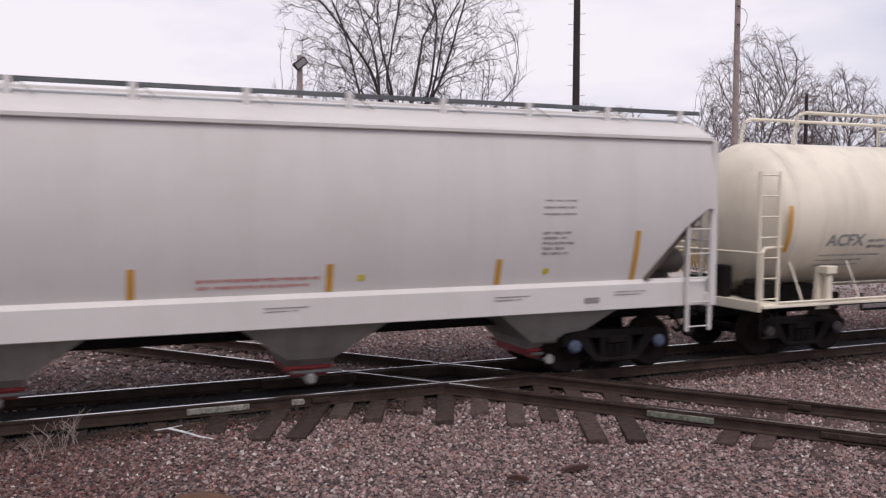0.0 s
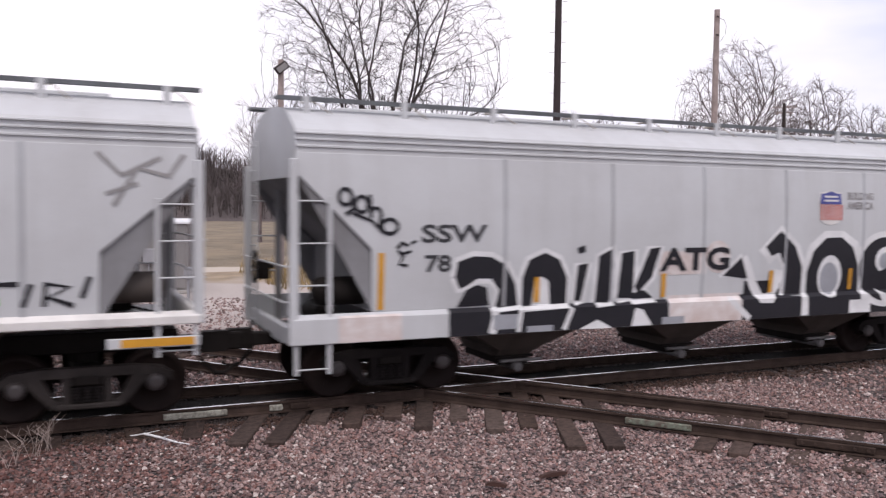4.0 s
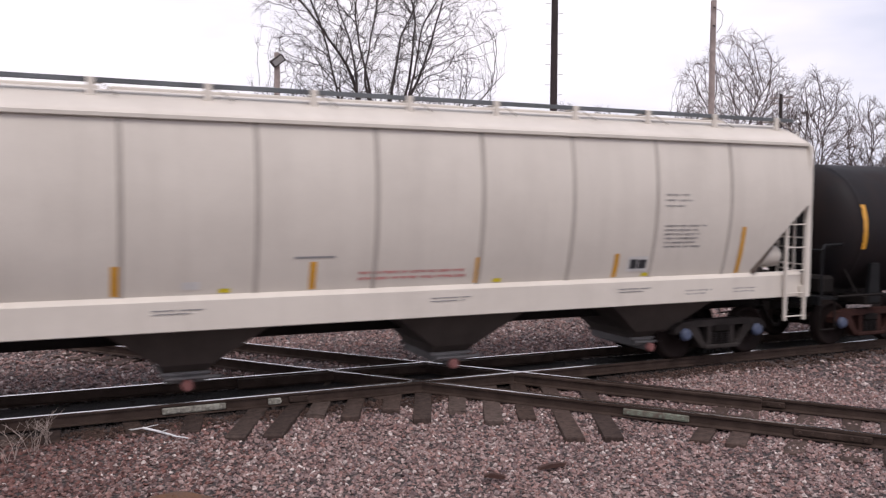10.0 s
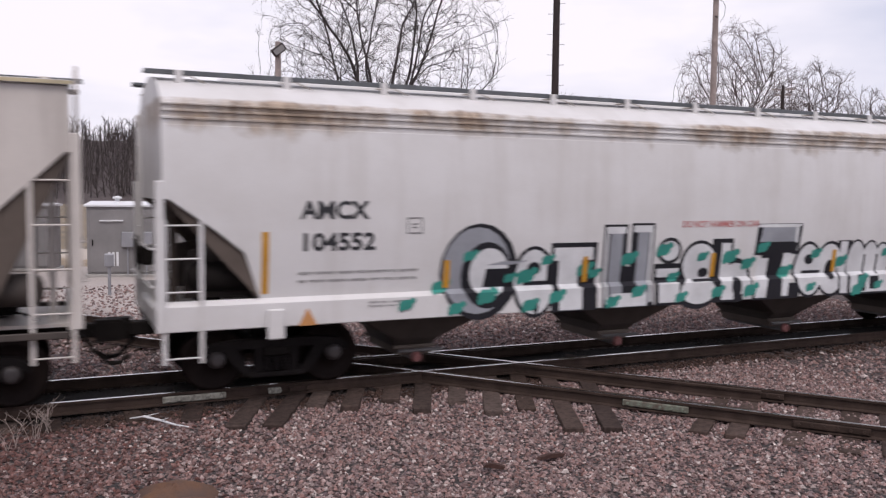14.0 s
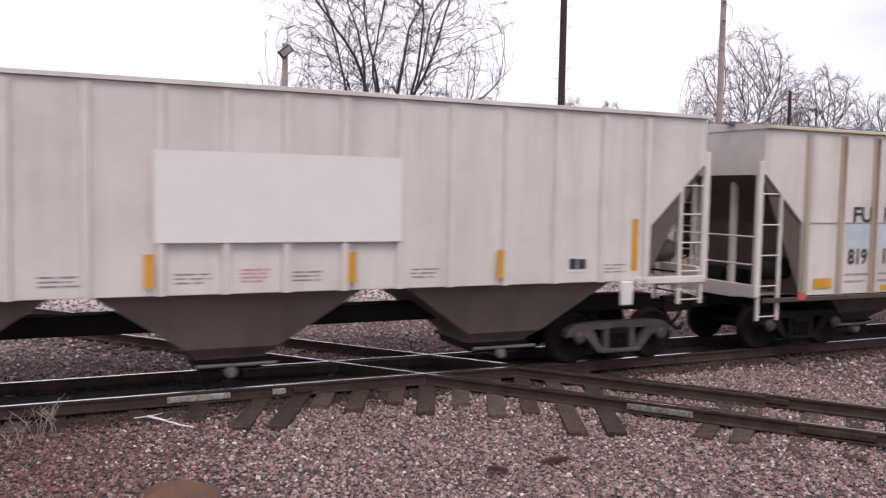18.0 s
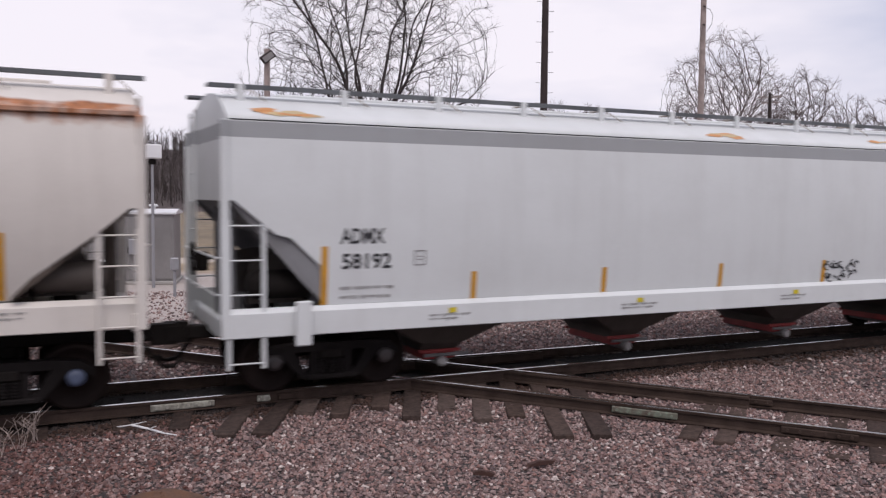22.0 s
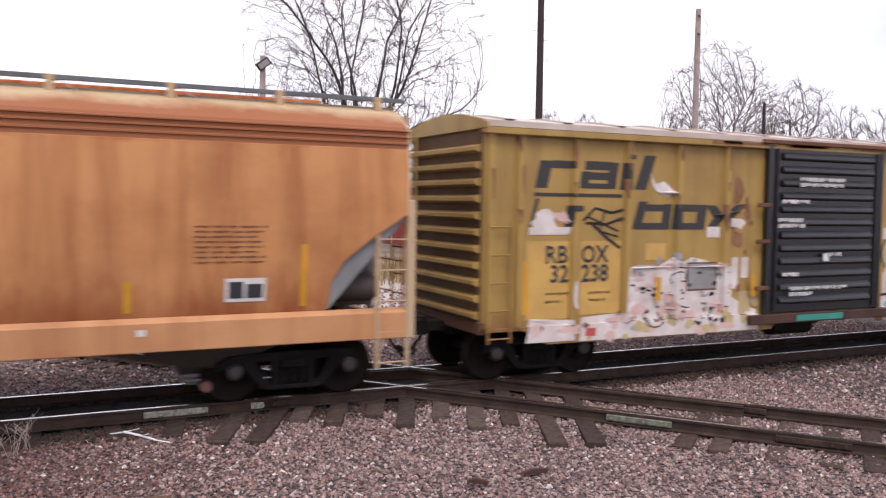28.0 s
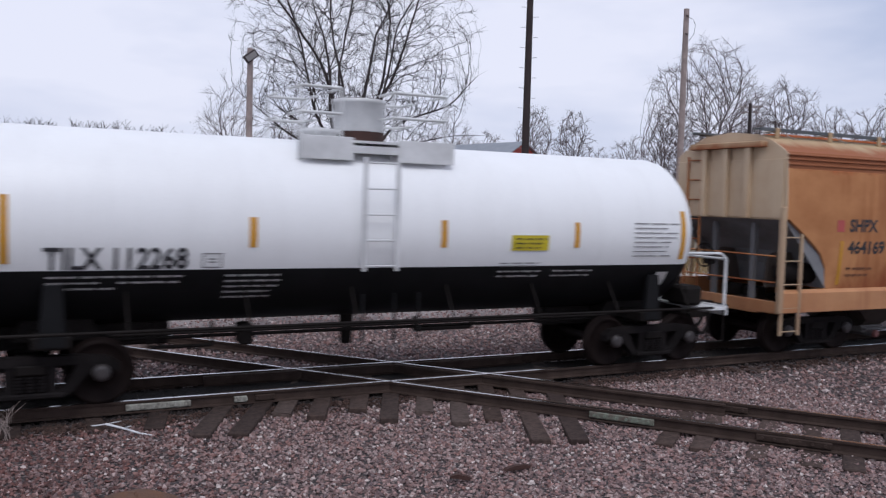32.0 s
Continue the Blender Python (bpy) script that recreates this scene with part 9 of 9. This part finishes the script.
def bare_tree(label, az, dist, mat, seed, fork, stems, tip, crown, count, step):
    """A leafless tree that forks low. stems: lean across the view, lean along it, length, radius, upward pull.
    Branches grow from the stems towards points strewn through the crown (middle height, half width, half height, flare of its underside)."""
    rng = np.random.default_rng(seed)
    x, y = dist * math.sin(radians(az)), dist * math.cos(radians(az))
    o = thing("bare_tree", label, "tree", "bare trees", at=(x, y, GROUND_Z))
    across = np.array((math.cos(radians(az)), -math.sin(radians(az)), 0))
    along = np.array((math.sin(radians(az)), math.cos(radians(az)), 0))
    middle, wide, tall, flare = crown
    goal = []
    while len(goal) < count:
        p = rng.uniform(-1, 1, 3)
        if np.linalg.norm(p) < 1.0 - 0.16 * (0.5 + 0.5 * math.sin(3.1 * math.atan2(p[1], p[0]) + 4.0 * p[2] + seed)):
            g = np.array((p[0] * wide, p[1] * wide, middle + p[2] * tall))
            if g[2] > fork + 0.6 + flare * math.hypot(g[0], g[1]):
                goal.append(g)
    goal = np.array(goal)
    root = max(st[3] for st in stems) * 1.75
    nodes, up, least = [np.array((0.0, 0.0, fork - 0.3))], [-1], [root * 0.8]
    for lean, deep, length, r, pull in stems:
        d = across * lean + along * deep + np.array((0, 0, 1.0))
        d = d / np.linalg.norm(d)
        i, n = 0, int(length / step)
        bend = rng.normal(0, 0.03, 3)
        for j in range(n):
            if j % 5 == 4:
                bend = rng.normal(0, 0.045, 3)
            d = d + bend + rng.normal(0, 0.04, 3) + np.array((0, 0, pull * step / 0.8))
            d = d / np.linalg.norm(d)
            start = nodes[i] + (across * lean * root * 0.8 if not i else 0)
            nodes.append(start + d * step)
            up.append(i)
            least.append(0.84 * r * (1.0 - 0.88 * (j / n) ** 0.75))
            i = len(nodes) - 1
    P = np.array(nodes)
    dd = np.linalg.norm(goal[:, None, :] - P[None], axis=2)
    near, far = dd.argmin(1), dd.min(1)
    alive = far > step
    grown = {}
    for it in range(60):
        pull = {}
        for g in np.nonzero(alive & (far < step * 7))[0]:
            v = goal[g] - nodes[near[g]]
            pull.setdefault(int(near[g]), []).append(v / (np.linalg.norm(v) + 1e-6))
        fresh = []
        for i, vs in pull.items():
            if grown.get(i, 0) >= 3:
                alive[near == i] = False
                continue
            out = nodes[i] - np.array((0.0, 0.0, fork))
            v = np.mean(vs, axis=0) + rng.normal(0, 0.18, 3) + np.array((0, 0, 0.16)) + 0.7 * out / (np.linalg.norm(out) + 1e-6)
            if up[i] >= 0:
                w = nodes[i] - nodes[up[i]]
                v = v + 0.55 * w / (np.linalg.norm(w) + 1e-6)
            nodes.append(nodes[i] + step * v / (np.linalg.norm(v) + 1e-6))
            up.append(i)
            least.append(0.0)
            grown[i] = grown.get(i, 0) + 1
            fresh.append(len(nodes) - 1)
        if not fresh:
            break
        N = np.array([nodes[i] for i in fresh])
        d2 = np.linalg.norm(goal[:, None, :] - N[None], axis=2)
        j = d2.argmin(1)
        m = d2[np.arange(len(goal)), j]
        better = m < far
        near[better], far[better] = np.array(fresh)[j[better]], m[better]
        alive &= far > step * 0.9
    load, kids = np.zeros(len(nodes)), np.zeros(len(nodes), int)
    for i in range(len(nodes) - 1, 0, -1):
        load[i] = max(load[i], tip ** 2.2)
        load[up[i]] += load[i]
        kids[up[i]] += 1
    rad = np.maximum(np.minimum(load ** (1 / 2.2), 0.055), least)
    trunk, twigs = Geo(), Geo()
    for i in range(1, len(nodes)):
        a, b = Vector(nodes[up[i]]), Vector(nodes[i])
        r0 = min(rad[up[i]], rad[i] * 1.2)
        thick = rad[i] > tip * 4
        (trunk if thick else twigs).rod(a, b, r0, 7 if thick else 3, rad[i], False)
        if kids[i] == 0 or (rad[i] < tip * 3 and rng.random() < 0.3):
            d = (b - a).normalized()
            for k in range(3 if kids[i] == 0 else 1):
                e = (d + Vector(rng.normal(0, 1, 3)) * 0.45 + Vector((0, 0, 0.1))).normalized() * step * rng.uniform(0.9, 2.2)
                mid = b + e * 0.5 + Vector(rng.normal(0, 0.07, 3)) * step
                twigs.rod(b, mid, tip * 0.75, 3, tip * 0.6, False)
                twigs.rod(mid, b + e, tip * 0.6, 3, tip * 0.3, False)
    rings = []
    for z, k in ((-0.3, 1.5), (0.15, 1.2), (0.6, 1.05), (fork * 0.6, 0.98), (fork, 1.1), (fork + 0.4, 0.8)):
        rings.append([(root * k * math.cos(i * math.pi / 5) * rng.uniform(0.92, 1.08), root * k * math.sin(i * math.pi / 5) * rng.uniform(0.92, 1.08), z) for i in range(10)])
    trunk.loft(rings, True, True, True)
    part("trunk", trunk, mat, o)
    part("crown", twigs, mat, o)


bare_tree("large leafless tree, many dark limbs fanning from a low fork", 20.3, 55.0, M["bark"], 12, 5.5,
          ((-0.95, 0.2, 10.5, 0.17, 0.02), (-0.72, -0.3, 12.5, 0.15, 0.05), (-0.50, 0.3, 14.5, 0.19, 0.04), (-0.36, -0.1, 14.5, 0.15, 0.03), (-0.22, 0.35, 15.0, 0.17, 0.02), (-0.08, -0.2, 15.5, 0.20, 0.02), (0.10, 0.15, 15.5, 0.20, 0.02), (0.25, -0.3, 15.0, 0.17, 0.03),
           (0.44, 0.2, 14.5, 0.17, 0.04), (0.68, -0.15, 13.0, 0.16, 0.05), (0.95, 0.25, 11.0, 0.17, -0.02), (1.25, -0.2, 9.0, 0.12, -0.04), (-1.5, -0.1, 8.5, 0.10, -0.02)), 0.0085, (11.9, 8.0, 8.4, 0.14), 1900, 0.38)


def vase(seed, tall, wide, count):
    """Stems of a tree that spreads like a vase: leans, lengths and radii."""
    q = random.Random(seed)
    out = [(0.04, 0.0, tall, 0.013 * tall, 0.02)]
    for k in range(count):
        a = 2 * math.pi * (k + q.uniform(-0.3, 0.3)) / count
        w = wide / tall * q.uniform(0.45, 1.25)
        out.append((math.cos(a) * w, math.sin(a) * w, tall * q.uniform(0.80, 1.0) * (1.0 - 0.10 * w), 0.010 * tall, 0.03))
    return out


# the trees far behind: bearing, distance, fork, height above the fork, half width
far_trees = ((43.6, 95.0, 3.0, 18.4, 7.2), (48.3, 105.0, 3.5, 14.6, 5.0), (46.2, 108.0, 3.0, 13.2, 4.2), (41.2, 104.0, 3.0, 12.2, 4.0), (51.0, 110.0, 3.0, 12.0, 3.8), (53.8, 108.0, 3.0, 13.2, 4.2), (57.0, 105.0, 3.0, 10.6, 4.0),
             (32.7, 130.0, 4.0, 14.2, 3.4), (35.1, 130.0, 4.0, 13.2, 3.5), (38.9, 125.0, 3.0, 10.4, 3.2), (36.9, 135.0, 3.0, 9.0, 2.6), (29.6, 140.0, 3.5, 10.8, 3.6), (27.2, 100.0, 3.0, 10.0, 3.2), (24.8, 120.0, 3.0, 9.0, 3.2), (12.4, 75.0, 3.0, 10.0, 2.8), (16.3, 110.0, 3.0, 10.6, 3.6))
for k, (az, dist, fork, tall, wide) in enumerate(far_trees):
    tall, wide = tall * 0.95, wide * 0.88
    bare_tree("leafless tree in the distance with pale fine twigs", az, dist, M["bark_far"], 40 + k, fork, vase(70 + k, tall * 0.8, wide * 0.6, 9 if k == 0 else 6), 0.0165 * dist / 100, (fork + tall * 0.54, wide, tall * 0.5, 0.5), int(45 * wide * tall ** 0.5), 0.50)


def far_woods():
    """The wooded rise that closes the view, as upright stems and twigs."""
    q = random.Random(31)
    g = Geo()
    for i in range(8600):
        az = q.uniform(-25, 75)
        row = q.random()
        dist = 165 + 75 * row
        rise = (14.5 if az < 8 else max(0.0, 14.5 - (az - 8) * 1.1)) * row
        h = q.uniform(3.5, 7.0) if az < 14 else q.uniform(5.0, 10.5)
        x, y = dist * math.sin(radians(az)), dist * math.cos(radians(az))
        z = GROUND_Z + rise
        p = Vector((x, y, z - 1.0))
        top = p + Vector((q.uniform(-0.8, 0.8), q.uniform(-0.8, 0.8), h + 1.0))
        g.rod(p, top, q.uniform(0.10, 0.2), 3, 0.04, False, False)
        for k in range(7):
            f = q.uniform(0.3, 0.98)
            a = q.uniform(0, 6.28)
            b = p.lerp(top, f)
            l = h * q.uniform(0.14, 0.32)
            e = b + Vector((math.cos(a) * l * 0.7, math.sin(a) * l * 0.7, l * 0.8))
            g.rod(b, e, 0.06, 3, 0.015, False, False)
            for j in range(2):
                a2 = a + q.uniform(-0.9, 0.9)
                b2 = b.lerp(e, q.uniform(0.3, 0.9))
                g.rod(b2, b2 + Vector((math.cos(a2), math.sin(a2), 1.0)) * l * 0.4, 0.03, 3, 0.012, False, False)
    solid("far_woods", g, M["woods"], "grey-brown leafless woods on a low rise", "woods", kind="stuff")
    rise = Geo()
    vs = []
    azs = np.linspace(-28, 78, 60)
    for d in (160, 180, 210, 245, 300):
        for az in azs:
            k = min(1.0, max(0.0, (d - 160) / 75))
            r = (15.5 if az < 8 else max(1.0, 15.5 - (az - 8) * 1.1)) * k
            vs.append((d * math.sin(radians(az)), d * math.cos(radians(az)), GROUND_Z - 0.3 + r + (0.4 * noise.noise((az, d * 0.05, 0)) if d > 170 else 0)))
    n = len(azs)
    rise.add(vs, [(j * n + i, j * n + i + 1, (j + 1) * n + i + 1, (j + 1) * n + i) for j in range(4) for i in range(n - 1)], True)
    solid("wooded_rise", rise, M["woods"], "low leaf-littered rise under the bare woods", "hill", kind="structure")


far_woods()


def dry_grass():
    q = random.Random(41)
    vv, ff = [], []
    for i in range(9000):
        x, y = q.uniform(-6, 46), q.uniform(31.5, 41.5)
        if x < 8.0:
            continue
        h, a = q.uniform(0.35, 0.95), q.uniform(0, 6.28)
        dx, dy = math.cos(a), math.sin(a)
        w, l = q.uniform(0.03, 0.06), q.uniform(0.1, 0.35)
        o = len(vv)
        b = q.uniform(0, 6.28)
        vv += [(x - dx * w, y - dy * w, GROUND_Z - 0.03), (x + dx * w, y + dy * w, GROUND_Z - 0.03), (x + math.cos(b) * l, y + math.sin(b) * l, GROUND_Z + h), (x + 0.02, y + 0.02, GROUND_Z - 0.03)]
        ff += [(o, o + 1, o + 2), (o + 1, o + 3, o + 2), (o + 3, o, o + 2)]
    me = bpy.data.meshes.new("dry_grass")
    me.from_pydata(vv, [], ff)
    me.materials.append(M["straw"])
    solid("dry_grass", me, None, "strip of tall straw-coloured dry grass", "grass", kind="stuff")


dry_grass()


# ---- the train runs ----
def motions():
    for car, u in CARS:
        walk(car, [(k * 0.5, pose(u + travel(k * 0.5), YC, 0)) for k in range(65)])
    for w, x in AXLES:
        walk(w, [(k / 15, pose(x, 0, WHEEL, 0, math.degrees(travel(k / 15) / WHEEL) % 360, 0)) for k in range(481)])


motions()
